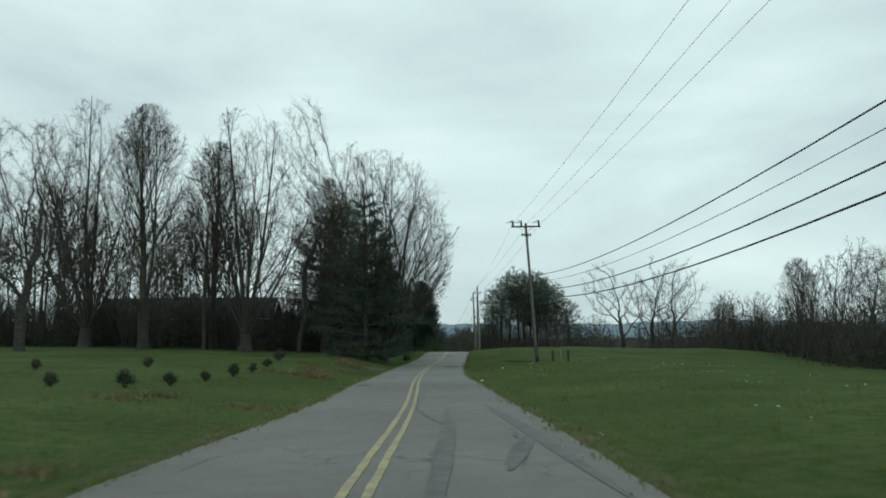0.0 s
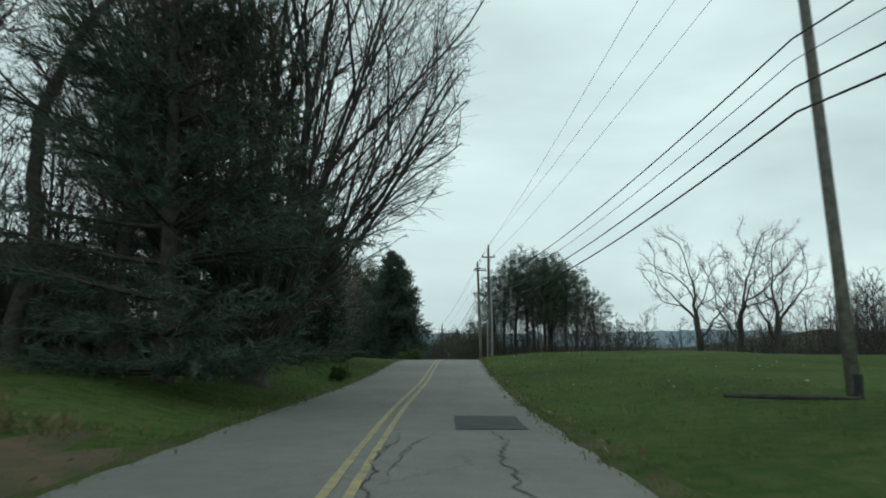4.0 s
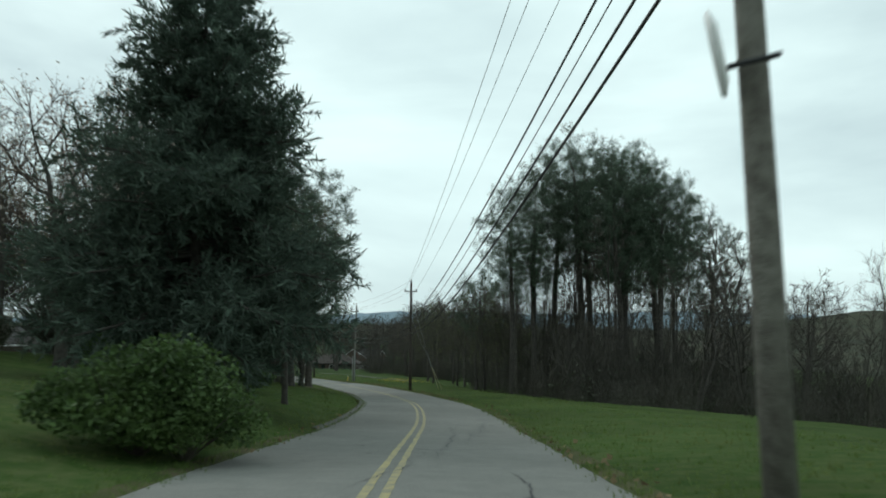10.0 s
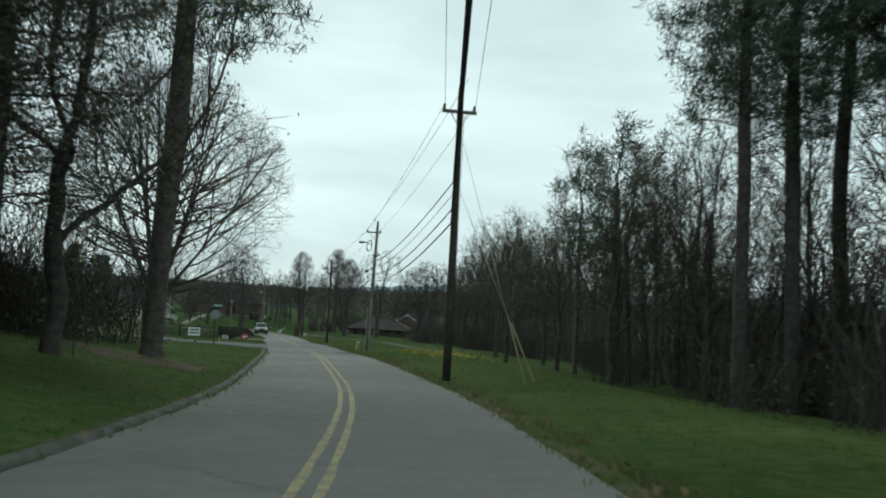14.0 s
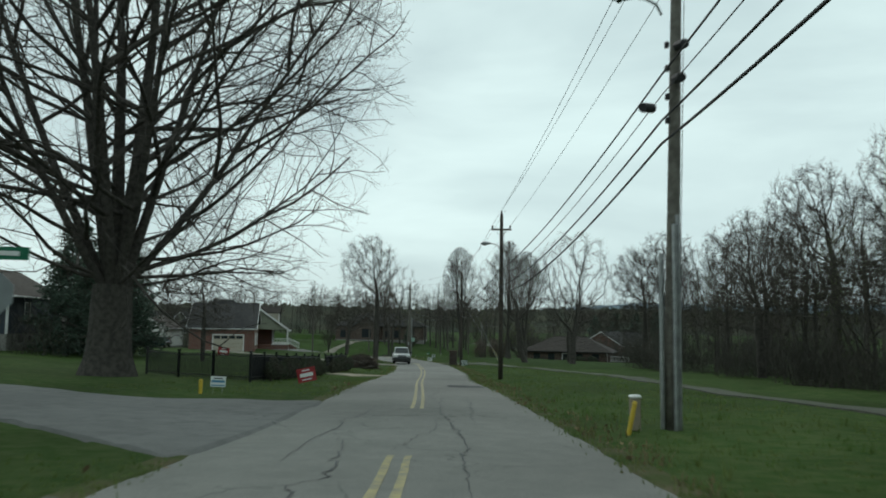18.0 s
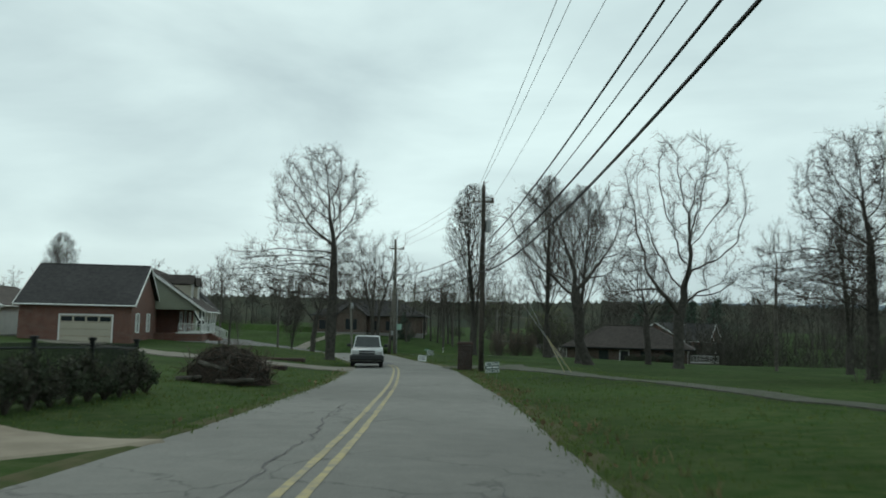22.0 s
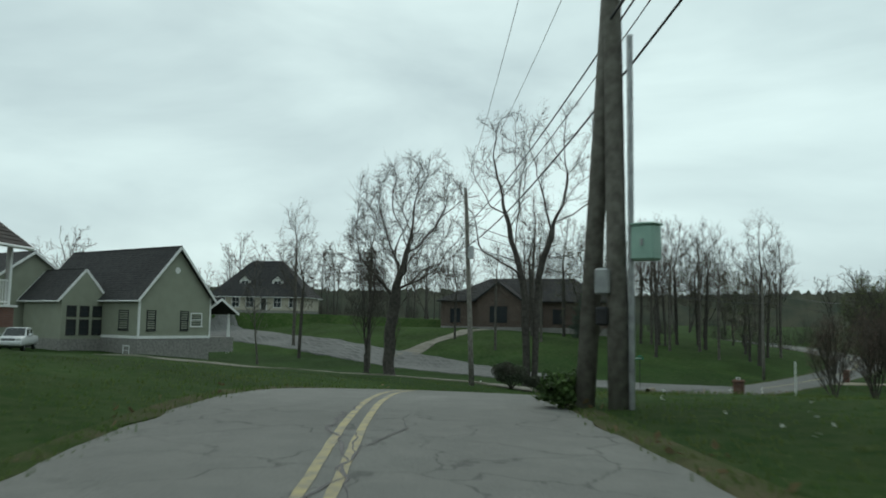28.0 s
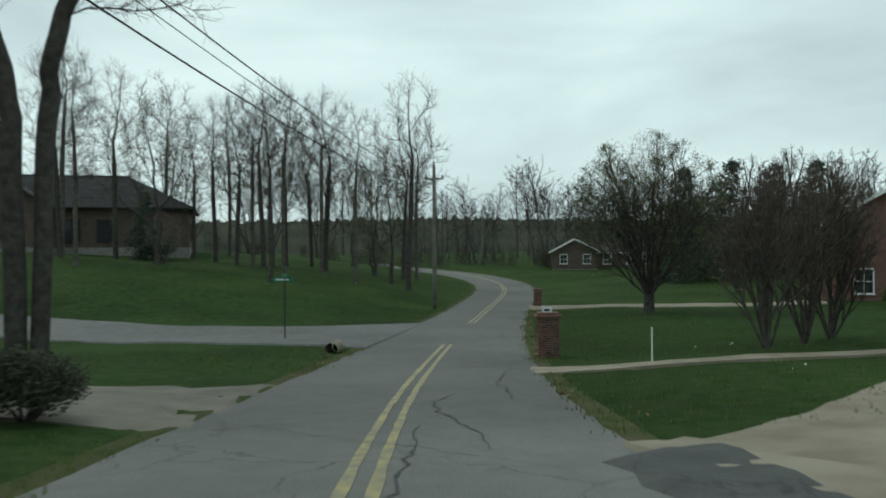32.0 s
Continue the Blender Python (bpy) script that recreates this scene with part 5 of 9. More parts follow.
def meander(y0, y1, d0, d1, seed, width=0.035, jag=1.0):
    """A sealed or open crack that wanders over the road."""
    r = np.random.default_rng(seed)
    n = max(6, int(abs(y1 - y0) * 5) + int(abs(d1 - d0) * 6))
    u = np.linspace(0, 1, n)
    d = d0 + (d1 - d0) * u + np.cumsum(r.normal(size=n) * (0.006 + 0.044 * jag)) * np.sin(np.pi * u) + r.normal(size=n) * 0.018 * jag
    yy = y0 + (y1 - y0) * u + r.normal(size=n) * 0.06 * jag
    v = []
    for k in range(n):
        i = np.interp(yy[k], ROAD[:, 1], np.arange(len(ROAD)))
        a, b = int(i), min(int(i) + 1, len(ROAD) - 1)
        p = ROAD[a] + (ROAD[b] - ROAD[a]) * (i - a)
        w = width * (0.9 - 0.5 * jag + jag * r.random()) * (0.3 + np.sin(np.pi * u[k]))
        nrm = RN[a] if abs(y1 - y0) > abs(d1 - d0) else RT[a]
        c = p[:2] + RN[a] * d[k]
        for e in (-w, w):
            v.append((c[0] + nrm[0] * e, c[1] + nrm[1] * e, p[2] + 0.039 - 0.03 * (d[k] / 3) ** 2))
    return Geo().add(v, [(2 * k, 2 * k + 1, 2 * k + 3, 2 * k + 2) for k in range(n - 1)])


CRACKS = [(8, 34, 0.8, 0.5), (10, 16, 1.9, 2.2), (33, 40, 1.2, 1.0), (34, 44, 2.1, 2.3), (44, 60, -1.5, -1.2), (60, 74, 2.2, 2.0), (64, 72, 0.3, 0.25), (84, 92, 0.25, 0.3), (88, 96, 1.5, 1.2),
          (96, 104, 2.1, 2.4)]
CRACKS += [(112, 122, 0.3, 0.1), (114, 118, 0.9, 1.2), (112, 126, 2.0, 2.2), (134, 142, 0.4, -0.2), (140, 148, 1.4, 1.8), (141, 141.5, -5.2, -0.5), (150, 160, 0.7, 0.9), (152, 152.6, 0.2, 2.6),
          (155, 163, 1.4, 1.9), (157, 157.4, 0.4, 2.9), (160, 168, 2.0, 2.3), (178, 188, 1.2, 1.4), (205, 216, 0.2, 0.3)]
CRACKS += [(236, 250, -0.9, -1.4), (243, 262, 0.9, 0.7), (246, 258, -1.6, -1.2),
          (252, 262, 1.3, 1.6), (254, 254.5, -1.8, 2.5), (258, 266, 0.2, 0.8), (262, 262.4, -2.4, 1.2), (284, 300, -0.5, -0.6), (300, 309, 0.1, 0.3), (305, 316, 0.15, 0.1), (330, 345, 3.0, 3.0),
          (347, 356, 0.3, 0.2), (345, 351, -0.2, 0.1), (371, 380, -0.8, -1.1), (378, 386, 0.2, 0.4), (384, 390, 1.2, 0.9), (388, 396, 1.9, 2.2), (378, 385, 3.0, 2.75), (378.5, 384.5, 2.9, 3.0)]
CRACKS_MORE = [(10 + 11.3 * n, 10 + 11.3 * n + 3 + 4 * ((n * 37) % 10) / 10, -2.4 + 4.8 * ((n * 53) % 17) / 17, -2.4 + 4.8 * ((n * 53 + 2) % 17) / 17) for n in range(34)]
g = Geo()
for n, (a, b, c, d) in enumerate(CRACKS + CRACKS_MORE):
    k = meander(a, b, c, d, 900 + n, 0.014 if n < len(CRACKS) else 0.009)
    g.add(np.concatenate(k.v), k.f)
for n, (a, b, c, d) in enumerate(((5, 22, 0.75, 1.05), (8, 24, 2.75, 2.2), (10, 15, 1.7, 2.5))):
    tagged(part("tyre_mark_" + str(n + 1), meander(a, b, c, d, 70 + n, 0.13, 0.0), M_SKID), "dark rubber streak on the asphalt", "tyre mark", kind="structure")
tagged(part("road_cracks", g, M_TAR), "dark meandering cracks in the worn asphalt", "crack", kind="stuff")


# ---- the ground ----
gx, gy = spread(-90, 45, 1.25, 1.16, 2600), spread(-25, 480, 1.25, 1.16, 3000)
GX, GY = np.meshgrid(gx, gy)
GZ = ground(GX.ravel(), GY.ravel())
# the soil lies lower under the asphalt and the verges
GZ -= np.where(np.abs(station(GX.ravel(), GY.ravel())[1]) < 3.9, 0.11, 0.0)
nx, ny = len(gx), len(gy)
ii = (np.arange(ny - 1)[:, None] * nx + np.arange(nx - 1)[None]).ravel()
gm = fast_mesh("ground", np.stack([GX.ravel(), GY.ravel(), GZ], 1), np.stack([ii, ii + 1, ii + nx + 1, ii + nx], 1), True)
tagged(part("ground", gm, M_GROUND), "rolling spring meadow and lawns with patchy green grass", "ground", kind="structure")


def sheet(x, y):
    """Height of the ground's own mesh."""
    i = np.clip(np.searchsorted(gx, x) - 1, 0, nx - 2)
    j = np.clip(np.searchsorted(gy, y) - 1, 0, ny - 2)
    u, v = (x - gx[i]) / (gx[i + 1] - gx[i]), (y - gy[j]) / (gy[j + 1] - gy[j])
    Z = GZ.reshape(ny, nx)
    return (Z[j, i] * (1 - u) + Z[j, i + 1] * u) * (1 - v) + (Z[j + 1, i] * (1 - u) + Z[j + 1, i + 1] * u) * v


def sweep(pts, width, mat, name, label, lift=0.035, category="driveway"):
    """A lane laid on the ground along a smooth line through a few points; width may change from end to end."""
    pts = np.array(pts, float)
    n = max(12, int(np.linalg.norm(np.diff(pts, axis=0), axis=1).sum() / 0.7))
    t = np.linspace(0, len(pts) - 1, n)
    i = np.clip(t.astype(int), 0, len(pts) - 2)
    u = (t - i)[:, None]
    tan = np.gradient(pts, axis=0)
    h = (2 * u ** 3 - 3 * u ** 2 + 1) * pts[i] + (u ** 3 - 2 * u ** 2 + u) * tan[i] + (-2 * u ** 3 + 3 * u ** 2) * pts[i + 1] + (u ** 3 - u ** 2) * tan[i + 1]
    d = unit(np.gradient(h, axis=0))
    s = np.stack([d[:, 1], -d[:, 0]], 1)
    w = np.interp(np.linspace(0, 1, n), np.linspace(0, 1, len(np.atleast_1d(width))), np.atleast_1d(width))
    k = max(6, int(w.max() / 0.7))
    xy = (h[:, None] + s[:, None] * (np.r_[-0.515, np.linspace(-0.5, 0.5, k - 2), 0.515][None, :, None] * w[:, None, None])).reshape(-1, 2)
    z = np.maximum(ground(xy[:, 0], xy[:, 1]), sheet(xy[:, 0], xy[:, 1])) + 0.012
    idx, off, zr = station(xy[:, 0], xy[:, 1])
    more = np.interp(ROAD[idx, 1], WIDTHS[0], WIDTHS[1]) * (off < 0) + np.interp(ROAD[idx, 1], WIDTHS[0], WIDTHS[2]) * (off > 0)
    z = np.where(np.abs(off) < 3.3, zr + np.where(np.abs(off) < 2.85 + more, -0.12, 0.008), z) + lift
    z.reshape(n, k)[:, 0] -= 0.16
    z.reshape(n, k)[:, -1] -= 0.16
    z.reshape(n, k)[[0, -1]] -= 0.12
    f = [(r * k + c, r * k + c + 1, (r + 1) * k + c + 1, (r + 1) * k + c) for r in range(n - 1) for c in range(k - 1)]
    return tagged(part(name, Geo().add(np.c_[xy, z], f), mat), label, category, kind="structure")


sweep([(-2.3, 123.9), (-2.9, 126.2), (-4.0, 129.0), (-5.6, 132.5), (-7.2, 136.4)], [1.8, 3.8, 6.0, 9.4, 12.4], M_SIDE, "side_road_flare", "worn grey asphalt corner of a side road", 0.035, category="road")
sweep([(-1.2, 134.8), (-8, 138.2), (-20, 142.4), (-40, 148.2), (-75, 157.6)], [16.5, 9.4, 6.0, 5.4, 5.2], M_SIDE, "side_road_1", "worn grey asphalt side road", 0.042, category="road")
sweep([(-11.2, 252.6), (-15.5, 252.6), (-20.5, 253.0), (-34, 257), (-70, 270)], [14.5, 9.6, 6.4, 6, 6], M_SIDE, "side_road_2", "worn grey asphalt side road with cracked mouth", 0.05, category="road")
sweep([(-45.5, 409.5), (-52, 411), (-64, 416.5), (-90, 429), (-150, 452)], [15, 8.5, 6, 5.6, 5.6], M_SIDE, "side_road_3", "pale worn asphalt side road", 0.05, category="road")
sweep([(-22.7, 287.7), (-24.2, 288.1), (-26.2, 288.9)], [4.6, 2.8, 2.4], M_CONCRETE, "driveway_1", "short weathered concrete driveway to a fence gate")
sweep([(-30.8, 323.5), (-36, 322.5), (-46, 325), (-56, 331), (-62, 337)], [7, 3.4, 2.8, 3.0, 6.0], M_DRIVE, "driveway_2", "weathered concrete driveway with tar lines to a garage")
sweep([(-27.5, 332.5), (-23.5, 328), (-17.5, 317), (-9.5, 298), (-3.5, 275), (4, 250)], [9.5, 2.6, 1.6, 1.5, 1.4, 1.4], M_LANE, "driveway_3", "narrow pale gravelly lane along the lawn")
sweep([(-47.5, 388.6), (-52, 388.3), (-60, 387.3), (-72, 386), (-88, 388)], [8.0, 4, 2.8, 2.4, 2.4], M_DRIVE, "driveway_5", "weathered concrete driveway beside a leaning pole")
sweep([(-44.75, 378.1), (-44.55, 381.2), (-44.5, 384.2)], [0.9, 1.5, 1.7], M_APRON, "driveway_apron", "dark cracked asphalt apron of a driveway", 0.055)
sweep([(-44.0, 381.3), (-42.8, 381.7), (-40.5, 383.1), (-36.5, 386.4), (-28, 391.2)], [5.6, 5.3, 5.1, 5, 4.6], M_CONCRETE, "driveway_6", "pale stained concrete driveway rising from the road", 0.03)
sweep([(-44.2, 394.6), (-41, 394.2), (-34, 393.5), (-22, 397)], [2.0, 1.3, 1.1, 1.1], M_CONCRETE, "driveway_7", "narrow concrete walk beside a brick mailbox post")
sweep([(-38.5, 432), (-34, 428), (-27, 424.5), (-18, 424)], [5, 3.2, 2.8, 2.8], M_CONCRETE, "driveway_8", "pale concrete driveway to a brick house")
sweep([(-82.5, 426.4), (-82.2, 431.4), (-81.9, 435.6), (-80.8, 440), (-79.5, 449)], [3.4, 2.4, 2.1, 2.1, 2.6], M_DRIVE, "driveway_9", "weathered concrete driveway climbing to a hilltop house")

# ---- verges that meet the asphalt, low under two paved mouths ----
MOUTHS = {"verge_left": (125.0, 141.5), "verge_right": (379.2, 383.6)}
for side, half, nm in ((-1, HALF_L, "verge_left"), (1, HALF_R, "verge_right")):
    ds = np.array([half - 0.12, half + 0.06, half + 0.35, half + 0.8, half + 1.3, half + 1.9, half + 2.2])
    v = []
    r = np.random.default_rng(8)
    idx = np.arange(0, len(ROAD) - 1, 1)
    for i in idx:
        for n, d in enumerate(ds):
            e_ = d + (r.normal() * 0.07 if n == 1 else 0) + np.interp(ROAD[i, 1], WIDTHS[0], WIDTHS[2 if side > 0 else 1])
            v.append((*(ROAD[i, :2] + RN[i] * side * e_), ROAD[i, 2]))
    v = np.array(v)
    z = ground(v[:, 0], v[:, 1]) + 0.012
    k = len(ds)
    zz = z.reshape(-1, k)
    zz[:, 0] = v[:, 2].reshape(-1, k)[:, 0] - 0.03
    zz[:, 1] = v[:, 2].reshape(-1, k)[:, 1] + 0.022
    zz[:, -1] -= 0.07
    zz[(ROAD[idx, 1] > MOUTHS[nm][0]) & (ROAD[idx, 1] < MOUTHS[nm][1])] -= 0.06
    v[:, 2] = zz.ravel()
    f = [(q * k + c, q * k + c + 1, (q + 1) * k + c + 1, (q + 1) * k + c) if side > 0 else (q * k + c + 1, q * k + c, (q + 1) * k + c, (q + 1) * k + c + 1) for q in range(len(idx) - 1) for c in range(k - 1)]
    for lo, hi, name_, mat in ((0, 2, nm + "_edge", M_VERGE), (2, k - 1, nm, M_GROUND)):
        ff = [t for t in f if lo <= min(t) % k < hi]
        tagged(part(name_, Geo().add(v, ff), mat), "grassy verge with worn gravelly edge beside the asphalt", "verge", kind="structure")


# rolled concrete curb on the outside of the bend
i0, i1 = s_at(160), s_at(243)
g = Geo()
prof = [(-2.98, 0.0), (-3.01, 0.06), (-3.06, 0.085), (-3.16, 0.09), (-3.21, 0.06), (-3.24, -0.05)]
v = []
for i in range(i0, i1 + 1):
    for d, z in prof:
        x, y = ROAD[i, :2] + RN[i] * d
        v.append((x, y, ROAD[i, 2] + z + 0.008 * math.sin(i * 1.7 + d * 9)))
k = len(prof)
g.add(v, [(r * k + c + 1, r * k + c, (r + 1) * k + c, (r + 1) * k + c + 1) for r in range(i1 - i0) for c in range(k - 1)])
tagged(part("curb", g, M_CURB, smooth=True), "low dirty concrete curb along the lawn", "curb", kind="structure")

# ---- houses ----


def house(name, x, y, z, turn, label, category="house"):
    return thing(name, x, y, z, turn, label, category, "houses along the road")


def rot_m(face, W, D):
    """Pose of a wall's own frame: origin at its lower left corner seen from outside, x along it, y into the house."""
    return {"front": pose(0, 0, 0), "right": pose(W, 0, 0, 0, 0, 90), "back": pose(W, D, 0, 0, 0, 180), "left": pose(0, D, 0, 0, 0, -90)}[face]


def window(e, m, x, z, w, h, frame_mat, shutters=None, panes=2, origin=(0, 0, 0), sill=True):
    """A sash window: proud frame, sill, glazing bar, glass set back, and shutters if given."""
    m = pose(*origin) @ m
    fr = Geo()
    t = 0.09
    for c, s in (((x, -0.025, z + h / 2 + t / 2), (w + 2 * t, 0.07, t)), ((x, -0.025, z - h / 2 - t / 2), (w + 2 * t, 0.07, t)),
                 ((x - w / 2 - t / 2, -0.025, z), (t, 0.07, h)), ((x + w / 2 + t / 2, -0.025, z), (t, 0.07, h)), ((x, -0.015, z), (w, 0.05, 0.06))):
        fr.box(c, s, m=m)
    for k in range(1, panes):
        fr.box((x - w / 2 + w * k / panes, -0.012, z), (0.04, 0.035, h), m=m)
    win = part("window", fr, frame_mat, e)
    part("pane", Geo().box((x, -0.004, z), (w, 0.02, h), m=m), M_GLASS, win)
    if sill:
        part("sill", Geo().box((x, -0.07, z - h / 2 - t), (w + 0.3, 0.12, 0.05), m=m, bevel=0.01), frame_mat, win)
    if shutters:
        for sx in (-1, 1):
            g = Geo()
            cx = x + sx * (w / 2 + t + 0.22)
            g.box((cx, -0.02, z), (0.4, 0.04, h + 0.1), m=m)
            for k in range(7):
                g.box((cx, -0.045, z - h * 0.42 + k * h * 0.14), (0.3, 0.025, h * 0.1), m=m)
            part("shutter", g, shutters, win)
    return win


def garage_door(e, m, x, w, h, mat, z0=0.0, lights=True):
    g = Geo()
    rows = 4
    for k in range(rows):
        g.box((x, -0.01, z0 + h * (k + 0.5) / rows), (w, 0.06, h / rows - 0.02), m=m, bevel=0.012)
        for c in range(4):
            if not (lights and k == rows - 1):
                g.box((x - w / 2 + w * (c + 0.5) / 4, -0.045, z0 + h * (k + 0.5) / rows), (w / 4 - 0.15, 0.02, h / rows - 0.16), m=m)
    d = part("garage_door", g, mat, e, "panelled garage door")
    if lights:
        for c in range(4):
            part("pane", Geo().box((x - w / 2 + w * (c + 0.5) / 4, -0.045, z0 + h * 0.875), (w / 4 - 0.16, 0.02, h / 4 - 0.18), m=m), M_GLASS, d)
    f = Geo()
    for c, s in (((x - w / 2 - 0.06, -0.03, z0 + h / 2), (0.12, 0.1, h)), ((x + w / 2 + 0.06, -0.03, z0 + h / 2), (0.12, 0.1, h)), ((x, -0.03, z0 + h + 0.06), (w + 0.24, 0.1, 0.12))):
        f.box(c, s, m=m)
    part("frame", f, M_TRIM, d)


def door(e, m, x, w=0.95, h=2.05, mat=None, z0=0.0):
    g = Geo().box((x, -0.02, z0 + h / 2), (w, 0.06, h), m=m, bevel=0.012)
    for sx in (-0.22, 0.22):
        for zz, hh in ((0.3, 0.42), (0.72, 0.36)):
            g.box((x + sx * w, -0.055, z0 + h * zz), (w * 0.3, 0.02, h * hh * 0.8), m=m)
    d = part("door", g, mat or M_TRIM, e)
    f = Geo()
    for c, s in (((x - w / 2 - 0.06, -0.03, z0 + h / 2), (0.12, 0.09, h)), ((x + w / 2 + 0.06, -0.03, z0 + h / 2), (0.12, 0.09, h)), ((x, -0.03, z0 + h + 0.06), (w + 0.24, 0.09, 0.12))):
        f.box(c, s, m=m)
    part("frame", f, M_TRIM, d)
    part("knob", Geo().tube([Vector(m @ Vector((x + w * 0.4, -0.05, z0 + 1.0))), Vector(m @ Vector((x + w * 0.4, -0.12, z0 + 1.0)))], [0.03, 0.035], 8), M_STEEL, d)


def walls(e, W, D, H, mat, base=None, base_h=0.0, gable=None, rise=0.0, gable_mat=None, siding=False, origin=(0, 0, 0)):
    """Four walls (with gable triangles on the short or long sides) over a foundation; lapped boards where the walls are sided."""
    ox, oy, oz = origin
    t = 0.2
    mo = pose(ox, oy, oz)
    for face, length in (("front", W), ("right", D), ("back", W), ("left", D)):
        m = mo @ rot_m(face, W, D)
        g = Geo()
        tall = (gable == "x" and face in ("left", "right")) or (gable == "y" and face in ("front", "back"))
        out = [(t if face in ("right", "left") else 0, base_h), (length - (t if face in ("right", "left") else 0), base_h)]
        a, b = out[0][0], out[1][0]
        outline = [(a, base_h), (b, base_h), (b, H)] + ([(length / 2, H + rise)] if tall and gable_mat is None else []) + [(a, H)]
        g.prism(outline, 0, t, m)
        if siding:
            top = H + (rise if tall and gable_mat is None else 0)
            n = int((top - base_h) / 0.2)
            rib = []
            for k in range(n):
                zz = base_h + 0.2 * k
                cut = 0 if zz + 0.2 < H else (zz + 0.2 - H) / max(rise, 0.01) * length / 2
                if b - a - 2 * cut > 0.3:
                    rib += [tuple(m @ Vector((xx, yy, zz + hh))) for yy, hh in ((-0.022, 0.0), (-0.008, 0.195)) for xx in (a + cut, b - cut)]
            g.add(rib, [(2 * k, 2 * k + 1, 2 * k + 3, 2 * k + 2) for k in range(len(rib) // 2 - 1)])
        part("wall", g, mat, e)
        if tall and gable_mat is not None:
            part("gable", Geo().prism([(0, H), (length, H), (length / 2, H + rise)], -0.01, t, m), gable_mat, e)
        if base is not None and base_h > 0:
            part("foundation", Geo().prism([(a - 0.03 * (face in ("front", "back")), -1.2), (b + 0.03 * (face in ("front", "back")), -1.2), (b + 0.03 * (face in ("front", "back")), base_h), (a - 0.03 * (face in ("front", "back")), base_h)], -0.03, t, m), base, e)


def corner_boards(e, W, D, H, mat, base_h=0.0, origin=(0, 0, 0)):
    for cx, cy in ((0, 0), (W, 0), (W, D), (0, D)):
        part("corner_board", Geo().box((origin[0] + cx, origin[1] + cy, origin[2] + (H + base_h) / 2), (0.16, 0.16, H - base_h)), mat, e)


def slab(e, quad, thick, mat, name="roof", courses=True):
    """A roof plane from its four corners (eave left, eave right, ridge right, ridge left), with stepped shingle courses."""
    q = [Vector(p) for p in quad]
    nrm = (q[1] - q[0]).cross(q[3] - q[0]).normalized()
    g = Geo()
    lo = [p - nrm * thick for p in q]
    g.add([tuple(p) for p in q + lo], [(0, 1, 2, 3), (7, 6, 5, 4), (0, 4, 5, 1), (1, 5, 6, 2), (2, 6, 7, 3), (3, 7, 4, 0)])
    if courses:
        n = max(3, int((q[3] - q[0]).length / 0.28))
        rib = []
        for k in range(n):
            for u, lift in ((k / n, 0.022), ((k + 1) / n, 0.004)):
                rib += [tuple(q[0].lerp(q[3], u) + nrm * lift), tuple(q[1].lerp(q[2], u) + nrm * lift)]
        g.add(rib, [(2 * k, 2 * k + 1, 2 * k + 3, 2 * k + 2) for k in range(len(rib) // 2 - 1)])
    return part(name, g, mat, e)


def gable_roof(e, W, D, H, rise, along="x", over=0.4, mat=None, trim=None, origin=(0, 0, 0), thick=0.14):
    """Two roof planes, bargeboards along the gables, fascia and gutter at the eaves."""
    o = Vector(origin)
    if along == "x":
        P = lambda a, b, z: o + Vector((a, b, z))
        L, B = W, D
    else:
        P = lambda a, b, z: o + Vector((W - b, a, z))
        L, B = D, W
    s = rise / (B / 2)
    lo = H - s * over
    up = 0.17
    slab(e, [P(-over, -over, lo + up), P(L + over, -over, lo + up), P(L + over, B / 2, H + rise + up), P(-over, B / 2, H + rise + up)], thick, mat)
    slab(e, [P(L + over, B + over, lo + up), P(-over, B + over, lo + up), P(-over, B / 2, H + rise + up), P(L + over, B / 2, H + rise + up)], thick, mat)
    part("ridge_cap", Geo().tube([P(-over, B / 2, H + rise + up + 0.01), P(L + over, B / 2, H + rise + up + 0.01)], 0.07, 6), mat, e)
    if trim:
        for a in (-over - 0.02, L + over + 0.02):
            for b0, b1 in ((-over, B / 2), (B + over, B / 2)):
                p, q = P(a, b0, lo + up - 0.1), P(a, b1, H + rise + up - 0.1)
                d = (q - p).normalized()
                n = Vector((0, 0, 1)) - d * d.z
                n.normalize()
                side = d.cross(n)
                g = Geo()
                v = [p + n * k * 0.11 + side * j * 0.025 for k, j in ((-1, -1), (1, -1), (1, 1), (-1, 1))] + [q + n * k * 0.11 + side * j * 0.025 for k, j in ((-1, -1), (1, -1), (1, 1), (-1, 1))]
                g.add([tuple(t) for t in v], [(3, 2, 1, 0), (4, 5, 6, 7), (0, 1, 5, 4), (1, 2, 6, 5), (2, 3, 7, 6), (3, 0, 4, 7)])
                part("bargeboard", g, trim, e)
        for b in (-over - 0.03, B + over + 0.03):
            p, q = P(-over, b, lo + up - 0.08), P(L + over, b, lo + up - 0.08)
            part("gutter", Geo().tube([p, q], 0.065, 8), trim, e)


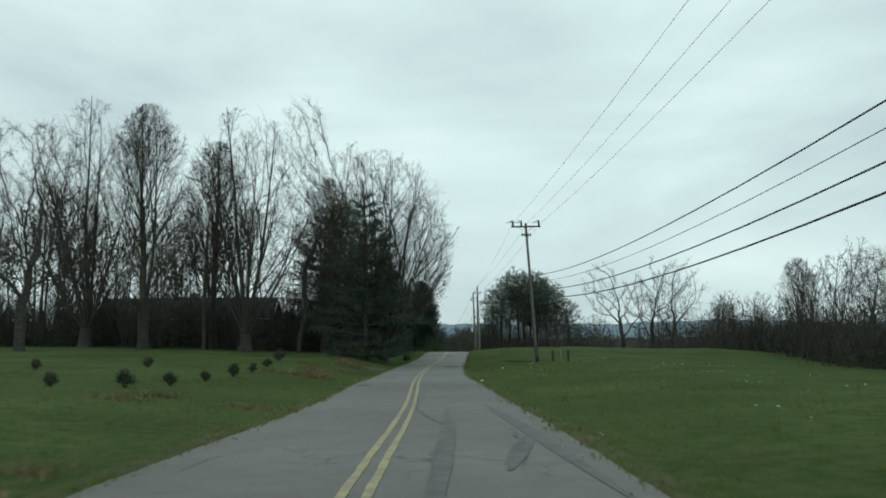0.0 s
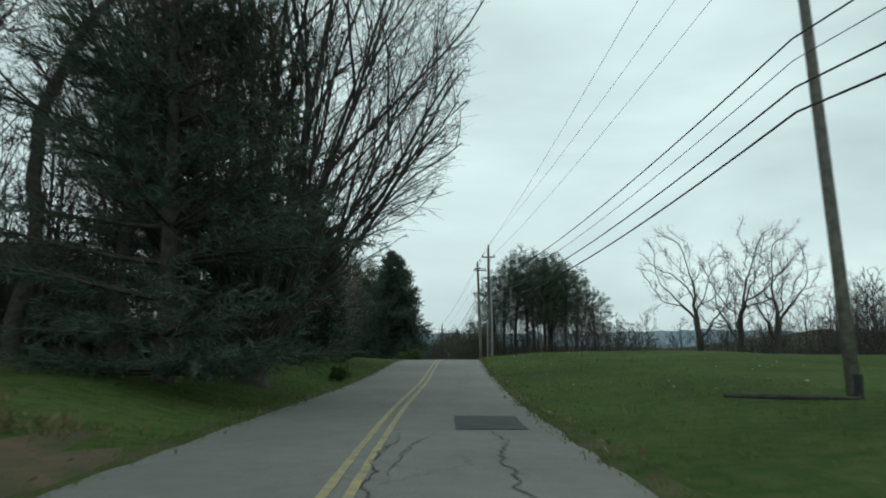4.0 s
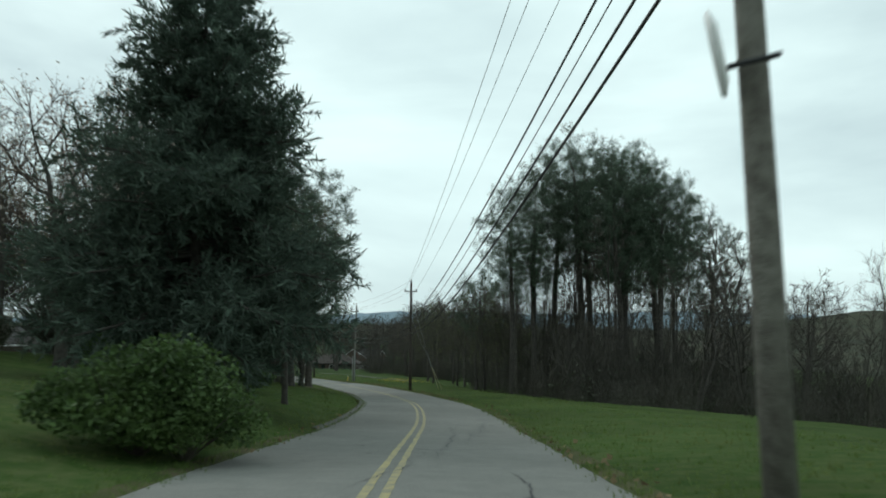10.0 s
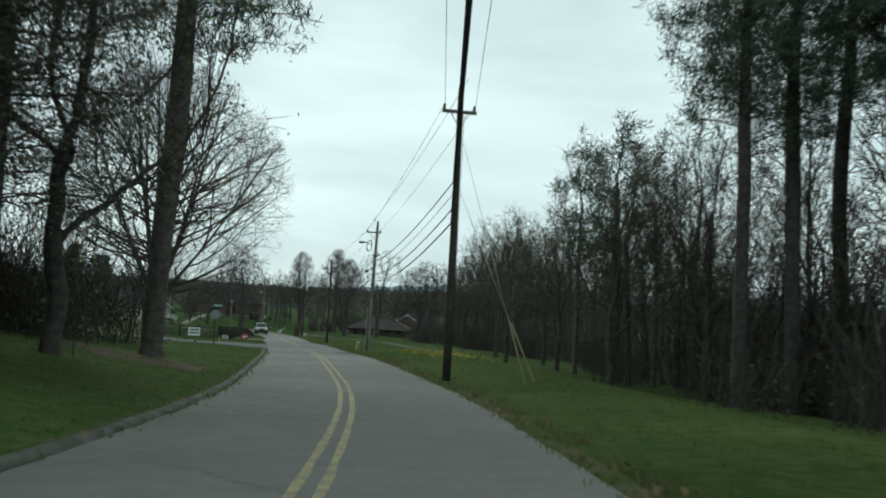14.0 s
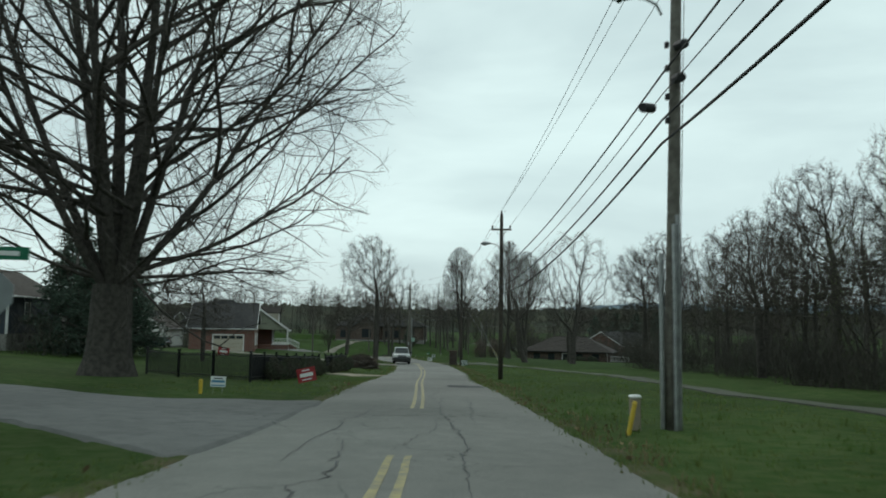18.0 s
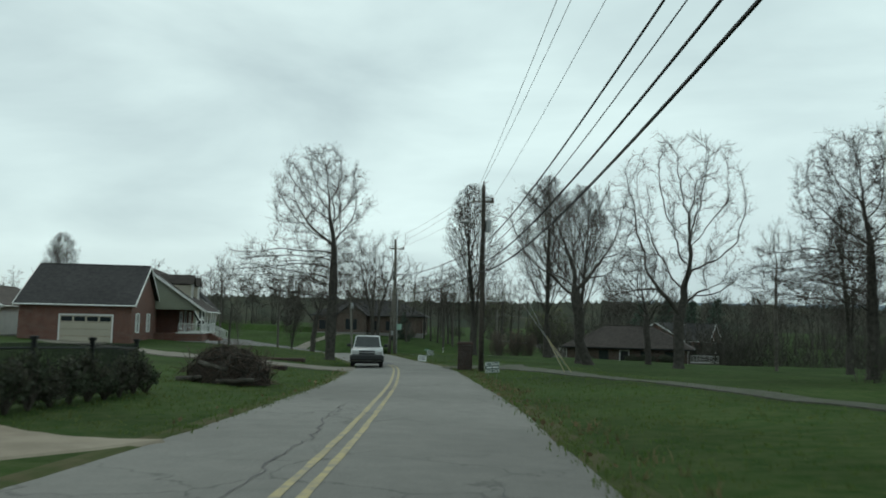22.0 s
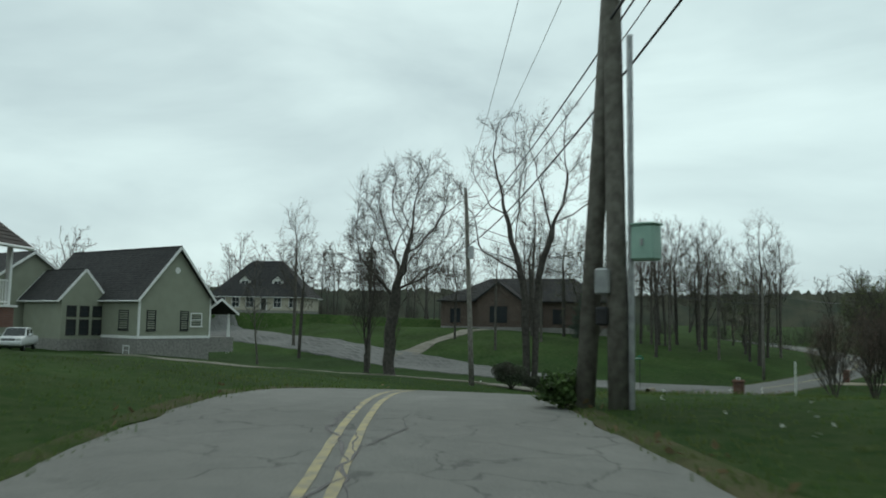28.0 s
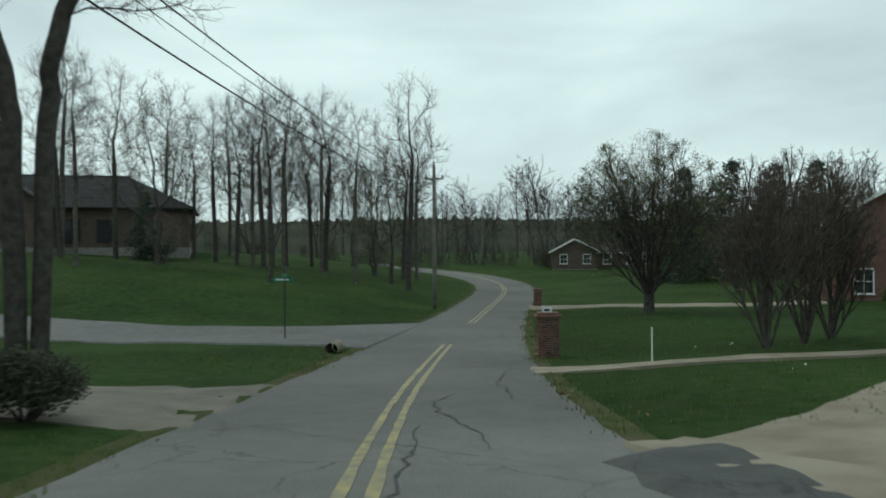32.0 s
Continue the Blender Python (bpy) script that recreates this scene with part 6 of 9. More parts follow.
def hip_roof(e, W, D, H, rise, over, mat, trim, origin=(0, 0, 0)):
    o = Vector(origin)
    a, b, up = -over, over, 0.1
    s = rise / (D / 2)
    z0 = H - s * over * 0.6
    c = [o + Vector(p) for p in ((a, a, z0 + up), (W + b, a, z0 + up), (W + b, D + b, z0 + up), (a, D + b, z0 + up))]
    r0, r1 = o + Vector((D / 2, D / 2, H + rise)), o + Vector((W - D / 2, D / 2, H + rise))
    slab(e, [c[0], c[1], r1, r0], 0.12, mat)
    slab(e, [c[2], c[3], r0, r1], 0.12, mat)
    slab(e, [c[1], c[2], r1, r1 + Vector((0, 0.001, 0))], 0.12, mat)
    slab(e, [c[3], c[0], r0, r0 + Vector((0, -0.001, 0))], 0.12, mat)
    for i in range(4):
        part("gutter", Geo().tube([c[i] - Vector((0, 0, 0.1)), c[(i + 1) % 4] - Vector((0, 0, 0.1))], 0.065, 8), trim, e)
    part("ridge_cap", Geo().tube([r0 + Vector((0, 0, 0.03)), r1 + Vector((0, 0, 0.03))], 0.07, 6), mat, e)


def chimney(e, x, y, z0, z1, w=0.9, mat=None):
    c = part("chimney", Geo().box((x, y, (z0 + z1) / 2), (w, w * 0.8, z1 - z0)).box((x, y, z1 - 0.1), (w + 0.12, w * 0.8 + 0.12, 0.14)), mat or M_BRICK, e)
    part("flue", Geo().tube([(x, y, z1 - 0.03), (x, y, z1 + 0.2)], 0.13, 8), M_STONE, c)


def railing(e, a, b, z, h=0.85, mat=None, step=0.16, drop=0.0):
    """A porch railing: rails, balusters and end posts."""
    a, b = Vector((*a, z)), Vector((*b, z - drop))
    n = max(2, int((b - a).length / step))
    r = part("railing", Geo().tube([a + Vector((0, 0, h)), b + Vector((0, 0, h))], 0.045, 6).tube([a + Vector((0, 0, 0.1)), b + Vector((0, 0, 0.1))], 0.035, 6), mat or M_TRIM, e)
    for k in range(n + 1):
        p = a.lerp(b, k / n)
        part("baluster", Geo().box((p.x, p.y, p.z + h / 2 + 0.05), (0.04, 0.04, h - 0.1)), mat or M_TRIM, r)


def dormer(e, x, y, z, w, h, depth, facing, wall_mat, roof_mat):
    """A gabled dormer; facing is the turn of its front, which looks along -y before it."""
    m = pose(x, y, z, 0, 0, facing)
    d = part("dormer", Geo().prism([(-w / 2, 0), (w / 2, 0), (w / 2, h), (0, h + w * 0.42), (-w / 2, h)], 0, depth, m), wall_mat, e)
    for sx in (-1, 1):
        q = [m @ Vector(p) for p in ((sx * (w / 2 + 0.2), -0.25, h - 0.1), (sx * (w / 2 + 0.2), depth, h - 0.1), (0, depth, h + w * 0.42 + 0.09), (0, -0.25, h + w * 0.42 + 0.09))]
        if sx < 0:
            q = [q[1], q[0], q[3], q[2]]
        nrm = (q[1] - q[0]).cross(q[3] - q[0]).normalized()
        lo = [p - nrm * 0.1 for p in q]
        part("roof", Geo().add([tuple(p) for p in q + lo], [(0, 1, 2, 3), (7, 6, 5, 4), (0, 4, 5, 1), (1, 5, 6, 2), (2, 6, 7, 3), (3, 7, 4, 0)]), roof_mat, d)
    g = Geo()
    for c, s in (((0, -0.03, h * 0.52), (0.1, 0.06, h * 0.8)), ((0, -0.03, h * 0.93), (w * 0.72, 0.06, 0.1)), ((0, -0.03, h * 0.1), (w * 0.72, 0.06, 0.1)), ((-w * 0.33, -0.03, h * 0.52), (0.1, 0.06, h * 0.85)), ((w * 0.33, -0.03, h * 0.52), (0.1, 0.06, h * 0.85))):
        g.box(c, s, m=m)
    part("window_frame", g, M_TRIM, d)
    part("pane", Geo().box((0, -0.008, h * 0.52), (w * 0.62, 0.02, h * 0.8), m=m), M_GLASS, d)


# brown ranch house behind the trees and brush
W, D = 22, 9
e = house("house", -44.5, 103.5, gz(-26, 104) + 0.4, 2, "dark brown brick ranch house half hidden by brush")
walls(e, W, D, 3.1, M_BRICK_BROWN, M_STONE, 0.3, "x", 2.6)
gable_roof(e, W, D, 3.1, 2.6, "x", 0.5, M_SHINGLE, M_TRIM)
for x in (3, 7.5, 12.5, 16, 19.3):
    window(e, rot_m("front", W, D), x, 1.75, 1.2, 1.25, M_TRIM)
window(e, rot_m("right", W, D), 4.5, 1.75, 0.9, 1.2, M_TRIM)
chimney(e, 11, 5.5, 3, 6.6)

# white split-level with a brick lower floor
W, D = 15, 7.6
e = house("house", -36.4, 169.0, gz(-22, 167) - 0.1, -10, "white sided split-level house over a brick basement")
walls(e, W, D, 4.9, M_SIDING_W, M_BRICK_BROWN, 2.0, "x", 2.1, siding=True)
gable_roof(e, W, D, 4.9, 2.1, "x", 0.45, M_SHINGLE, M_TRIM)
for x in (2.5, 6.5, 11.6):
    window(e, rot_m("front", W, D), x, 3.65, 1.35, 1.4, M_TRIM, M_DARK_TRIM)
window(e, rot_m("right", W, D), 5.4, 3.6, 0.8, 1.2, M_TRIM, M_DARK_TRIM)
part("gable_vent", Geo().box((W + 0.03, D / 2, 6.2), (0.05, 0.45, 0.7)), M_STONE, e)
for x in (1.9, 5.4):
    garage_door(e, rot_m("right", W, D), x, 2.3, 1.75, M_TRIM)
door(e, rot_m("front", W, D), 9.2, mat=M_DARK_TRIM, z0=2.05)
part("carport_roof", Geo().box((W + 1.0, D + 1.4, 2.75), (2.4, 2.4, 0.1)), M_TRIM, e)
for p in ((W + 2.0, D + 0.4), (W + 2.0, D + 2.4)):
    part("carport_post", Geo().box((p[0], p[1], 1.1), (0.07, 0.07, 3.2)), M_STONE, e)

# low brick ranch behind the spruce
W, D = 20, 8
e = house("house", -43, 219, gz(-26, 222) - 0.3, 8, "low brown brick ranch house under the trees")
walls(e, W, D, 2.7, M_BRICK_BROWN, M_STONE, 0.2, "x", 1.6)
gable_roof(e, W, D, 2.7, 1.6, "x", 0.5, M_SHINGLE, M_TRIM)
for x in (3, 8, 12.5, 14.8):
    window(e, rot_m("front", W, D), x, 1.6, 1.0, 1.1, M_TRIM)
door(e, rot_m("front", W, D), 10.2, mat=M_TRIM, z0=0.25)

# dark blue cottage on a stone base
W, D = 7.2, 12
e = house("house", -57.6, 283.5, gz(-53, 287) - 0.1, 22, "dark blue sided cottage with white trim on a stone base")
walls(e, W, D, 4.3, M_SIDING_B, M_STONE, 1.3, "y", 2.0, siding=True)
gable_roof(e, W, D, 4.3, 2.0, "y", 0.5, M_SHINGLE_BROWN, M_TRIM)
corner_boards(e, W, D, 4.3, M_TRIM, 1.3)
window(e, rot_m("front", W, D), 4.5, 3.0, 1.0, 1.5, M_TRIM)
part("band_board", Geo().box((W / 2, -0.03, 4.3), (W, 0.06, 0.22)), M_TRIM, e)
part("king_post", Geo().box((W / 2, -0.04, 5.4), (0.14, 0.06, 1.9)), M_TRIM, e)
window(e, rot_m("right", W, D), 4, 3.0, 1.1, 1.3, M_TRIM)

# white-gabled house with an open garage, and a brown-roofed one behind
W, D = 6.5, 10
e = house("house", -78.5, 338.5, gz(-72, 340) - 0.1, 18, "cream sided house with a dark garage opening")
walls(e, W, D, 2.9, M_SIDING_W, M_STONE, 0.2, "y", 1.7, siding=True)
gable_roof(e, W, D, 2.9, 1.7, "y", 0.4, M_SHINGLE_BROWN, M_TRIM)
# black panels stand in for the shade inside the open garage
garage_door(e, rot_m("front", W, D), 3.3, 3.2, 2.2, M_DARK_TRIM, lights=False)
chimney(e, -0.8, 6, -0.5, 6.0, 1.2)
W, D = 17, 9
e = house("house", -112, 352, gz(-100, 355) - 0.1, 20, "tan house with a long brown shingled roof")
walls(e, W, D, 3.0, M_SIDING_T, M_STONE, 0.2, "x", 2.4)
gable_roof(e, W, D, 3.0, 2.4, "x", 0.5, M_SHINGLE_BROWN, M_TRIM)
for x in (2.5, 6, 11, 14.5):
    window(e, rot_m("front", W, D), x, 1.7, 1.1, 1.2, M_TRIM)

# red brick house with garage block, porch wing and dormers
e = house("house", -57.0, 338.0, gz(-59, 342) - 0.15, 24.2, "red brick house with white garage door, porch and dormers")
W, D = 8.7, 12
o = (-W, 0, 0)
walls(e, W, D, 3.2, M_BRICK, None, 0.0, "x", 3.4, origin=o)
gable_roof(e, W, D, 3.2, 3.4, "x", 0.35, M_SHINGLE, M_TRIM, origin=o)
mf = pose(-W, 0, 0)
garage_door(e, mf, 5.2, 4.0, 2.25, M_SIDING_T)
for yy in (2.6, 7.6):
    for zz in (1.7,):
        window(e, rot_m("right", W, D), yy, zz, 0.75, 1.5, M_TRIM, M_TRIM, origin=(-W, 0, 0))
W2, D2 = 11.0, 13.0
o2 = (-6.6, 11.0, 0)
walls(e, W2 - 2.4, D2 - 2.6, 3.0, M_BRICK, None, 0.0, None, 0, origin=(o2[0], o2[1] + 2.6, 0))
# shade on the near gable is put into its darker, greyer siding
part("gable", Geo().prism([(-6.6, 3.0), (4.4, 3.0), (-1.1, 6.9)], 11.0, 11.2), M_SIDING_G, e)
part("gable", Geo().prism([(-6.6, 3.0), (4.4, 3.0), (-1.1, 6.9)], 23.8, 24.0), M_SIDING_T, e)
gable_roof(e, W2, D2, 3.0, 3.9, "y", 0.4, M_SHINGLE_DARKBROWN, M_TRIM, origin=o2)
for yy in (14.6, 19.6):
    dormer(e, 2.9, yy, 4.0, 1.8, 1.7, 3.2, 90, M_SIDING_T, M_SHINGLE_DARKBROWN)
part("porch_floor", Geo().box((3.3, 17.5, 0.35), (2.4, 13, 0.7)).box((-0.9, 12.3, 0.35), (6.0, 2.58, 0.7)), M_BRICK, e)
part("porch_deck", Geo().box((3.3, 17.5, 0.74), (2.6, 13.1, 0.08)), M_TRIM, e)
for yy in (11.2, 13.8, 16.0, 18.8, 21.4, 23.8):
    part("porch_post", Geo().box((4.35, yy, 1.9), (0.16, 0.16, 2.3), bevel=0.02), M_TRIM, e)
railing(e, (4.35, 11.2), (4.35, 16.0), 0.78)
railing(e, (4.35, 18.8), (4.35, 23.8), 0.78)
railing(e, (2.2, 11.1), (4.35, 11.1), 0.78)
railing(e, (4.4, 16.0), (6.2, 16.0), 0.78, drop=0.75)
railing(e, (4.4, 18.8), (6.2, 18.8), 0.78, drop=0.75)
for k in range(4):
    part("step", Geo().box((4.75 + 0.3 * k, 17.4, 0.3 - 0.09 * k), (0.32, 2.6, 0.75 - 0.19 * k)), M_BRICK, e)
mp = rot_m("right", W2 - 2.4, D2)
door(e, pose(*o2) @ mp, 6.3, mat=M_DARK_TRIM, z0=0.78)
for yy in (3.0, 9.8):
    window(e, mp, yy, 1.95, 1.3, 1.5, M_TRIM, origin=o2)

# sage green sided house
W, D = 7.4, 17
e = house("house", -90.2, 393.7, gz(-88, 396) + 0.67, 80, "sage green sided house with white trim and dark roof")
walls(e, W, D, 4.6, M_SIDING_G, M_STONE, 1.0, "y", 4.4, siding=True)
gable_roof(e, W, D, 4.6, 4.4, "y", 0.45, M_SHINGLE, M_TRIM)
corner_boards(e, W, D, 4.6, M_TRIM, 1.0)
part("band_board", Geo().box((W / 2, -0.04, 1.05), (W, 0.08, 0.25)).box((-0.04, D / 2, 1.05), (0.08, D, 0.25)), M_TRIM, e)
window(e, rot_m("front", W, D), 1.2, 2.5, 0.75, 1.6, M_DARK_TRIM, panes=1)
window(e, rot_m("front", W, D), 4.6, 2.5, 0.7, 1.6, M_DARK_TRIM, panes=1)
window(e, rot_m("front", W, D), 5.9, 2.6, 1.1, 1.1, M_TRIM, panes=1)
part("gable_vent", Geo().tube([(W / 2, -0.06, 7.0), (W / 2, 0.0, 7.0)], 0.28, 14), M_TRIM, e)
window(e, rot_m("left", W, D), D - 2.2, 2.5, 1.3, 1.6, M_DARK_TRIM)
part("foundation", Geo().box((W / 2, D / 2, -0.8), (W + 0.02, D + 0.02, 1.6)).box((-2.0, 9.5, -0.8), (4.0, 7.0, 1.6)), M_STONE, e, "rough grey stone foundation")
window(e, rot_m("left", W, D), D - 1.6, -0.1, 0.8, 0.7, M_TRIM, sill=False)
gable_roof(e, 4.2, 6.0, 4.4, 2.4, "y", 0.4, M_SHINGLE, M_TRIM, origin=(-3.8, 6.0, 0))
gable_roof(e, 3.6, 9.5, 3.7, 1.2, "y", 0.3, M_SHINGLE, M_TRIM, origin=(W - 0.3, 0.5, -0.4))
for yy in (0.8, 5.0, 9.5):
    part("porch_post", Geo().tube([(W + 2.9, yy, -0.5), (W + 2.9, yy, 1.4), (W + 2.9, yy, 3.2)], [0.26, 0.2, 0.12], 4), M_TRIM, e)
part("porch_floor", Geo().box((W + 1.5, 5.2, 0.3), (3.4, 9.6, 1.4)), M_STONE, e)
e2 = (-3.8, 5.6, 0)
walls(e, 4.2, 6.4, 4.4, M_SIDING_G, M_STONE, 0.8, "y", 2.4, origin=e2)
for x in (0.9, 2.1, 3.3):
    for zz, hh in ((1.8, 1.2), (3.2, 0.8)):
        window(e, rot_m("front", 4.2, 6.4), x, zz, 0.7, hh, M_DARK_TRIM, panes=1, origin=e2, sill=False)
walls(e, 6.5, 9, 6.2, M_SIDING_G, M_STONE, 0.8, "y", 2.3, origin=(-6.2, 12.5, 0))
gable_roof(e, 6.5, 9, 6.2, 2.3, "y", 0.4, M_SHINGLE, M_TRIM, origin=(-6.2, 12.5, 0))

# far white house with a tall dark hipped roof
W, D = 17, 11
e = house("house", -137, 455, gz(-125, 456) + 0.1, 22, "pale tan house with a tall dark hipped roof and white dormers")
walls(e, W, D, 3.2, M_SIDING_T, M_STONE, 0.5)
hip_roof(e, W, D, 3.2, 6.4, 0.6, M_SHINGLE, M_TRIM)
for x in (5.5, 11.5):
    dormer(e, x, 1.6, 4.2, 2.0, 1.7, 3.0, 0, M_SIDING_W, M_SHINGLE)
for x in (1.8, 4.4, 7.0, 12, 14.8):
    window(e, rot_m("front", W, D), x, 1.9, 1.3, 1.7, M_TRIM)
door(e, rot_m("front", W, D), 9.5, mat=M_DARK_TRIM, z0=0.55)

# large brick house on the hill
W, D = 25, 12
e = house("house", -89.5, 451.5, gz(-76, 452) - 0.1, 10, "large brown brick hilltop house with a hipped roof")
walls(e, W, D, 4.6, M_BRICK_BROWN, M_STONE, 0.7)
hip_roof(e, W, D, 4.6, 3.4, 0.6, M_SHINGLE, M_DARK_TRIM)
gable_roof(e, 6.5, 7, 4.6, 2.4, "y", 0.4, M_SHINGLE, M_DARK_TRIM, origin=(6, -2.2, 0))
walls(e, 6.5, 4, 4.6, M_BRICK_BROWN, M_STONE, 0.7, "y", 2.4, origin=(6, -2.2, 0))
for x in (2.2, 14.5, 17.5, 21.8):
    window(e, rot_m("front", W, D), x, 2.3, 1.4, 1.9, M_DARK_TRIM)
window(e, rot_m("front", 6.5, 4), 3.2, 2.5, 2.4, 2.2, M_DARK_TRIM, panes=3, origin=(6, -2.2, 0))
for yy in (3, 8):
    window(e, rot_m("right", W, D), yy, 2.3, 1.2, 1.7, M_DARK_TRIM)

# brown-roofed ranch behind the shade trees
W, D = 14.6, 9
e = house("house", -25.4, 381.2, gz(-19, 384) - 0.15, -3, "dark brick ranch house with a brown hipped roof")
walls(e, W, D, 2.8, M_BRICK_BROWN, M_STONE, 0.2)
hip_roof(e, W, D, 2.8, 2.5, 0.7, M_SHINGLE_DARKBROWN, M_DARK_TRIM)
for x in (2.0, 4.6, 9.6, 12.4):
    window(e, rot_m("front", W, D), x, 1.55, 1.0, 1.3, M_DARK_TRIM)
for yy in (2.5, 6.2):
    window(e, rot_m("left", W, D), yy, 1.55, 1.0, 1.2, M_DARK_TRIM)
door(e, rot_m("front", W, D), 7.1, mat=M_DARK_TRIM, z0=0.2)
for p in ((0.05, -0.62), (W - 0.1, -0.62)):
    part("downspout", Geo().tube([(p[0], p[1], 2.4), (p[0], -0.08, 2.1), (p[0], -0.08, 0.1)], 0.045, 6), M_TRIM, e)
part("deck", Geo().box((W + 1.8, 4.0, 0.9), (3.4, 4, 0.14)), M_POLE, e)
railing(e, (W + 0.2, 2.1), (W + 3.4, 2.1), 0.97, 0.9)

# brick house with a steep gable and arched window
W, D = 12, 10
e = house("house", -9.6, 421.5, gz(-8, 425) - 0.5, 62, "two-storey red brick house with white trim")
walls(e, W, D, 4.9, M_BRICK, M_STONE, 0.3, "x", 2.8)
gable_roof(e, W, D, 4.9, 2.8, "x", 0.45, M_SHINGLE, M_TRIM)
walls(e, 4.4, 3, 4.9, M_BRICK, M_STONE, 0.3, "y", 2.6, origin=(5.2, -2.0, 0))
gable_roof(e, 4.4, 5, 5.0, 2.6, "y", 0.35, M_SHINGLE, M_TRIM, origin=(5.2, -2.0, 0))
window(e, rot_m("front", 4.4, 3), 2.2, 3.6, 1.4, 1.6, M_TRIM, panes=3, origin=(5.2, -2.0, 0))
part("arched_window", Geo().tube([(7.4 + 0.7 * math.cos(a), -2.03, 4.45 + 0.7 * math.sin(a)) for a in np.linspace(0, math.pi, 11)], 0.07, 6), M_TRIM, e)
railing(e, (6.4, -2.5), (8.4, -2.5), 2.7, 0.6)
part("balcony", Geo().box((7.4, -2.3, 2.68), (2.2, 0.6, 0.12)), M_TRIM, e)
for x in (2.0, 10.6):
    window(e, rot_m("front", W, D), x, 3.9, 1.0, 1.5, M_TRIM)
    window(e, rot_m("front", W, D), x, 1.5, 1.0, 1.5, M_TRIM)
for yy in (3, 7):
    window(e, rot_m("left", W, D), yy, 1.6, 1.0, 1.5, M_TRIM)
for sx in (0.08, W - 0.08):
    part("downspout", Geo().tube([(sx, -0.1, 5.2), (sx, -0.1, 0.1)], 0.05, 6), M_TRIM, e)

# small brick house down the road
W, D = 5.6, 12
e = house("house", -24.2, 477, gz(-20, 478) - 0.2, -12, "small brown brick house with a white-trimmed gable")
walls(e, W, D, 2.5, M_BRICK_BROWN, M_STONE, 0.2, "y", 1.5)
gable_roof(e, W, D, 2.5, 1.5, "y", 0.4, M_SHINGLE, M_TRIM)
for x in (1.4, 4.3):
    window(e, rot_m("front", W, D), x, 1.5, 0.8, 1.1, M_TRIM)
walls(e, 8, 7, 2.3, M_BRICK_BROWN, M_STONE, 0.2, origin=(5.6, 4, 0))
gable_roof(e, 8, 7, 2.3, 1.2, "x", 0.4, M_SHINGLE_BROWN, M_TRIM, origin=(5.6, 4, 0))
for x in (1.6, 4.6, 6.6):
    window(e, rot_m("front", 8, 7), x, 1.4, 0.9, 1.1, M_TRIM, origin=(5.6, 4, 0))

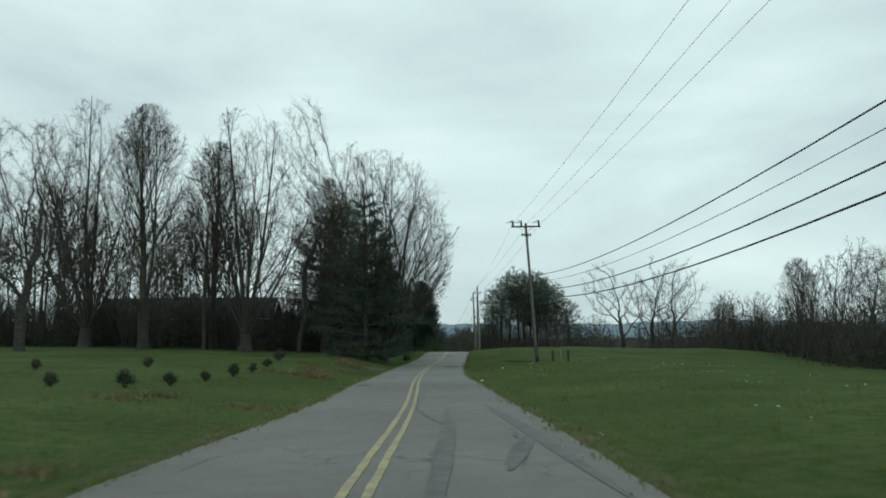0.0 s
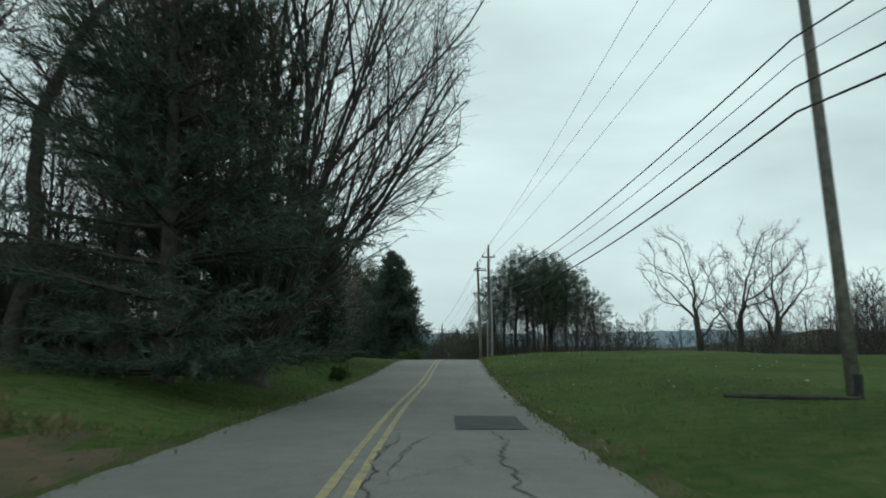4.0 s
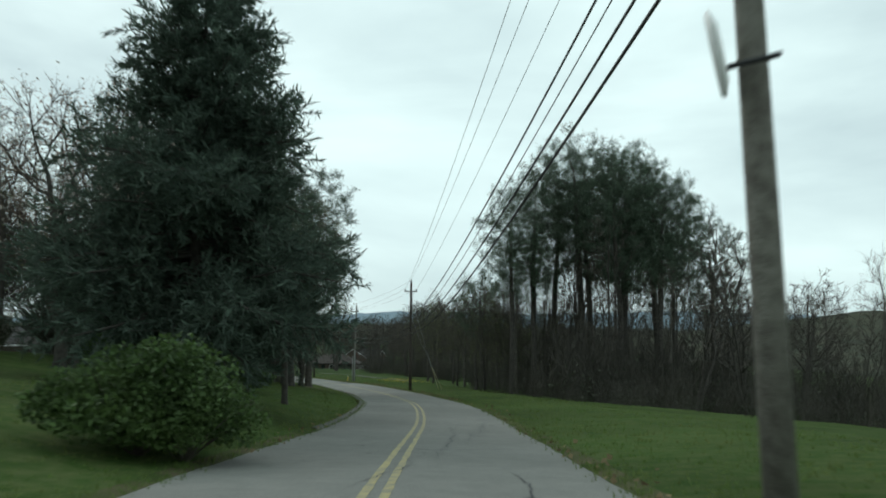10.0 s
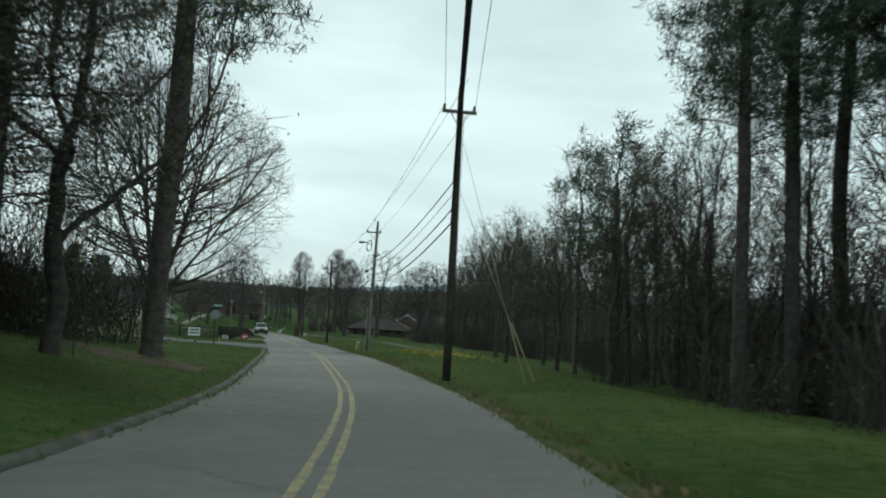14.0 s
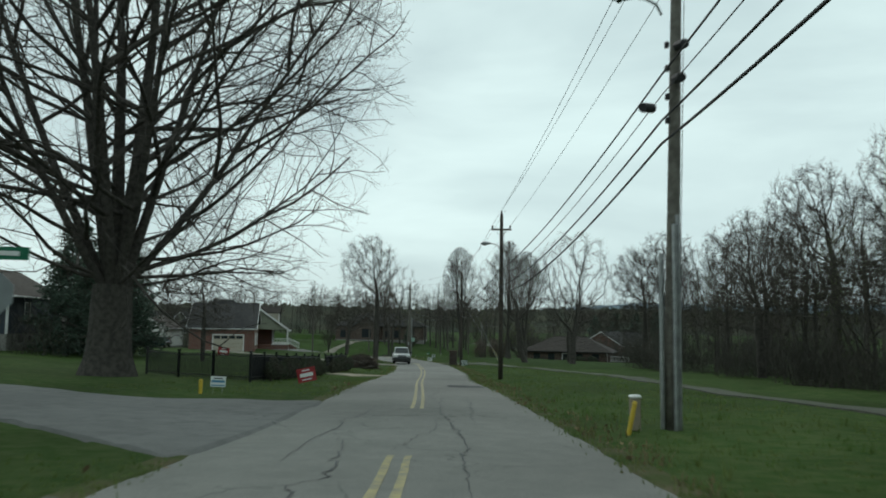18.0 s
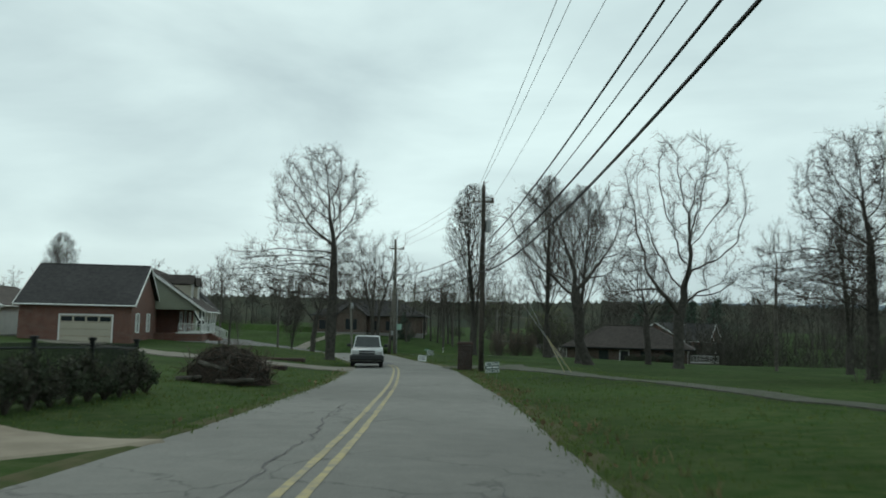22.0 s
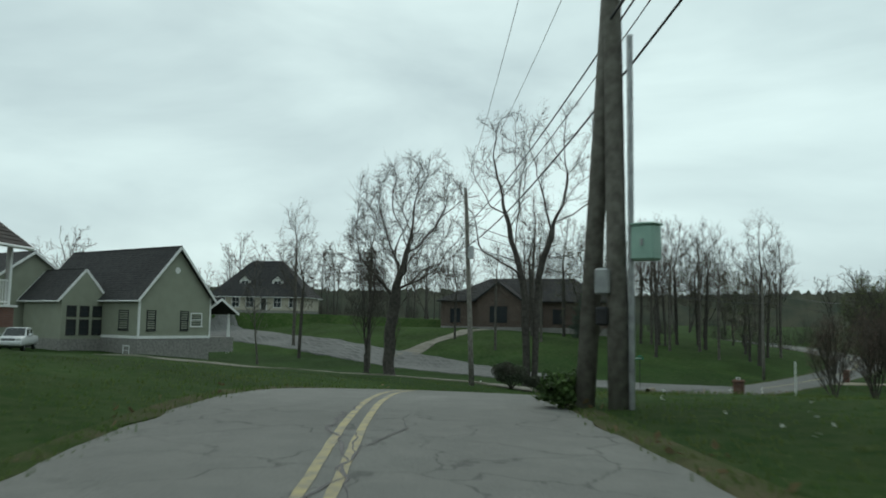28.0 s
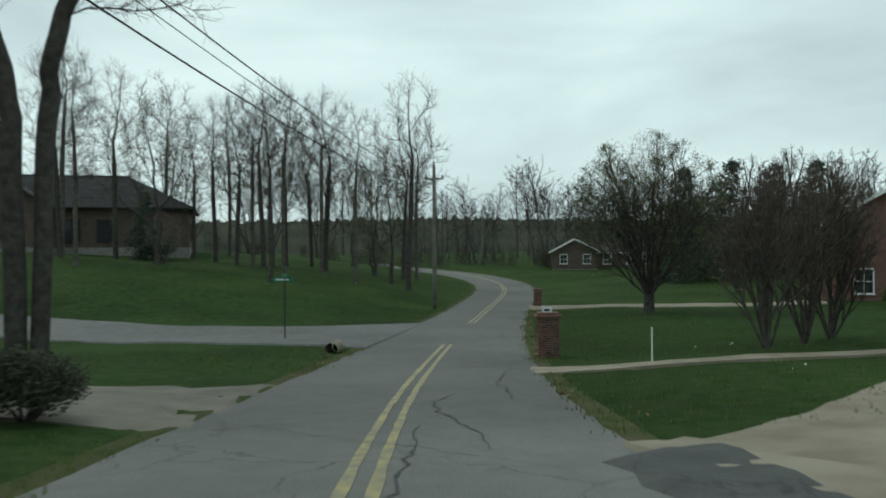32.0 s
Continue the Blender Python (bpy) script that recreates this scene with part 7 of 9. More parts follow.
# ---- trees and shrubs by the road ----
BARE = "leafless grey-barked tree with fine twigs on grass"
PLANTS = [
    # kind, x, y, turn, size, name, label
    ("vase", -6.3, 84.5, 20, 1.0, "tree", "tall leafless vase-shaped tree with dense fine twigs"),
    ("white_pine", -7.6, 79.5, 0, 1.02, "pine_tree", "dark green white pine with low sweeping boughs"),
    ("poplar", -15.5, 87.0, 0, 1.12, "tree", "tall slender tree just coming into pale leaf"),
    ("poplar", -10.5, 90.0, 120, 0.95, "tree", "tall slender tree just coming into pale leaf"),
    ("multi", -20.5, 84.0, 0, 1.25, "tree", "many-stemmed leafless tree behind the lawn"),
    ("multi", -38, 86, 70, 1.3, "tree", "many-stemmed leafless tree behind the lawn"),
    ("elm", -31, 84, 30, 1.55, "tree", BARE), ("walnut", -34.5, 66, 30, 1.0, "tree", "old leafless tree with crooked limbs"),
    ("wood_b", -26, 88, 10, 1.2, "tree", BARE), ("wood_a", -46, 82, 10, 1.3, "tree", BARE), ("elm", -25.5, 90, 70, 1.4, "tree", BARE), ("elm", -13.5, 92, 130, 1.2, "tree", BARE), ("wood_c", -29, 78, 10, 1.1, "tree", "young tree with pale spring buds"),
    ("blossom", -9.6, 121.5, 80, 1.1, "blossoming_tree", "small tree with pale white blossom"), ("cedar", -9.2, 114.5, 30, 0.62, "cedar_tree", "dark dense cedar beside the road"), ("cedar", -7.2, 106, 0, 1.0, "cedar_tree", "dark dense cedar beside the road"), ("cedar", -8.4, 101, 70, 0.9, "cedar_tree", "dark dense cedar beside the road"),
    ("white_pine", -10.0, 113.5, 140, 1.1, "pine_tree", "tall dark white pine with layered boughs"),
    ("white_pine", -15.5, 104, 200, 1.1, "pine_tree", "tall dark white pine with layered boughs"),
    ("white_pine", -12.5, 96, 260, 1.0, "pine_tree", "tall dark white pine with layered boughs"),
    ("maple", -13.2, 101.5, 40, 1.1, "tree", BARE),
    ("poplar", -12.5, 109.5, 50, 0.85, "tree", "leaning tree with pale spring leaves"),
    ("blossom", -7.6, 117.6, 0, 0.8, "blossoming_tree", "small tree with pale white blossom"),
    ("spruce", -4.5, 162, 0, 1.0, "spruce_tree", "large dense dark green spruce with drooping boughs"),
    ("small_pine", -2.6, 170, 0, 0.75, "pine_tree", "ragged dark green pine beside a spruce"),
    ("blossom", -12, 171, 40, 1.8, "blossoming_tree", "pinkish blossoming tree beside a dark spruce"),
    ("maple", -17.5, 176, 60, 0.72, "tree", BARE), ("blossom", -15.5, 181, 90, 1.9, "blossoming_tree", "pinkish blossoming tree beside a dark spruce"),
    ("vase", -18, 184, 90, 0.5, "tree", "bare tree with drooping pale twigs"),
    ("blossom", -29.5, 159, 200, 0.55, "blossoming_tree", "small reddish tree before a white house"),
    ("pear", -28, 183, 0, 1.0, "tree", "dark leafy tree behind a white house"), ("pear", -20, 178, 60, 0.95, "tree", "dark leafy tree behind a white house"),
    ("cedar", -22.5, 176, 0, 1.0, "cedar_tree", "dark dense cedar behind a house"), ("cedar", -26, 205, 0, 1.1, "cedar_tree", "dark dense cedar behind a house"),
    # left of the bend
    ("spruce", -9.5, 178, 130, 0.9, "spruce_tree", "large dense dark green spruce with drooping boughs"),
    ("leafing", -7.0, 201.5, 20, 0.85, "tree", "dark tree with half-open spring leaves over the road"),
    ("leafing", -8.6, 204.0, 80, 0.95, "tree", "dark tree with half-open spring leaves over the road"),
    ("wood_c", -5.8, 204.5, 10, 1.5, "tree", "dark tree with half-open spring leaves over the road"),
    ("wood_c", -9.8, 195, 60, 1.5, "tree", "dark tree with half-open spring leaves over the road"),
    ("wood_c", -13.5, 199, 100, 1.5, "tree", "dark tree with half-open spring leaves over the road"),
    ("road_pine", -6.2, 211.0, 40, 1.0, "pine_tree", "tall pine with a bare straight trunk"),
    ("road_pine", -10.0, 208.0, 140, 0.95, "pine_tree", "tall pine with a bare straight trunk"),
    ("leafing", -6.4, 199.7, 200, 0.95, "tree", "dark half-leafed tree by the bend"), ("leafing", -9.5, 188, 40, 1.15, "tree", "dark half-leafed tree by the bend"), ("leafing", -14.5, 190, 130, 1.25, "tree", "dark half-leafed tree by the bend"), ("white_pine", -10.5, 196.5, 70, 0.95, "pine_tree", "dark pine among the trees by the bend"), ("leafing", -11, 192, 0, 1.15, "tree", "dark half-leafed tree by the bend"), ("leafing", -12.5, 204, 60, 1.1, "tree", "dark half-leafed tree by the bend"), ("leafing", -17.5, 199, 90, 1.2, "tree", "dark half-leafed tree by the bend"),
    ("white_pine", -19, 198, 0, 0.95, "pine_tree", "dark pine behind the trees by the bend"),
    ("spread", -28.3, 267.3, 130, 1.0, "tree", "huge spreading leafless tree over a lawn"),
    ("fir", -48.5, 290, 0, 1.25, "fir_tree", "dark fir beside a cottage"), ("fir", -46, 293, 50, 1.2, "fir_tree", "dark fir beside a cottage"), ("fir", -44.6, 287.5, 90, 1.15, "fir_tree", "dark fir beside a cottage"),
    ("fir", -50.5, 293, 90, 1.35, "fir_tree", "dark fir beside a cottage"), ("fir", -47, 296, 10, 1.1, "fir_tree", "dark fir beside a cottage"),
    ("elm", -62, 318, 0, 0.75, "tree", BARE), ("elm", -92, 372, 40, 0.9, "tree", BARE), ("maple", -40.7, 296.6, 0, 0.52, "tree", BARE),
    # right of the road
    ("dead", 36.5, 164, 0, 1.6, "tree", "half-dead leaning tree with broken limbs in a field"), ("dead", 42.5, 168, 120, 1.75, "tree", "half-dead tree with upright bare limbs"),
    ("dead", 46, 163, 220, 1.7, "tree", "half-dead tree with upright bare limbs"), ("wood_a", 49, 172, 0, 1.1, "tree", BARE), ("wood_b", 55, 160, 0, 1.0, "tree", BARE),
    ("oak", 62, 118, 0, 1.2, "tree", "leafless tree with crooked limbs beyond a field"), ("elm", 58, 132, 90, 1.0, "tree", BARE), ("maple", 52, 150, 50, 0.7, "tree", BARE),
    ("oak", 50, 84, 100, 1.0, "tree", "leafless tree with crooked limbs beyond a field"), ("dead", 47, 64, 50, 1.2, "tree", "half-dead tree with bare limbs beyond a field"),
    ("walnut", -13.5, 338.6, 20, 0.88, "tree", "crooked leafless oak on a lawn"), ("leaning", -19.9, 341.3, 8, 1.15, "tree", "leaning leafless tree on a lawn"),
    ("elm", -32.2, 357.5, 0, 1.02, "tree", "tall leafless shade tree with upright limbs"), ("elm", -25.3, 361.0, 60, 1.1, "tree", "tall leafless shade tree with upright limbs"),
    ("elm", -21.5, 352.5, 130, 0.96, "tree", "tall leafless shade tree with upright limbs"), ("oak", -15.5, 357, 130, 0.8, "tree", BARE),
    ("maple", -39.5, 338.4, 25, 1.0, "tree", "tall leafless maple beside the road"),
    ("oak", -61.8, 387.2, 30, 1.02, "tree", "leafless tree with wide curved limbs"), ("twin", -55.8, 396.6, 18, 1.0, "tree", "tall twin-trunked tree with dark bark"),
    ("wood_b", -83, 420, 0, 1.2, "tree", BARE), ("wood_a", -96, 425, 60, 1.1, "tree", BARE), ("wood_b", -102, 432, 160, 1.25, "tree", BARE),
    ("elm", -70, 398, 160, 0.6, "tree", BARE), ("sapling", -76, 392, 10, 0.9, "tree", "slim young leafless tree on a lawn"),
    # on the hill
    ("wood_b", -67.5, 458, 0, 1.15, "tree", "leaning slender leafless tree on a hillside"), ("wood_a", -58.7, 446, 40, 1.0, "tree", BARE), ("wood_a", -54.3, 433.4, 90, 0.95, "tree", BARE),
    ("wood_b", -51.5, 446, 130, 1.0, "tree", BARE), ("wood_a", -53, 455, 200, 1.05, "tree", BARE), ("wood_b", -62, 462, 240, 1.1, "tree", BARE), ("wood_b", -48.5, 440, 20, 0.9, "tree", BARE),
    ("wood_a", -44.2, 452.4, 10, 1.08, "tree", "tall leafless tree at the hill's edge"), ("wood_b", -42.8, 455, 80, 1.0, "tree", "tall leafless tree at the hill's edge"), ("wood_c", -49, 461, 10, 1.0, "tree", "young tree with pale spring buds"),
    ("wood_b", -72, 430, 10, 0.85, "tree", BARE), ("wood_a", -80, 436, 70, 0.8, "tree", BARE), ("blossom", -47, 455, 0, 0.7, "blossoming_tree", "small pale blossoming tree on a hill"),
    ("blossom", -63.5, 441, 0, 0.6, "blossoming_tree", "small pale blossoming tree on a hill"), ("fir", -66.5, 447, 0, 0.75, "fir_tree", "dark evergreen at a house corner"),
    # last lawn
    ("pear", -32.0, 419, 0, 0.98, "tree", "round dense tree in early pale leaf"),
    ("myrtle", -36.6, 396.6, 0, 0.85, "crape_myrtle", "many-stemmed reddish crape myrtle without leaves"), ("myrtle", -34.4, 398.6, 60, 0.94, "crape_myrtle", "many-stemmed reddish crape myrtle without leaves"),
    ("myrtle", -32.9, 399.8, 110, 0.86, "crape_myrtle", "many-stemmed reddish crape myrtle without leaves"),
    ("fir", -17, 452, 0, 1.4, "fir_tree", "dark fir in a row behind a house"), ("fir", -12, 453, 30, 1.5, "fir_tree", "dark fir in a row behind a house"), ("fir", -7, 454, 60, 1.45, "fir_tree", "dark fir in a row behind a house"), ("fir", -2, 455, 60, 1.5, "fir_tree", "dark fir in a row behind a house"),
    # woods' edge on the right of the bend
    ("small_pine", 11.6, 228, 0, 1.15, "pine_tree", "rounded dark pine at the edge of the woods"), ("wood_c", 10.5, 222, 0, 1.05, "tree", "young tree with pale spring buds"), ("wood_c", 9.0, 232, 100, 0.9, "tree", "young tree with pale spring buds"),
    ("wood_c", 13.5, 219, 200, 1.1, "tree", "young tree with pale spring buds"), ("wood_c", 6.5, 238, 50, 0.95, "tree", "young tree with pale spring buds"), ("wood_a", 13, 238, 0, 0.85, "tree", BARE), ("wood_b", 15, 226, 50, 0.85, "tree", BARE),
    ("wood_a", 16.5, 232, 80, 0.9, "tree", BARE), ("wood_b", 18, 221, 100, 0.9, "tree", BARE), ("wood_a", 20, 206, 10, 0.75, "tree", BARE), ("wood_b", 25, 203, 10, 0.8, "tree", BARE), ("wood_a", 30, 200, 50, 0.8, "tree", BARE),
    ("oak", 33, 196, 10, 0.75, "tree", "leafless tree with crooked limbs at the woods' edge"), ("wood_b", 37, 192, 90, 0.85, "tree", BARE), ("wood_c", 6.5, 256, 50, 1.2, "tree", "young tree with pale spring buds"),
    ("wood_b", 8, 262, 0, 0.9, "tree", BARE), ("elm", 9, 275, 30, 0.8, "tree", BARE), ("oak", 12, 290, 40, 0.85, "tree", "leafless tree with crooked limbs beyond a lane"), ("wood_a", 7, 302, 0, 0.95, "tree", BARE), ("walnut", 5, 343, 0, 0.9, "tree", "crooked leafless oak beyond a lane"),
    ("walnut", 8, 318, 120, 0.85, "tree", "crooked leafless oak beyond a lane"), ("wood_a", 3, 328, 50, 0.95, "tree", BARE), ("elm", 0.5, 352, 0, 0.85, "tree", BARE), ("wood_b", -4, 360, 90, 0.9, "tree", BARE),
]
for k, x, y, tr, sc, nm, lb in PLANTS:
    tree_thing(nm, x, y, TREES[k], tr, sc, lb, "tree")
for n, (x, y, sc) in enumerate(((13.6, 212.8, 0.78), (16.1, 214.5, 0.88), (18.5, 216.2, 0.97), (20.4, 213.3, 1.03), (22.0, 216.8, 1.0), (24.2, 211.8, 0.98), (25.6, 216.5, 1.02), (28.2, 214.0, 0.95), (30.8, 217.0, 0.85), (33.2, 213.0, 0.75), (23.0, 209.0, 0.9), (27.0, 209.5, 0.85))):
    tree_thing("pine_tree", x - 0.7, y, TREES[("tall_pine", "wide_pine")[n % 2]], n * 67, sc, "tall yellow pine with a rounded crown in a clump", "tree", "clump of pines")

rs = np.random.default_rng(23)
for n in range(24):
    y = 214 + 36 * n / 23
    x = np.interp(y, (214, 228, 240, 250), (13.0, 9.8, 8.0, 7.5)) + 8 * rs.random()
    tree_thing("tree", float(x), y, TREES[("wood_a", "wood_b", "wood_c")[n % 3]], n * 83, 0.72 + 0.3 * rs.random() - 0.006 * (y - 214), "leafless tree crowded at the edge of the woods", "tree", "trees at the woods' edge")
rs = np.random.default_rng(22)
for n in range(20):
    y = 262 + 62 * n / 19
    x = np.interp(y, (250, 277, 300, 322), (13, 7.5, 2.5, -6)) + 7 * rs.random()
    tree_thing("tree", float(x), y, TREES[("wood_a", "oak", "wood_c", "wood_b", "maple")[n % 5]], n * 77, (0.62 if n % 5 == 4 else 0.75) + 0.25 * rs.random(), "leafless tree among brush beyond a lane", "tree", "trees beyond the lane")
rs = np.random.default_rng(21)
for n in range(17):
    x, y = -78 + 34 * rs.random(), 436 + 24 * rs.random()
    if x > -60 and y < 441:
        y += 10
    tree_thing("tree", x, y, TREES[("wood_a", "wood_b", "wood_c", "wood_a")[n % 4]], n * 77, 0.92 + 0.38 * rs.random(), "slender leafless tree in a grove on the hill", "tree", "grove on the hill")
for n, (x, y, s) in enumerate(((-15.5, 206.5, 0.8), (-19, 205, 0.95), (-22.5, 208, 0.9), (-12.8, 210.5, 0.6))):
    tree_thing("cedar_tree", x, y, TREES["cedar"], n * 60, s, "dark dense cedar under tall trees", "tree")

for n, (x, y, s) in enumerate(((-12.7, 26.4, 0.75), (-10.6, 27.2, 0.95), (-10.0, 29.8, 0.75), (-9.6, 32.8, 0.65), (-9.3, 36.0, 0.85), (-9.4, 40.0, 0.7), (-10.2, 47.0, 0.8), (-11.3, 56.0, 1.2), (-14.5, 40, 0.8), (-17.5, 35, 0.7))):
    tree_thing("young_shrub", x, y, TREES["little_bush"], n * 40, s, "small dark evergreen shrub planted in a row", "shrub", "row of young shrubs", sink=0.03)
BUSHES = [("big_bush", -1.3, 149.2, 0.85, "sprawling green bush on a bank"), ("big_bush", -2.1, 149.4, 1.05, "sprawling green bush on a bank"), ("big_bush", -2.4, 151.5, 0.8, "sprawling green bush on a bank"),
          ("big_bush", -6.5, 170, 0.9, "dark green hedge bush under trees"), ("big_bush", -8.5, 172.5, 1.0, "dark green hedge bush under trees"), ("big_bush", -4.8, 173.5, 0.75, "dark green hedge bush under trees"), ("big_bush", -11.5, 174, 1.0, "dark green hedge bush under trees"),
          ("dark_bush", -53.0, 385.6, 1.35, "dark bush at the foot of a pole"), ("dark_bush", -51.6, 386.2, 0.9, "dark bush at the foot of a pole"), ("round_bush", -40.6, 355.6, 0.75, "low bush at the foot of a pole"),
          ("dark_bush", -5.6, 109.0, 1.1, "low dark bush by the road"), ("dark_bush", -13.6, 166.5, 1.6, "dark bushes before a brick basement"), ("dark_bush", -27.6, 165.4, 1.5, "dark bushes before a brick basement"), ("dark_bush", -31.5, 166.2, 1.5, "dark bushes before a brick basement"),
          ("dark_bush", -15.4, 379.4, 1.3, "large dark shrub before a ranch house"), ("dark_bush", -13.4, 379.3, 1.3, "large dark shrub before a ranch house"), ("dark_bush", -17.4, 379.6, 1.2, "large dark shrub before a ranch house"), ("dark_bush", -22.4, 380.2, 0.9, "dark shrub before a ranch house"),
          ("round_bush", -19.5, 416, 1.3, "bush before a brick house"), ("dark_bush", -66, 449.5, 1.8, "dark evergreen shrub at a house corner"), ("round_bush", -4.2, 92.5, 0.8, "low bush beside the verge")]
for n, (k, x, y, s, lb) in enumerate(BUSHES):
    tree_thing("bush", x, y, TREES[k], n * 47, s, lb, "bush", sink=0.05)


# ---- woods, thickets and ridges that nobody could count ----


def merged(protos, spots, rs):
    vs, fs, n = [], [], 0
    for k, (x, y, s) in enumerate(spots):
        v, f = protos[k % len(protos)]
        a = rs.random() * 6.28
        c, sn = math.cos(a), math.sin(a)
        p = v * s @ np.array([[c, sn, 0], [-sn, c, 0], [0, 0, 1]])
        vs.append(p + np.array([x, y, 0]))
        fs.append(f + n)
        n += len(v)
    z = ground(np.array([s[0] for s in spots]), np.array([s[1] for s in spots]))
    for k in range(len(vs)):
        vs[k][:, 2] += z[k] - 0.15
    return np.concatenate(vs), np.concatenate(fs)


def scatter(rs, n, x0, x1, y0, y1, s0, s1, keep_off=9.0):
    out = []
    while len(out) < n:
        x, y = x0 + (x1 - x0) * rs.random(), y0 + (y1 - y0) * rs.random()
        if keep_off and abs(float(station(x, y)[1][0])) < keep_off:
            continue
        out.append((x, y, s0 + (s1 - s0) * rs.random()))
    return out


far_protos, far_twigs = [], []
for sd in range(5):
    w, t, _ = bare_tree(seed=200 + sd, H=13 + sd, trunk=0.2, clear=0.25, limbs=9, limb_len=0.38, a0=22, a1=50, up=0.1, subs=(4, 6, 0), fine=0.021, stems=1 + sd % 2, sides=(5, 3, 3), segs=(5, 3, 2))
    far_protos.append(w)
    far_twigs.append(t)
brush_protos = []
for sd in range(4):
    r = np.random.default_rng(300 + sd)
    B = 28
    az = r.random(B) * 6.28
    st = np.c_[r.normal(size=(B, 2)) * 0.9, np.zeros(B)]
    p, d = grow(r, st, np.c_[np.cos(az) * 0.24, np.sin(az) * 0.24, np.ones(B)], 1.4 + 2.4 * r.random(B), 3, 0.12, 0.05)
    q, w, t = spawn(r, p, d, 7, 0.2, 1.0, 20, 50)
    p2, _ = grow(r, q, w, 0.5 + 0.7 * r.random(len(q)), 1, 0.2, 0.1)
    brush_protos.append(join([tubes(p, np.linspace(0.02, 0.009, 4)[None] * np.ones((B, 1)), 3), slips(r, p2, np.linspace(0.013, 0.006, 2)[None])]))
leaf_protos = []
for sd in range(3):
    r = np.random.default_rng(330 + sd)
    c = np.c_[r.normal(size=(260, 2)) * 0.9, np.abs(r.normal(size=260)) * 0.9 + 0.1]
    leaf_protos.append(flat_leaves(r, c, 0.14, 0.6))

rs = np.random.default_rng(99)
WOODS = [("woods_beyond_field", scatter(rs, 110, 48, 130, 10, 215, 0.7, 1.05)), ("woods_by_bend", scatter(rs, 48, 14, 70, 195, 262, 0.75, 1.1, 12)), ("woods_beyond_lane", [(np.interp(y, (250, 277, 300, 322), (15, 9.5, 4, -4)) + rs.random() * 30, y, 0.55 + 0.35 * rs.random()) for y in np.arange(252, 322, 1.2)]),
         ("woods_behind_lawn", scatter(rs, 60, -95, -28, 104, 124, 0.9, 1.35, 14)), ("woods_behind_houses", scatter(rs, 28, -120, -60, 180, 290, 0.8, 1.1)), ("woods_left_far", scatter(rs, 26, -190, -110, 300, 440, 0.8, 1.1)),
         ("woods_on_hill", scatter(rs, 46, -150, -45, 470, 540, 0.85, 1.15, 12)), ("woods_ahead", scatter(rs, 90, -40, 60, 484, 600, 0.7, 1.0, 12)), ("woods_right_far", scatter(rs, 24, 10, 90, 400, 480, 0.7, 1.0, 20))]
for nm, spots in WOODS:
    v, f = merged(far_protos, spots, np.random.default_rng(5))
    e = tagged(part(nm, fast_mesh(nm, v, f), M_BARK), "leafless woods of grey trunks and limbs", "woods", kind="stuff")
    v, f = merged(far_twigs, spots, np.random.default_rng(5))
    part("twig_crown", fast_mesh(nm + "_twigs", v, f), M_TWIG, e)
row = [(-12 - 1.3 * n + rs.normal() * 0.6, 91 + rs.normal() * 2.5 + (6 if n < 4 else 0), 1.0 + 0.7 * rs.random()) for n in range(52)]
edge = [(11.5 + rs.random() * 11 - 0.09 * abs(y - 215), y, 0.45 + 0.5 * rs.random() ** 2) for y in np.arange(176, 246, 0.95)]
edge = [(x + max(0, (205 - y)) * 0.42, y, s) for x, y, s in edge]
front_brush = [(-16 - 0.8 * n + rs.normal() * 0.8, 95 + rs.normal() * 2.5, 1.3 + 0.9 * rs.random()) for n in range(56)]
lane = [(np.interp(y, (250, 277, 300, 322), (11, 5.5, 0.5, -8.0)) + rs.random() ** 1.4 * 13, y, 0.65 + 0.5 * rs.random()) for y in np.arange(252, 323, 1.0)]
belt = [(-27 + 0.9 * n, 397 + rs.normal() * 2.5, 1.5 + 0.9 * rs.random()) for n in range(26)] + [(-66 - rs.random() * 60, 352 + rs.normal() * 4, 1.1 + 0.7 * rs.random()) for n in range(40)] + [(-8 + 1.2 * n + rs.normal(), 386 + rs.normal() * 4, 1.2 + 0.6 * rs.random()) for n in range(40)]
shade = [(-9.5 - rs.random() * 22, 209 + rs.random() * 9, 0.8 + 0.5 * rs.random()) for n in range(40)]
field = [(46 + rs.random() * 24, y, 1.5 + 1.3 * rs.random()) for y in np.arange(10, 205, 1.0)]
back = [(-44 - rs.random() * 30, y, 0.9 + 0.5 * rs.random()) for y in np.arange(170, 285, 3.0)]
ahead = [(-45 + 2.2 * n + rs.normal(), 492 + rs.normal() * 6 + 0.3 * n, 0.9 + 0.6 * rs.random()) for n in range(40)]
hill = [(-150 + 2.6 * n + rs.normal(), 472 + rs.normal() * 5, 0.7 + 0.5 * rs.random()) for n in range(42)]
porch = [(-95 + 2.0 * n, 408 + rs.normal() * 2 + 0.5 * n, 0.6 + 0.4 * rs.random()) for n in range(10)]
rw = np.random.default_rng(61)
under = [(16.5 + 11 * rw.random(), 202 + 34 * rw.random(), 1.3 + 0.8 * rw.random()) for n in range(52)]
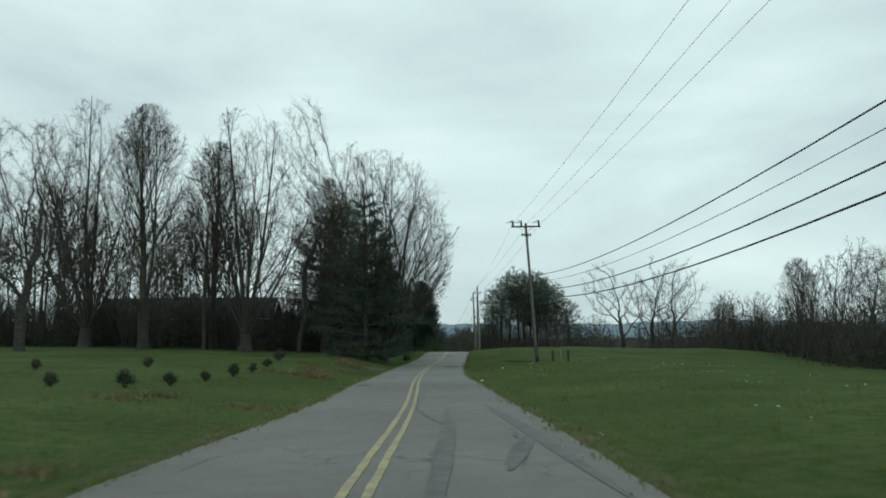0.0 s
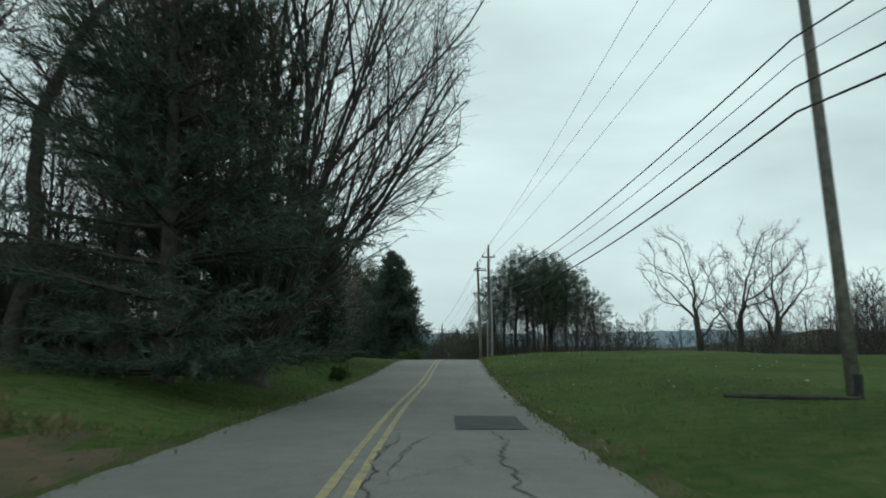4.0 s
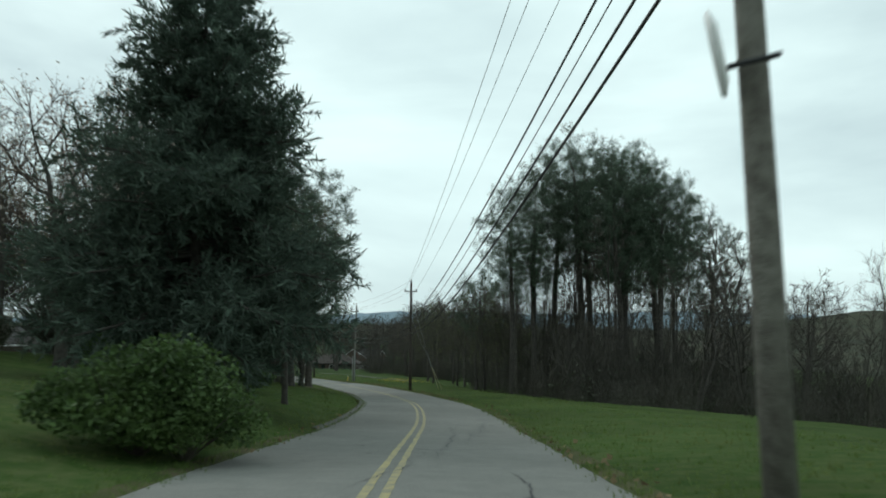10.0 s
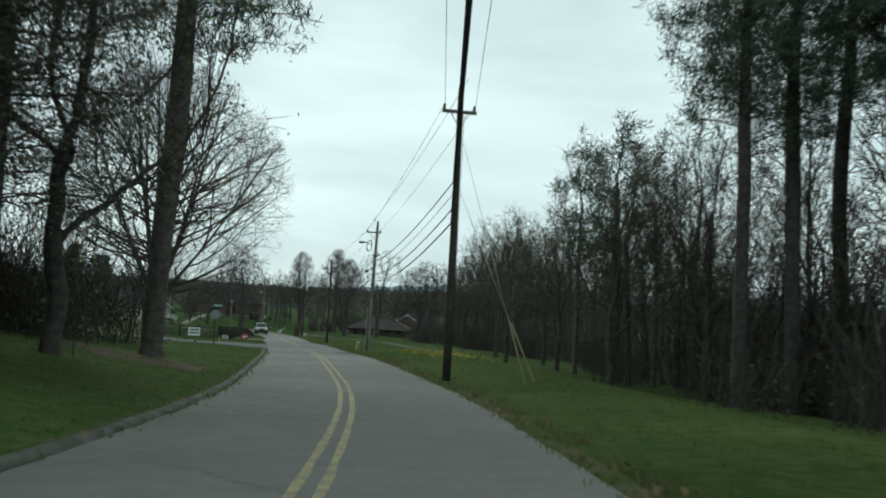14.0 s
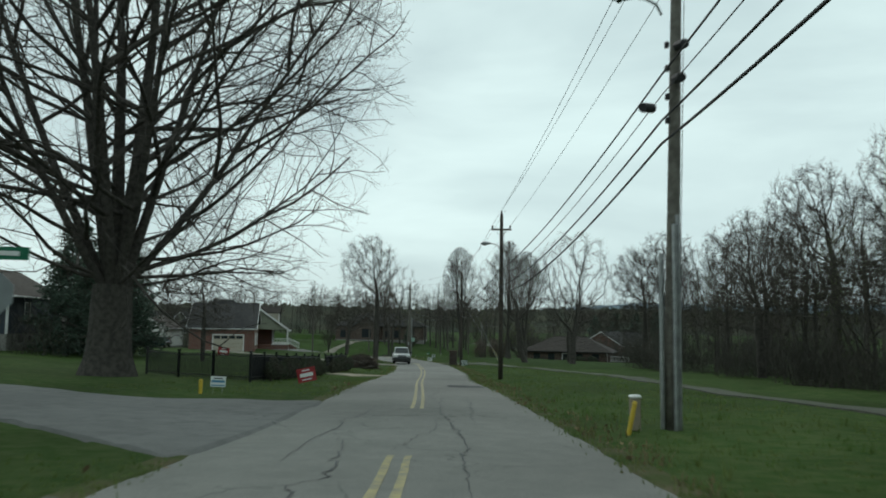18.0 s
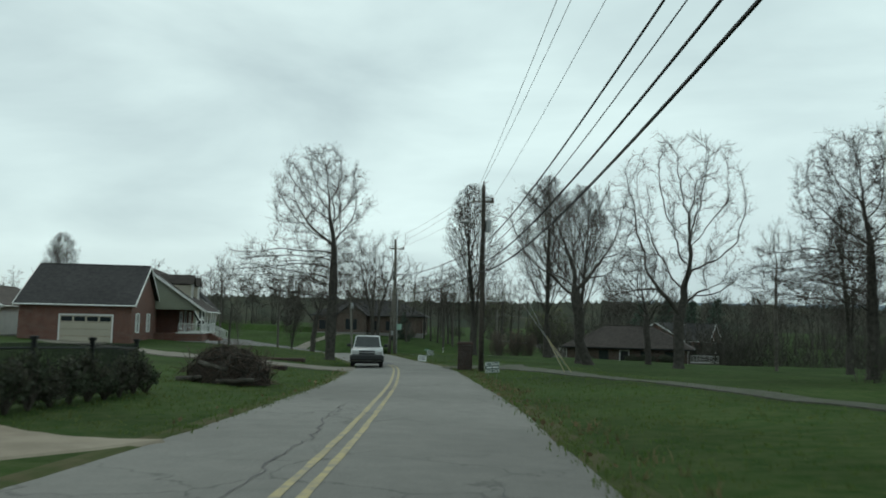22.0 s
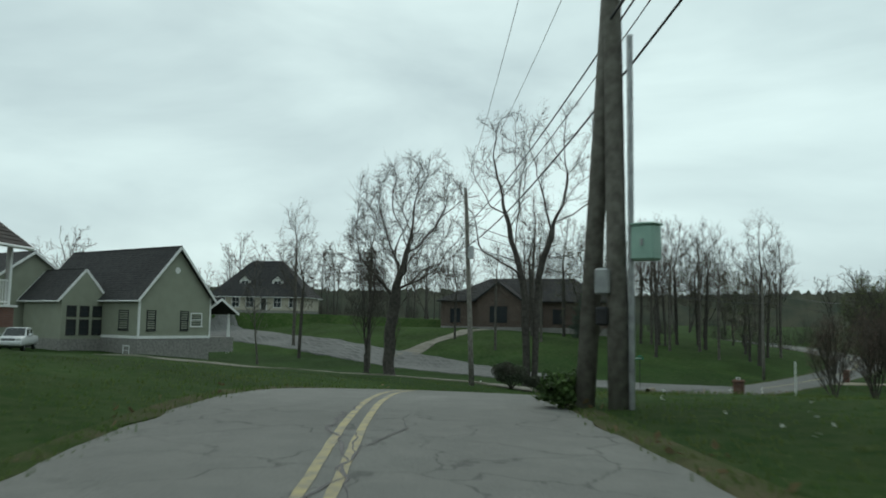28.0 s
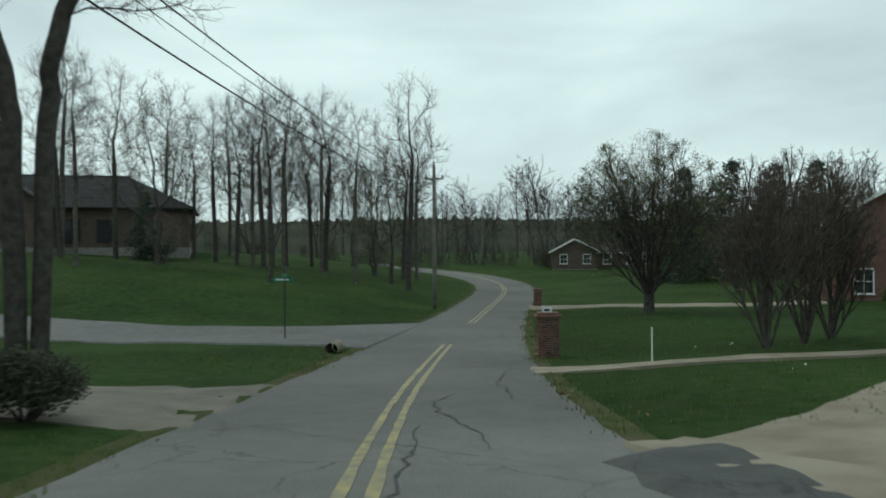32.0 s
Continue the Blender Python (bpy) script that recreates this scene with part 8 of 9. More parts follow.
for nm, spots in (("thicket_under_pines", under), ("thicket_behind_lawn", row), ("thicket_before_house", front_brush), ("thicket_by_bend", edge), ("thicket_by_lane", lane), ("thicket_behind_pines", [(26 + 26 * rs.random(), 198 + 46 * rs.random(), 1.2 + 0.8 * rs.random()) for n in range(70)]), ("thicket_belt", belt), ("thicket_under_trees", shade), ("thicket_beyond_field", field), ("thicket_behind_houses", back), ("thicket_ahead", ahead), ("thicket_on_hill", hill)):
    v, f = merged(brush_protos, spots, np.random.default_rng(6))
    e = tagged(part(nm, fast_mesh(nm, v, f), M_BRUSH), "tangled brown brush and saplings", "thicket", kind="stuff")
    more = [(x + 0.6, y + 0.4, s) for x, y, s in spots]
    v, f = merged(leaf_protos, more, np.random.default_rng(7))
    part("foliage", fast_mesh(nm + "_leaves", v, f), M_BUSH_DARK, e)


def ridge(name, cx, cy, rad, base, top, rough, mat, label, n=700, seed=1, steps=6):
    """A wooded ridge right round, with an uneven skyline."""
    r = np.random.default_rng(seed)
    a = np.linspace(0, 2 * np.pi, n, endpoint=False)
    h = top * (0.75 + 0.2 * np.sin(a * 3 + seed) + 0.12 * np.sin(a * 7 + 2 * seed) + 0.08 * np.sin(a * 17))
    v, f = [], []
    for k in range(steps):
        u = k / (steps - 1)
        rr = rad * (1 + 0.16 * u)
        jag = (np.interp(np.arange(n), np.arange(n), r.random(n) ** 1.5) - 0.5) * rough * (0.3 + 0.7 * u)
        zz = base + (h - base) * math.sin(u * math.pi / 2) + jag
        v.append(np.stack([cx + rr * np.cos(a), cy + rr * np.sin(a), zz], 1))
    i = np.arange(n)
    for k in range(steps - 1):
        f.append(np.stack([k * n + i, k * n + (i + 1) % n, (k + 1) * n + (i + 1) % n, (k + 1) * n + i], 1))
    return tagged(part(name, fast_mesh(name, np.concatenate(v), np.concatenate(f)), mat), label, "hills", kind="structure")


ridge("near_ridge", -20, 230, 430, -22, 7, 2.5, M_FAR, "low wooded hills in brown-grey early spring", seed=2, n=3200)
ux, uy = np.linspace(0, 1, 14), np.arange(-200, 640, 5.0)
hx, hy = np.meshgrid(ux, uy)
hr = np.random.default_rng(31)
hz = -13 + 23 * hx ** 0.8 * (0.82 + 0.16 * np.sin(hy * 0.013 + 1) + 0.07 * np.sin(hy * 0.041)) + hr.random(hx.shape) * 1.3 * hx
hv = np.stack([82 + 150 * hx + 14 * np.sin(hy * 0.02) + 0 * hy, hy, hz], 2).reshape(-1, 3)
k = np.arange(len(uy) - 1)[:, None] * len(ux) + np.arange(len(ux) - 1)[None]
hf = np.stack([k, k + 1, k + len(ux) + 1, k + len(ux)], 2).reshape(-1, 4)
tagged(part("wooded_hillside", fast_mesh("wooded_hillside", hv, hf, True), M_FAR), "brown-green wooded hillside beyond the fields", "hills", kind="structure")
spots = hv[hr.integers(0, len(hv), 620)] + np.array([2.0, 2.0, 0])
vs, fs, n = [], [], 0
for k, p in enumerate(spots):
    v0, f0 = far_twigs[k % 5]
    vs.append(v0 * (0.55 + 0.3 * hr.random()) + p - np.array([0, 0, 1.5]))
    fs.append(f0 + n)
    n += len(v0)
tagged(part("woods_on_hillside", fast_mesh("woods_on_hillside", np.concatenate(vs), np.concatenate(fs)), M_TWIG), "leafless woods on a hillside", "woods", kind="stuff")
ridge("backdrop_mountain", -20, 230, 2300, -60, 82, 6, M_MOUNT, "mountain ridge on the horizon, tinted blue for haze", seed=5)

# ---- fittings of single poles ----


def strap(e, z, r=0.2):
    part("strap", Geo().tube([(0, 0, z - 0.03), (0, 0, z + 0.03)], r, 12), M_STEEL, e)


eL, eM, eN, eO, eQ, eR, eA = (PO[k] for k in "LMNOQRA")
part("butt_band", Geo().tube([(0, 0, -0.1), (0, 0, 0.5)], 0.165, 12), M_DARK, eA)
for n, (dx, dy, top, rad) in enumerate(((0.2, -0.1, 7.4, 0.05), (0.22, 0.06, 7.1, 0.06), (0.3, -0.02, 5.4, 0.045), (-0.19, -0.12, 3.4, 0.05))):
    part("riser_conduit", Geo().tube([(dx, dy, 0.0), (dx, dy, top * 0.5), (dx * 0.8, dy * 0.8, top)], rad, 8), M_STEEL, eL)
part("riser_guard", Geo().box((0.06, -0.17, 1.3), (0.11, 0.08, 2.6), bevel=0.025), material("rusty_brown_guard", (0.075, 0.042, 0.032), rough=0.8, second=(0.16, 0.12, 0.1), scale=3), eL, "rust-brown steel cable guard")
for z in (4.3, 5.2, 6.2):
    strap(eL, z, 0.155)
part("splice_case", Geo().tube([(0.0, -0.9, 6.0), (0.0, -0.3, 6.0)], 0.09, 10), M_DARK, eL)
m = pose(-0.5, -0.1, 4.2, 0, 80, -24)
part("traffic_mirror", Geo().tube([m @ Vector((0, 0, -0.04)), m @ Vector((0, 0, 0.0)), m @ Vector((0, 0, 0.05))], [0.36, 0.4, 0.26], 20), M_TRIM, eM, "round convex traffic mirror with a pale rim")
part("mirror_bracket", Geo().tube([(0.05, -0.15, 4.2), (-0.45, -0.2, 4.05)], 0.03, 6), M_DARK, eM)
part("splice_case", Geo().tube([(0.05, -0.25, 6.35), (0.12, -0.75, 6.45)], 0.08, 10), M_DARK, eM)
for z in (8.35, 8.0):
    part("wire_clamp", Geo().box((-0.13, -0.1, z), (0.1, 0.1, 0.1), bevel=0.02), M_DARK, eM)
for dx, dy, top in ((0.17, -0.1, 4.4), (0.1, -0.18, 4.2), (-0.16, -0.1, 3.6)):
    part("riser_conduit", Geo().tube([(dx, dy, 0.0), (dx, dy, top)], 0.05, 8), M_STEEL, eO)
for z, x in ((7.9, 0.35), (7.2, 0.28), (6.6, -0.5)):
    part("splice_case", Geo().tube([(x, -0.35, z), (x * 0.6, -0.05, z + 0.05)], 0.1, 10), M_DARK, eO)
a = np.linspace(0, 2 * np.pi, 25)
part("cable_coil", Geo().tube([(0.5 + 0.12 * math.cos(t), -6.5 + 0.5 * math.cos(t), 8.3 + 0.42 * math.sin(t) + 0.1 * math.cos(t)) for t in a], 0.03, 6), M_WIRE, eO, "looped black slack cable")
part("transformer", Geo().tube([(0.28, 0.1, 7.8), (0.28, 0.1, 8.5), (0.28, 0.1, 8.62)], [0.16, 0.17, 0.08], 12), M_STEEL, eQ, "small grey transformer can")
part("transformer_bracket", Geo().box((0.13, 0.05, 8.1), (0.16, 0.08, 0.5)), M_DARK, eQ)
part("brace_pole", Geo().tube([(-0.62, 0.2, -0.2), (-0.36, 0.3, 4.5), (-0.14, 0.25, 8.2)], [0.17, 0.15, 0.12], 12), M_POLE, eR, "shorter weathered pole crossing behind", smooth=True)
part("riser_conduit", Geo().tube([(0.22, -0.05, 0), (0.2, -0.05, 6.0)], 0.05, 8), M_STEEL, eR)
M_CAB = material("pale_green_enamel", (0.33, 0.5, 0.42), rough=0.5, second=(0.27, 0.42, 0.35), scale=2.5, bump=0.1)
cab = part("equipment_cabinet", Geo().box((0.46, -0.12, 2.6), (0.4, 0.3, 0.55), turn=-14, bevel=0.03), M_CAB, eR, "pale green enamelled steel cabinet")
part("cabinet_lid", Geo().box((0.46, -0.12, 2.89), (0.45, 0.35, 0.04), turn=-14, bevel=0.02), M_CAB, cab)
part("latch", Geo().box((0.43, -0.285, 2.6), (0.04, 0.04, 0.1), turn=-14), M_STEEL, cab)
part("meter_box", Geo().box((-0.22, -0.14, 2.0), (0.24, 0.16, 0.42), bevel=0.03), M_STEEL, eR)
part("meter_box", Geo().box((-0.24, -0.1, 1.45), (0.2, 0.14, 0.3), bevel=0.03), M_DARK, eR)
part("transformer", Geo().tube([(-0.22, 0.1, 7.2), (-0.22, 0.1, 8.1)], 0.16, 12), M_DARK, eR)
part("stub_arm", Geo().tube([(-1.3, 2.0, 10.6), (-0.5, 1.9, 10.65)], 0.03, 6), M_STEEL, PO["S"])
part("stub_arm", Geo().tube([(-1.1, 1.8, 9.4), (-0.3, 1.7, 9.45)], 0.03, 6), M_STEEL, PO["S"])
part("transformer", Geo().tube([(-0.75, 1.4, 7.0), (-0.8, 1.45, 7.7)], 0.18, 12), M_STEEL, PO["S"])
M_GUARD = material("faded_yellow_guard", (0.42, 0.36, 0.2), rough=0.7, vary=0.25, scale=3)


def guy(k, gx, gy, top_drop, n=2):
    x, y, b, t = POLES[k]
    for j in range(n):
        foot = np.array([gx + 0.35 * j, gy + 0.1 * j, gz(gx, gy)])
        top = np.array([x, y, t - top_drop - 2.0 * j])
        d = (top - foot) / np.linalg.norm(top - foot)
        e = thing("guy_wire", *foot, 0, "steel guy wire with a faded yellow guard", "guy wire", "guy wires")
        part("strand", Geo().tube([(0, 0, -0.1), tuple(top - foot)], 0.008, 5), M_STEEL, e)
        part("guard", Geo().tube([tuple(d * 0.1), tuple(d * 2.2)], 0.022, 8), M_GUARD, e)


guy("N", 5.9, 213.2, 1.5)
guy("Q", -19.7, 321.4, 1.5)


def stake_pipe(x, y, h, mat, label, name="marker_post", lean=0.0, r=0.04):
    e = thing(name, x, y, gz(x, y), 0, label, "post")
    part("post", Geo().tube([(0, 0, -0.15), (lean * h, 0, h)], r, 8), mat, e)
    part("cap", Geo().tube([(lean * h, 0, h), (lean * h, 0, h + 0.05)], [r * 1.2, r * 0.6], 8), mat, e)
    return e


M_MARK = material("yellow_marker_plastic", (0.6, 0.42, 0.05), rough=0.5, vary=0.2)
stake_pipe(-5.25, 251.2, 0.62, M_MARK, "yellow plastic cable marker post", r=0.045, lean=0.25)
stake_pipe(-18.9, 259.2, 0.42, M_MARK, "short yellow marker post on a lawn", r=0.06)
ped = thing("utility_pedestal", -5.1, 252.0, gz(-5.1, 252.0), 14, "pale metal utility pedestal beside a pole", "pedestal")
part("body", Geo().box((0, 0, 0.32), (0.2, 0.2, 0.66), bevel=0.03), M_CONCRETE, ped)
part("lid", Geo().box((0, 0, 0.67), (0.23, 0.23, 0.07), bevel=0.03), M_TRIM, ped)
ped = thing("utility_pedestal", -7.5, 128.8, gz(-7.5, 128.8), 14, "pale green utility pedestal on the verge", "pedestal")
part("body", Geo().box((0, 0, 0.35), (0.4, 0.35, 0.75), bevel=0.04), M_SIDING_G, ped)
part("lid", Geo().box((0, 0, 0.75), (0.44, 0.4, 0.08), bevel=0.03), M_SIDING_G, ped)
stake_pipe(-40.5, 394.6, 0.8, M_TRIM, "thin white marker stake on a lawn", r=0.02)
stake_pipe(-37.5, 366.5, 1.0, M_TRIM, "thin white marker stake on a lawn", r=0.02)

# gate standing alone by the first pole
e = thing("field_gate", 10.8, 75.5, gz(10.8, 75.5), 8, "small old metal field gate between dark wooden posts", "gate")
for x in (-0.75, 0.75):
    part("gate_post", Geo().tube([(x, 0, -0.3), (x, 0, 0.95), (x, 0, 1.05)], [0.11, 0.1, 0.06], 9), M_POLE_DARK, e)
for z in (0.15, 0.35, 0.56, 0.77):
    part("bar", Geo().tube([(-0.66, 0, z), (0.66, 0, z)], 0.02, 6), M_BARK_PALE, e)
part("brace", Geo().tube([(0, -0.03, 0.02), (0, -0.03, 1.1)], 0.022, 6), M_STEEL, e)
e = thing("fallen_branch", 7.0, 73.4, gz(7.0, 73.4), 0, "long fallen dead branch in the grass", "branch")
part("limb", Geo().tube([(-1.5, 0.5, 0.1), (-0.6, 0.2, 0.08), (0.2, 0.0, 0.06), (1.0, -0.1, 0.05)], [0.05, 0.06, 0.05, 0.03], 7), M_BARK, e)


# ---- signs ----


def bars(e, m, rows, mat, y=-0.012):
    """Plain bars where writing cannot be shown."""
    for cx, cz, w, h in rows:
        part("lettering_bar", Geo().box((cx, y, cz), (w, 0.004, h), m=m), mat, e)


def words(e, m, text, cx, cz, size, mat, y=-0.014, width=None):
    c = bpy.data.curves.new("lettering", "FONT")
    c.body, c.size, c.align_x, c.align_y, c.extrude, c.offset = text, size, "CENTER", "CENTER", 0.002, 0.006 * size / 0.14
    c.materials.append(mat)
    ob = new("lettering", c)
    ob.parent = e
    ob.matrix_local = m @ pose(cx, y, cz, 90, 0, 0)
    if width:
        bpy.context.view_layer.update()
        ob.scale = (width / max(ob.dimensions.x, 0.01), 1, 1)
    return ob


M_SIGN_GREEN = material("dark_green_ink", (0.012, 0.05, 0.038), rough=0.5, vary=0.1)
M_SIGN_WHITE = material("white_corrugated_plastic", (0.72, 0.74, 0.73), rough=0.5, vary=0.06)
M_SIGN_RED = material("red_ink", (0.32, 0.035, 0.04), rough=0.5, vary=0.1)
M_SIGN_BLUE = material("blue_ink", (0.06, 0.22, 0.36), rough=0.5, vary=0.1)
M_STREET = material("green_street_sign", (0.02, 0.16, 0.09), rough=0.4, vary=0.1)


def yard_sign(x, y, turn, w, h, up, label, style, roll=0.0, group="lawn signs"):
    e = thing("yard_sign", x, y, gz(x, y), turn, label, "sign", group)
    m = pose(0, 0, up + h / 2, 0, roll, 0)
    part("panel", Geo().box((0, 0, 0), (w, 0.008, h), m=m), {"red": M_SIGN_RED}.get(style, M_SIGN_WHITE), e)
    for sx in (-0.3, 0.3):
        part("leg", Geo().tube([m @ Vector((sx * w, 0.008, -h * 0.4)), m @ Vector((sx * w, 0.008, -h / 2 - up - 0.1))], 0.006, 6), M_STEEL, e)
    if style == "vote":
        part("green_field", Geo().box((0, -0.006, 0), (w * 0.98, 0.003, h * 0.36), m=m), M_SIGN_GREEN, e)
        part("green_border", Geo().box((0, -0.0055, h * 0.48), (w, 0.003, h * 0.03), m=m).box((0, -0.0055, -h * 0.48), (w, 0.003, h * 0.03), m=m), M_SIGN_GREEN, e)
        words(e, m, "VOTE", w * 0.22, h * 0.33, h * 0.26, M_SIGN_GREEN, -0.009, w * 0.42)
        words(e, m, "CITY MAYOR", 0, -h * 0.33, h * 0.24, M_SIGN_GREEN, -0.009, w * 0.88)
        bars(e, m, [(-w * 0.22, 0, w * 0.38, h * 0.17), (w * 0.23, 0, w * 0.42, h * 0.17)], M_SIGN_WHITE, -0.009)
        bars(e, m, [(-w * 0.25, h * 0.33, w * 0.34, h * 0.07), (-w * 0.2, h * 0.27, w * 0.3, h * 0.05)], M_SIGN_GREEN, -0.009)
    elif style == "red":
        bars(e, m, [(0, 0, w * 0.7, h * 0.26), (0, h * 0.33, w * 0.4, h * 0.08), (0, -h * 0.33, w * 0.5, h * 0.08)], M_SIGN_WHITE, -0.006)
    elif style == "blue":
        bars(e, m, [(0, h * 0.02, w * 0.85, h * 0.22), (0, -h * 0.36, w * 0.9, h * 0.12)], M_SIGN_BLUE, -0.006)
        bars(e, m, [(0, h * 0.3, w * 0.6, h * 0.1)], M_DARK, -0.006)
    else:
        bars(e, m, [(0, h * 0.2, w * 0.7, h * 0.14), (0, -h * 0.15, w * 0.8, h * 0.14)], M_DARK, -0.006)
    return e


yard_sign(-22.5, 316.0, 10, 0.64, 0.5, 0.24, "green and white election sign on wire legs", "vote", -3)
yard_sign(-33.0, 344.2, 14, 0.54, 0.42, 0.42, "green and white election sign on wire legs", "vote", -2)
yard_sign(-19.0, 268.0, 18, 0.8, 0.6, 0.15, "tilted red election sign in the grass", "red", -12)
yard_sign(-18.5, 259.6, 16, 0.5, 0.34, 0.22, "white and blue lawn sign on wire legs", "blue", 2)
yard_sign(-44.5, 307.0, 12, 1.1, 0.8, 0.3, "red lawn sign before a parked car", "red", 6)
yard_sign(-17.6, 248.4, 25, 0.9, 0.65, 0.55, "white lettered sign on two posts", "plain")
yard_sign(-31.0, 334.6, 8, 0.6, 0.4, 0.3, "small white lawn sign far down the road", "plain", 4)

# stop sign seen from behind with its street blade
M_SIGN_BACK = material("bare_sign_back", (0.3, 0.32, 0.33), rough=0.5, metal=0.5, vary=0.15)
stake_pipe(-8.6, 130.2, 1.3, M_DARK, "thin dark metal post at a road corner", r=0.035)
for x, y, tr, lb in ((-15.4, 246.5, 25, "stop sign seen from behind with a green street blade"),):
    e = thing("stop_sign", x, y, gz(x, y), tr, lb, "sign", "road signs")
    part("post", Geo().tube([(0, 0, -0.3), (0, 0, 2.9)], 0.035, 8), M_DARK, e)
    oc = [(0.38 * math.cos(math.pi / 8 + k * math.pi / 4), 2.3 + 0.38 * math.sin(math.pi / 8 + k * math.pi / 4)) for k in range(8)]
    part("plate", Geo().prism(oc, -0.06, -0.045), M_SIGN_BACK, e)
    b = part("street_blade", Geo().box((0.12, 0, 2.98), (0.85, 0.02, 0.22)), M_STREET, e)
    bars(b, pose(0, 0, 0), [(0.12, 2.98, 0.55, 0.08)], M_SIGN_WHITE, -0.013)
for x, y, tr in ((-50.7, 408.4, -10),):
    e = thing("street_sign", x, y, gz(x, y), tr, "green street name sign on a thin post", "sign", "road signs")
    part("post", Geo().tube([(0, 0, -0.3), (0, 0, 2.45)], 0.03, 8), M_DARK, e)
    b = part("street_blade", Geo().box((-0.1, 0, 2.4), (0.85, 0.02, 0.2)), M_STREET, e)
    bars(b, pose(0, 0, 0), [(-0.1, 2.4, 0.55, 0.07)], M_SIGN_WHITE, -0.013)
    part("street_blade", Geo().box((0, 0, 2.55), (0.02, 0.7, 0.16)), M_STREET, e)


# ---- brick pillars with mailboxes: every brick by itself ----


def brick_pillar(name, x, y, turn, w, d, h, label, mat, cap):
    e = thing(name, x, y, gz(x, y), turn, label, "mailbox")
    core_ = part("core", Geo().box((0, 0, h / 2 - 0.1), (w - 0.03, d - 0.03, h + 0.2)), M_STONE, e, "mortar core")
    bl, bh = 0.2, 0.066
    me = Geo().box((0, 0, 0), (bl - 0.012, 0.1, bh - 0.01), bevel=0.006).mesh("brick")
    me.materials.append(mat)
    me2 = Geo().box((0, 0, 0), (bl / 2 - 0.012, 0.1, bh - 0.01), bevel=0.006).mesh("half_brick")
    me2.materials.append(mat)
    rr = np.random.default_rng(4)
    for k in range(int(h / bh)):
        z = bh * (k + 0.5)
        for face in range(4):
            L, off = (w, d / 2) if face % 2 == 0 else (d, w / 2)
            m = pose(0, 0, 0, 0, 0, 90 * face)
            n = int(round(L / bl))
            shift = 0.5 if (k + face) % 2 else 0.0
            for c in range(n + (1 if shift else 0)):
                cx = -L / 2 + L / n * (c + 0.5 - shift)
                half = shift and c in (0, n)
                if half:
                    cx = -L / 2 + L / n * (0.25 if c == 0 else n - 0.25)
                b = new("brick", me2 if half else me)
                b.parent = e
                b.matrix_local = m @ pose(cx, -off + 0.048 + rr.normal() * 0.002, z)
    part("cap", Geo().box((0, 0, h + 0.04), (w + 0.14, d + 0.14, 0.09), bevel=0.02).box((0, 0, h + 0.11), (w + 0.02, d + 0.02, 0.08), bevel=0.02), cap, e)
    return e


M_LOOSE = material("dark_red_brick", (0.062, 0.038, 0.032), rough=0.9, second=(0.04, 0.028, 0.025), scale=9, obrand=0.35, bump=0.3, bump_scale=60)
M_LOOSE2 = material("brown_red_brick", (0.17, 0.088, 0.062), rough=0.9, second=(0.11, 0.062, 0.05), scale=9, obrand=0.3, bump=0.3, bump_scale=60)
e = brick_pillar("brick_pillar", -26.1, 326.4, 14, 0.85, 0.75, 1.5, "dark weathered brick pillar at a driveway", M_LOOSE, M_LOOSE)
e = brick_pillar("brick_mailbox", -42.2, 398.5, -6, 0.6, 0.6, 1.15, "brick mailbox pillar with a capped top", M_LOOSE2, M_LOOSE2)
part("mailbox_door", Geo().box((-0.31, 0, 0.85), (0.02, 0.26, 0.28), bevel=0.005), M_DARK, e)
pl = part("number_plate", Geo().box((-0.02, -0.05, 1.36), (0.28, 0.02, 0.2)), M_SIGN_WHITE, e)
bars(pl, pose(0, 0, 0), [(-0.02, 1.36, 0.16, 0.07)], M_DARK, -0.063)
part("plate_stalk", Geo().tube([(-0.02, -0.04, 1.15), (-0.02, -0.04, 1.3)], 0.015, 6), M_DARK, e)
e = brick_pillar("brick_mailbox", -35.6, 431.6, -10, 0.55, 0.55, 1.1, "brick mailbox pillar beside a driveway", M_LOOSE2, M_LOOSE2)

# low brick planter and stump on the lawn
for x, y, tr, L in ((-38.2, 327.5, 16, 2.6), (-33.8, 316.5, 18, 1.6)):
    e = thing("brick_planter", x, y, gz(x, y), tr, "low ring of old bricks round a garden bed", "planter")
    part("edging", Geo().box((0, 0, 0.05), (L, 0.8, 0.24), bevel=0.04), M_LOOSE, e)
    part("soil", Geo().box((0, 0, 0.13), (L - 0.3, 0.55, 0.1), bevel=0.03), M_DIRT, e)

# brush pile
e = thing("brush_pile", -29.3, 304.1, gz(-29.3, 304.1), 0, "heap of cut branches and twigs on the lawn", "brush pile")
r = np.random.default_rng(61)
B = 760
az, el = r.random(B) * 6.283, np.arcsin(r.random(B) ** 1.3)
deep = 0.75 + 0.25 * r.random(B)
st = np.stack([np.cos(az) * np.cos(el) * 1.45, np.sin(az) * np.cos(el) * 1.1, np.sin(el) * 1.2], 1) * deep[:, None]
out = unit(np.stack([np.cos(az) * np.cos(el), np.sin(az) * np.cos(el), np.sin(el)], 1))
way = unit(np.cross(out, r.normal(size=(B, 3))) + 0.12 * out - np.array([0, 0, 0.25]))
p, d = grow(r, st - way * 0.35, way, 0.45 + 0.7 * r.random(B), 4, 0.12, -0.02)
p[..., 2] = np.maximum(p[..., 2], 0.02)
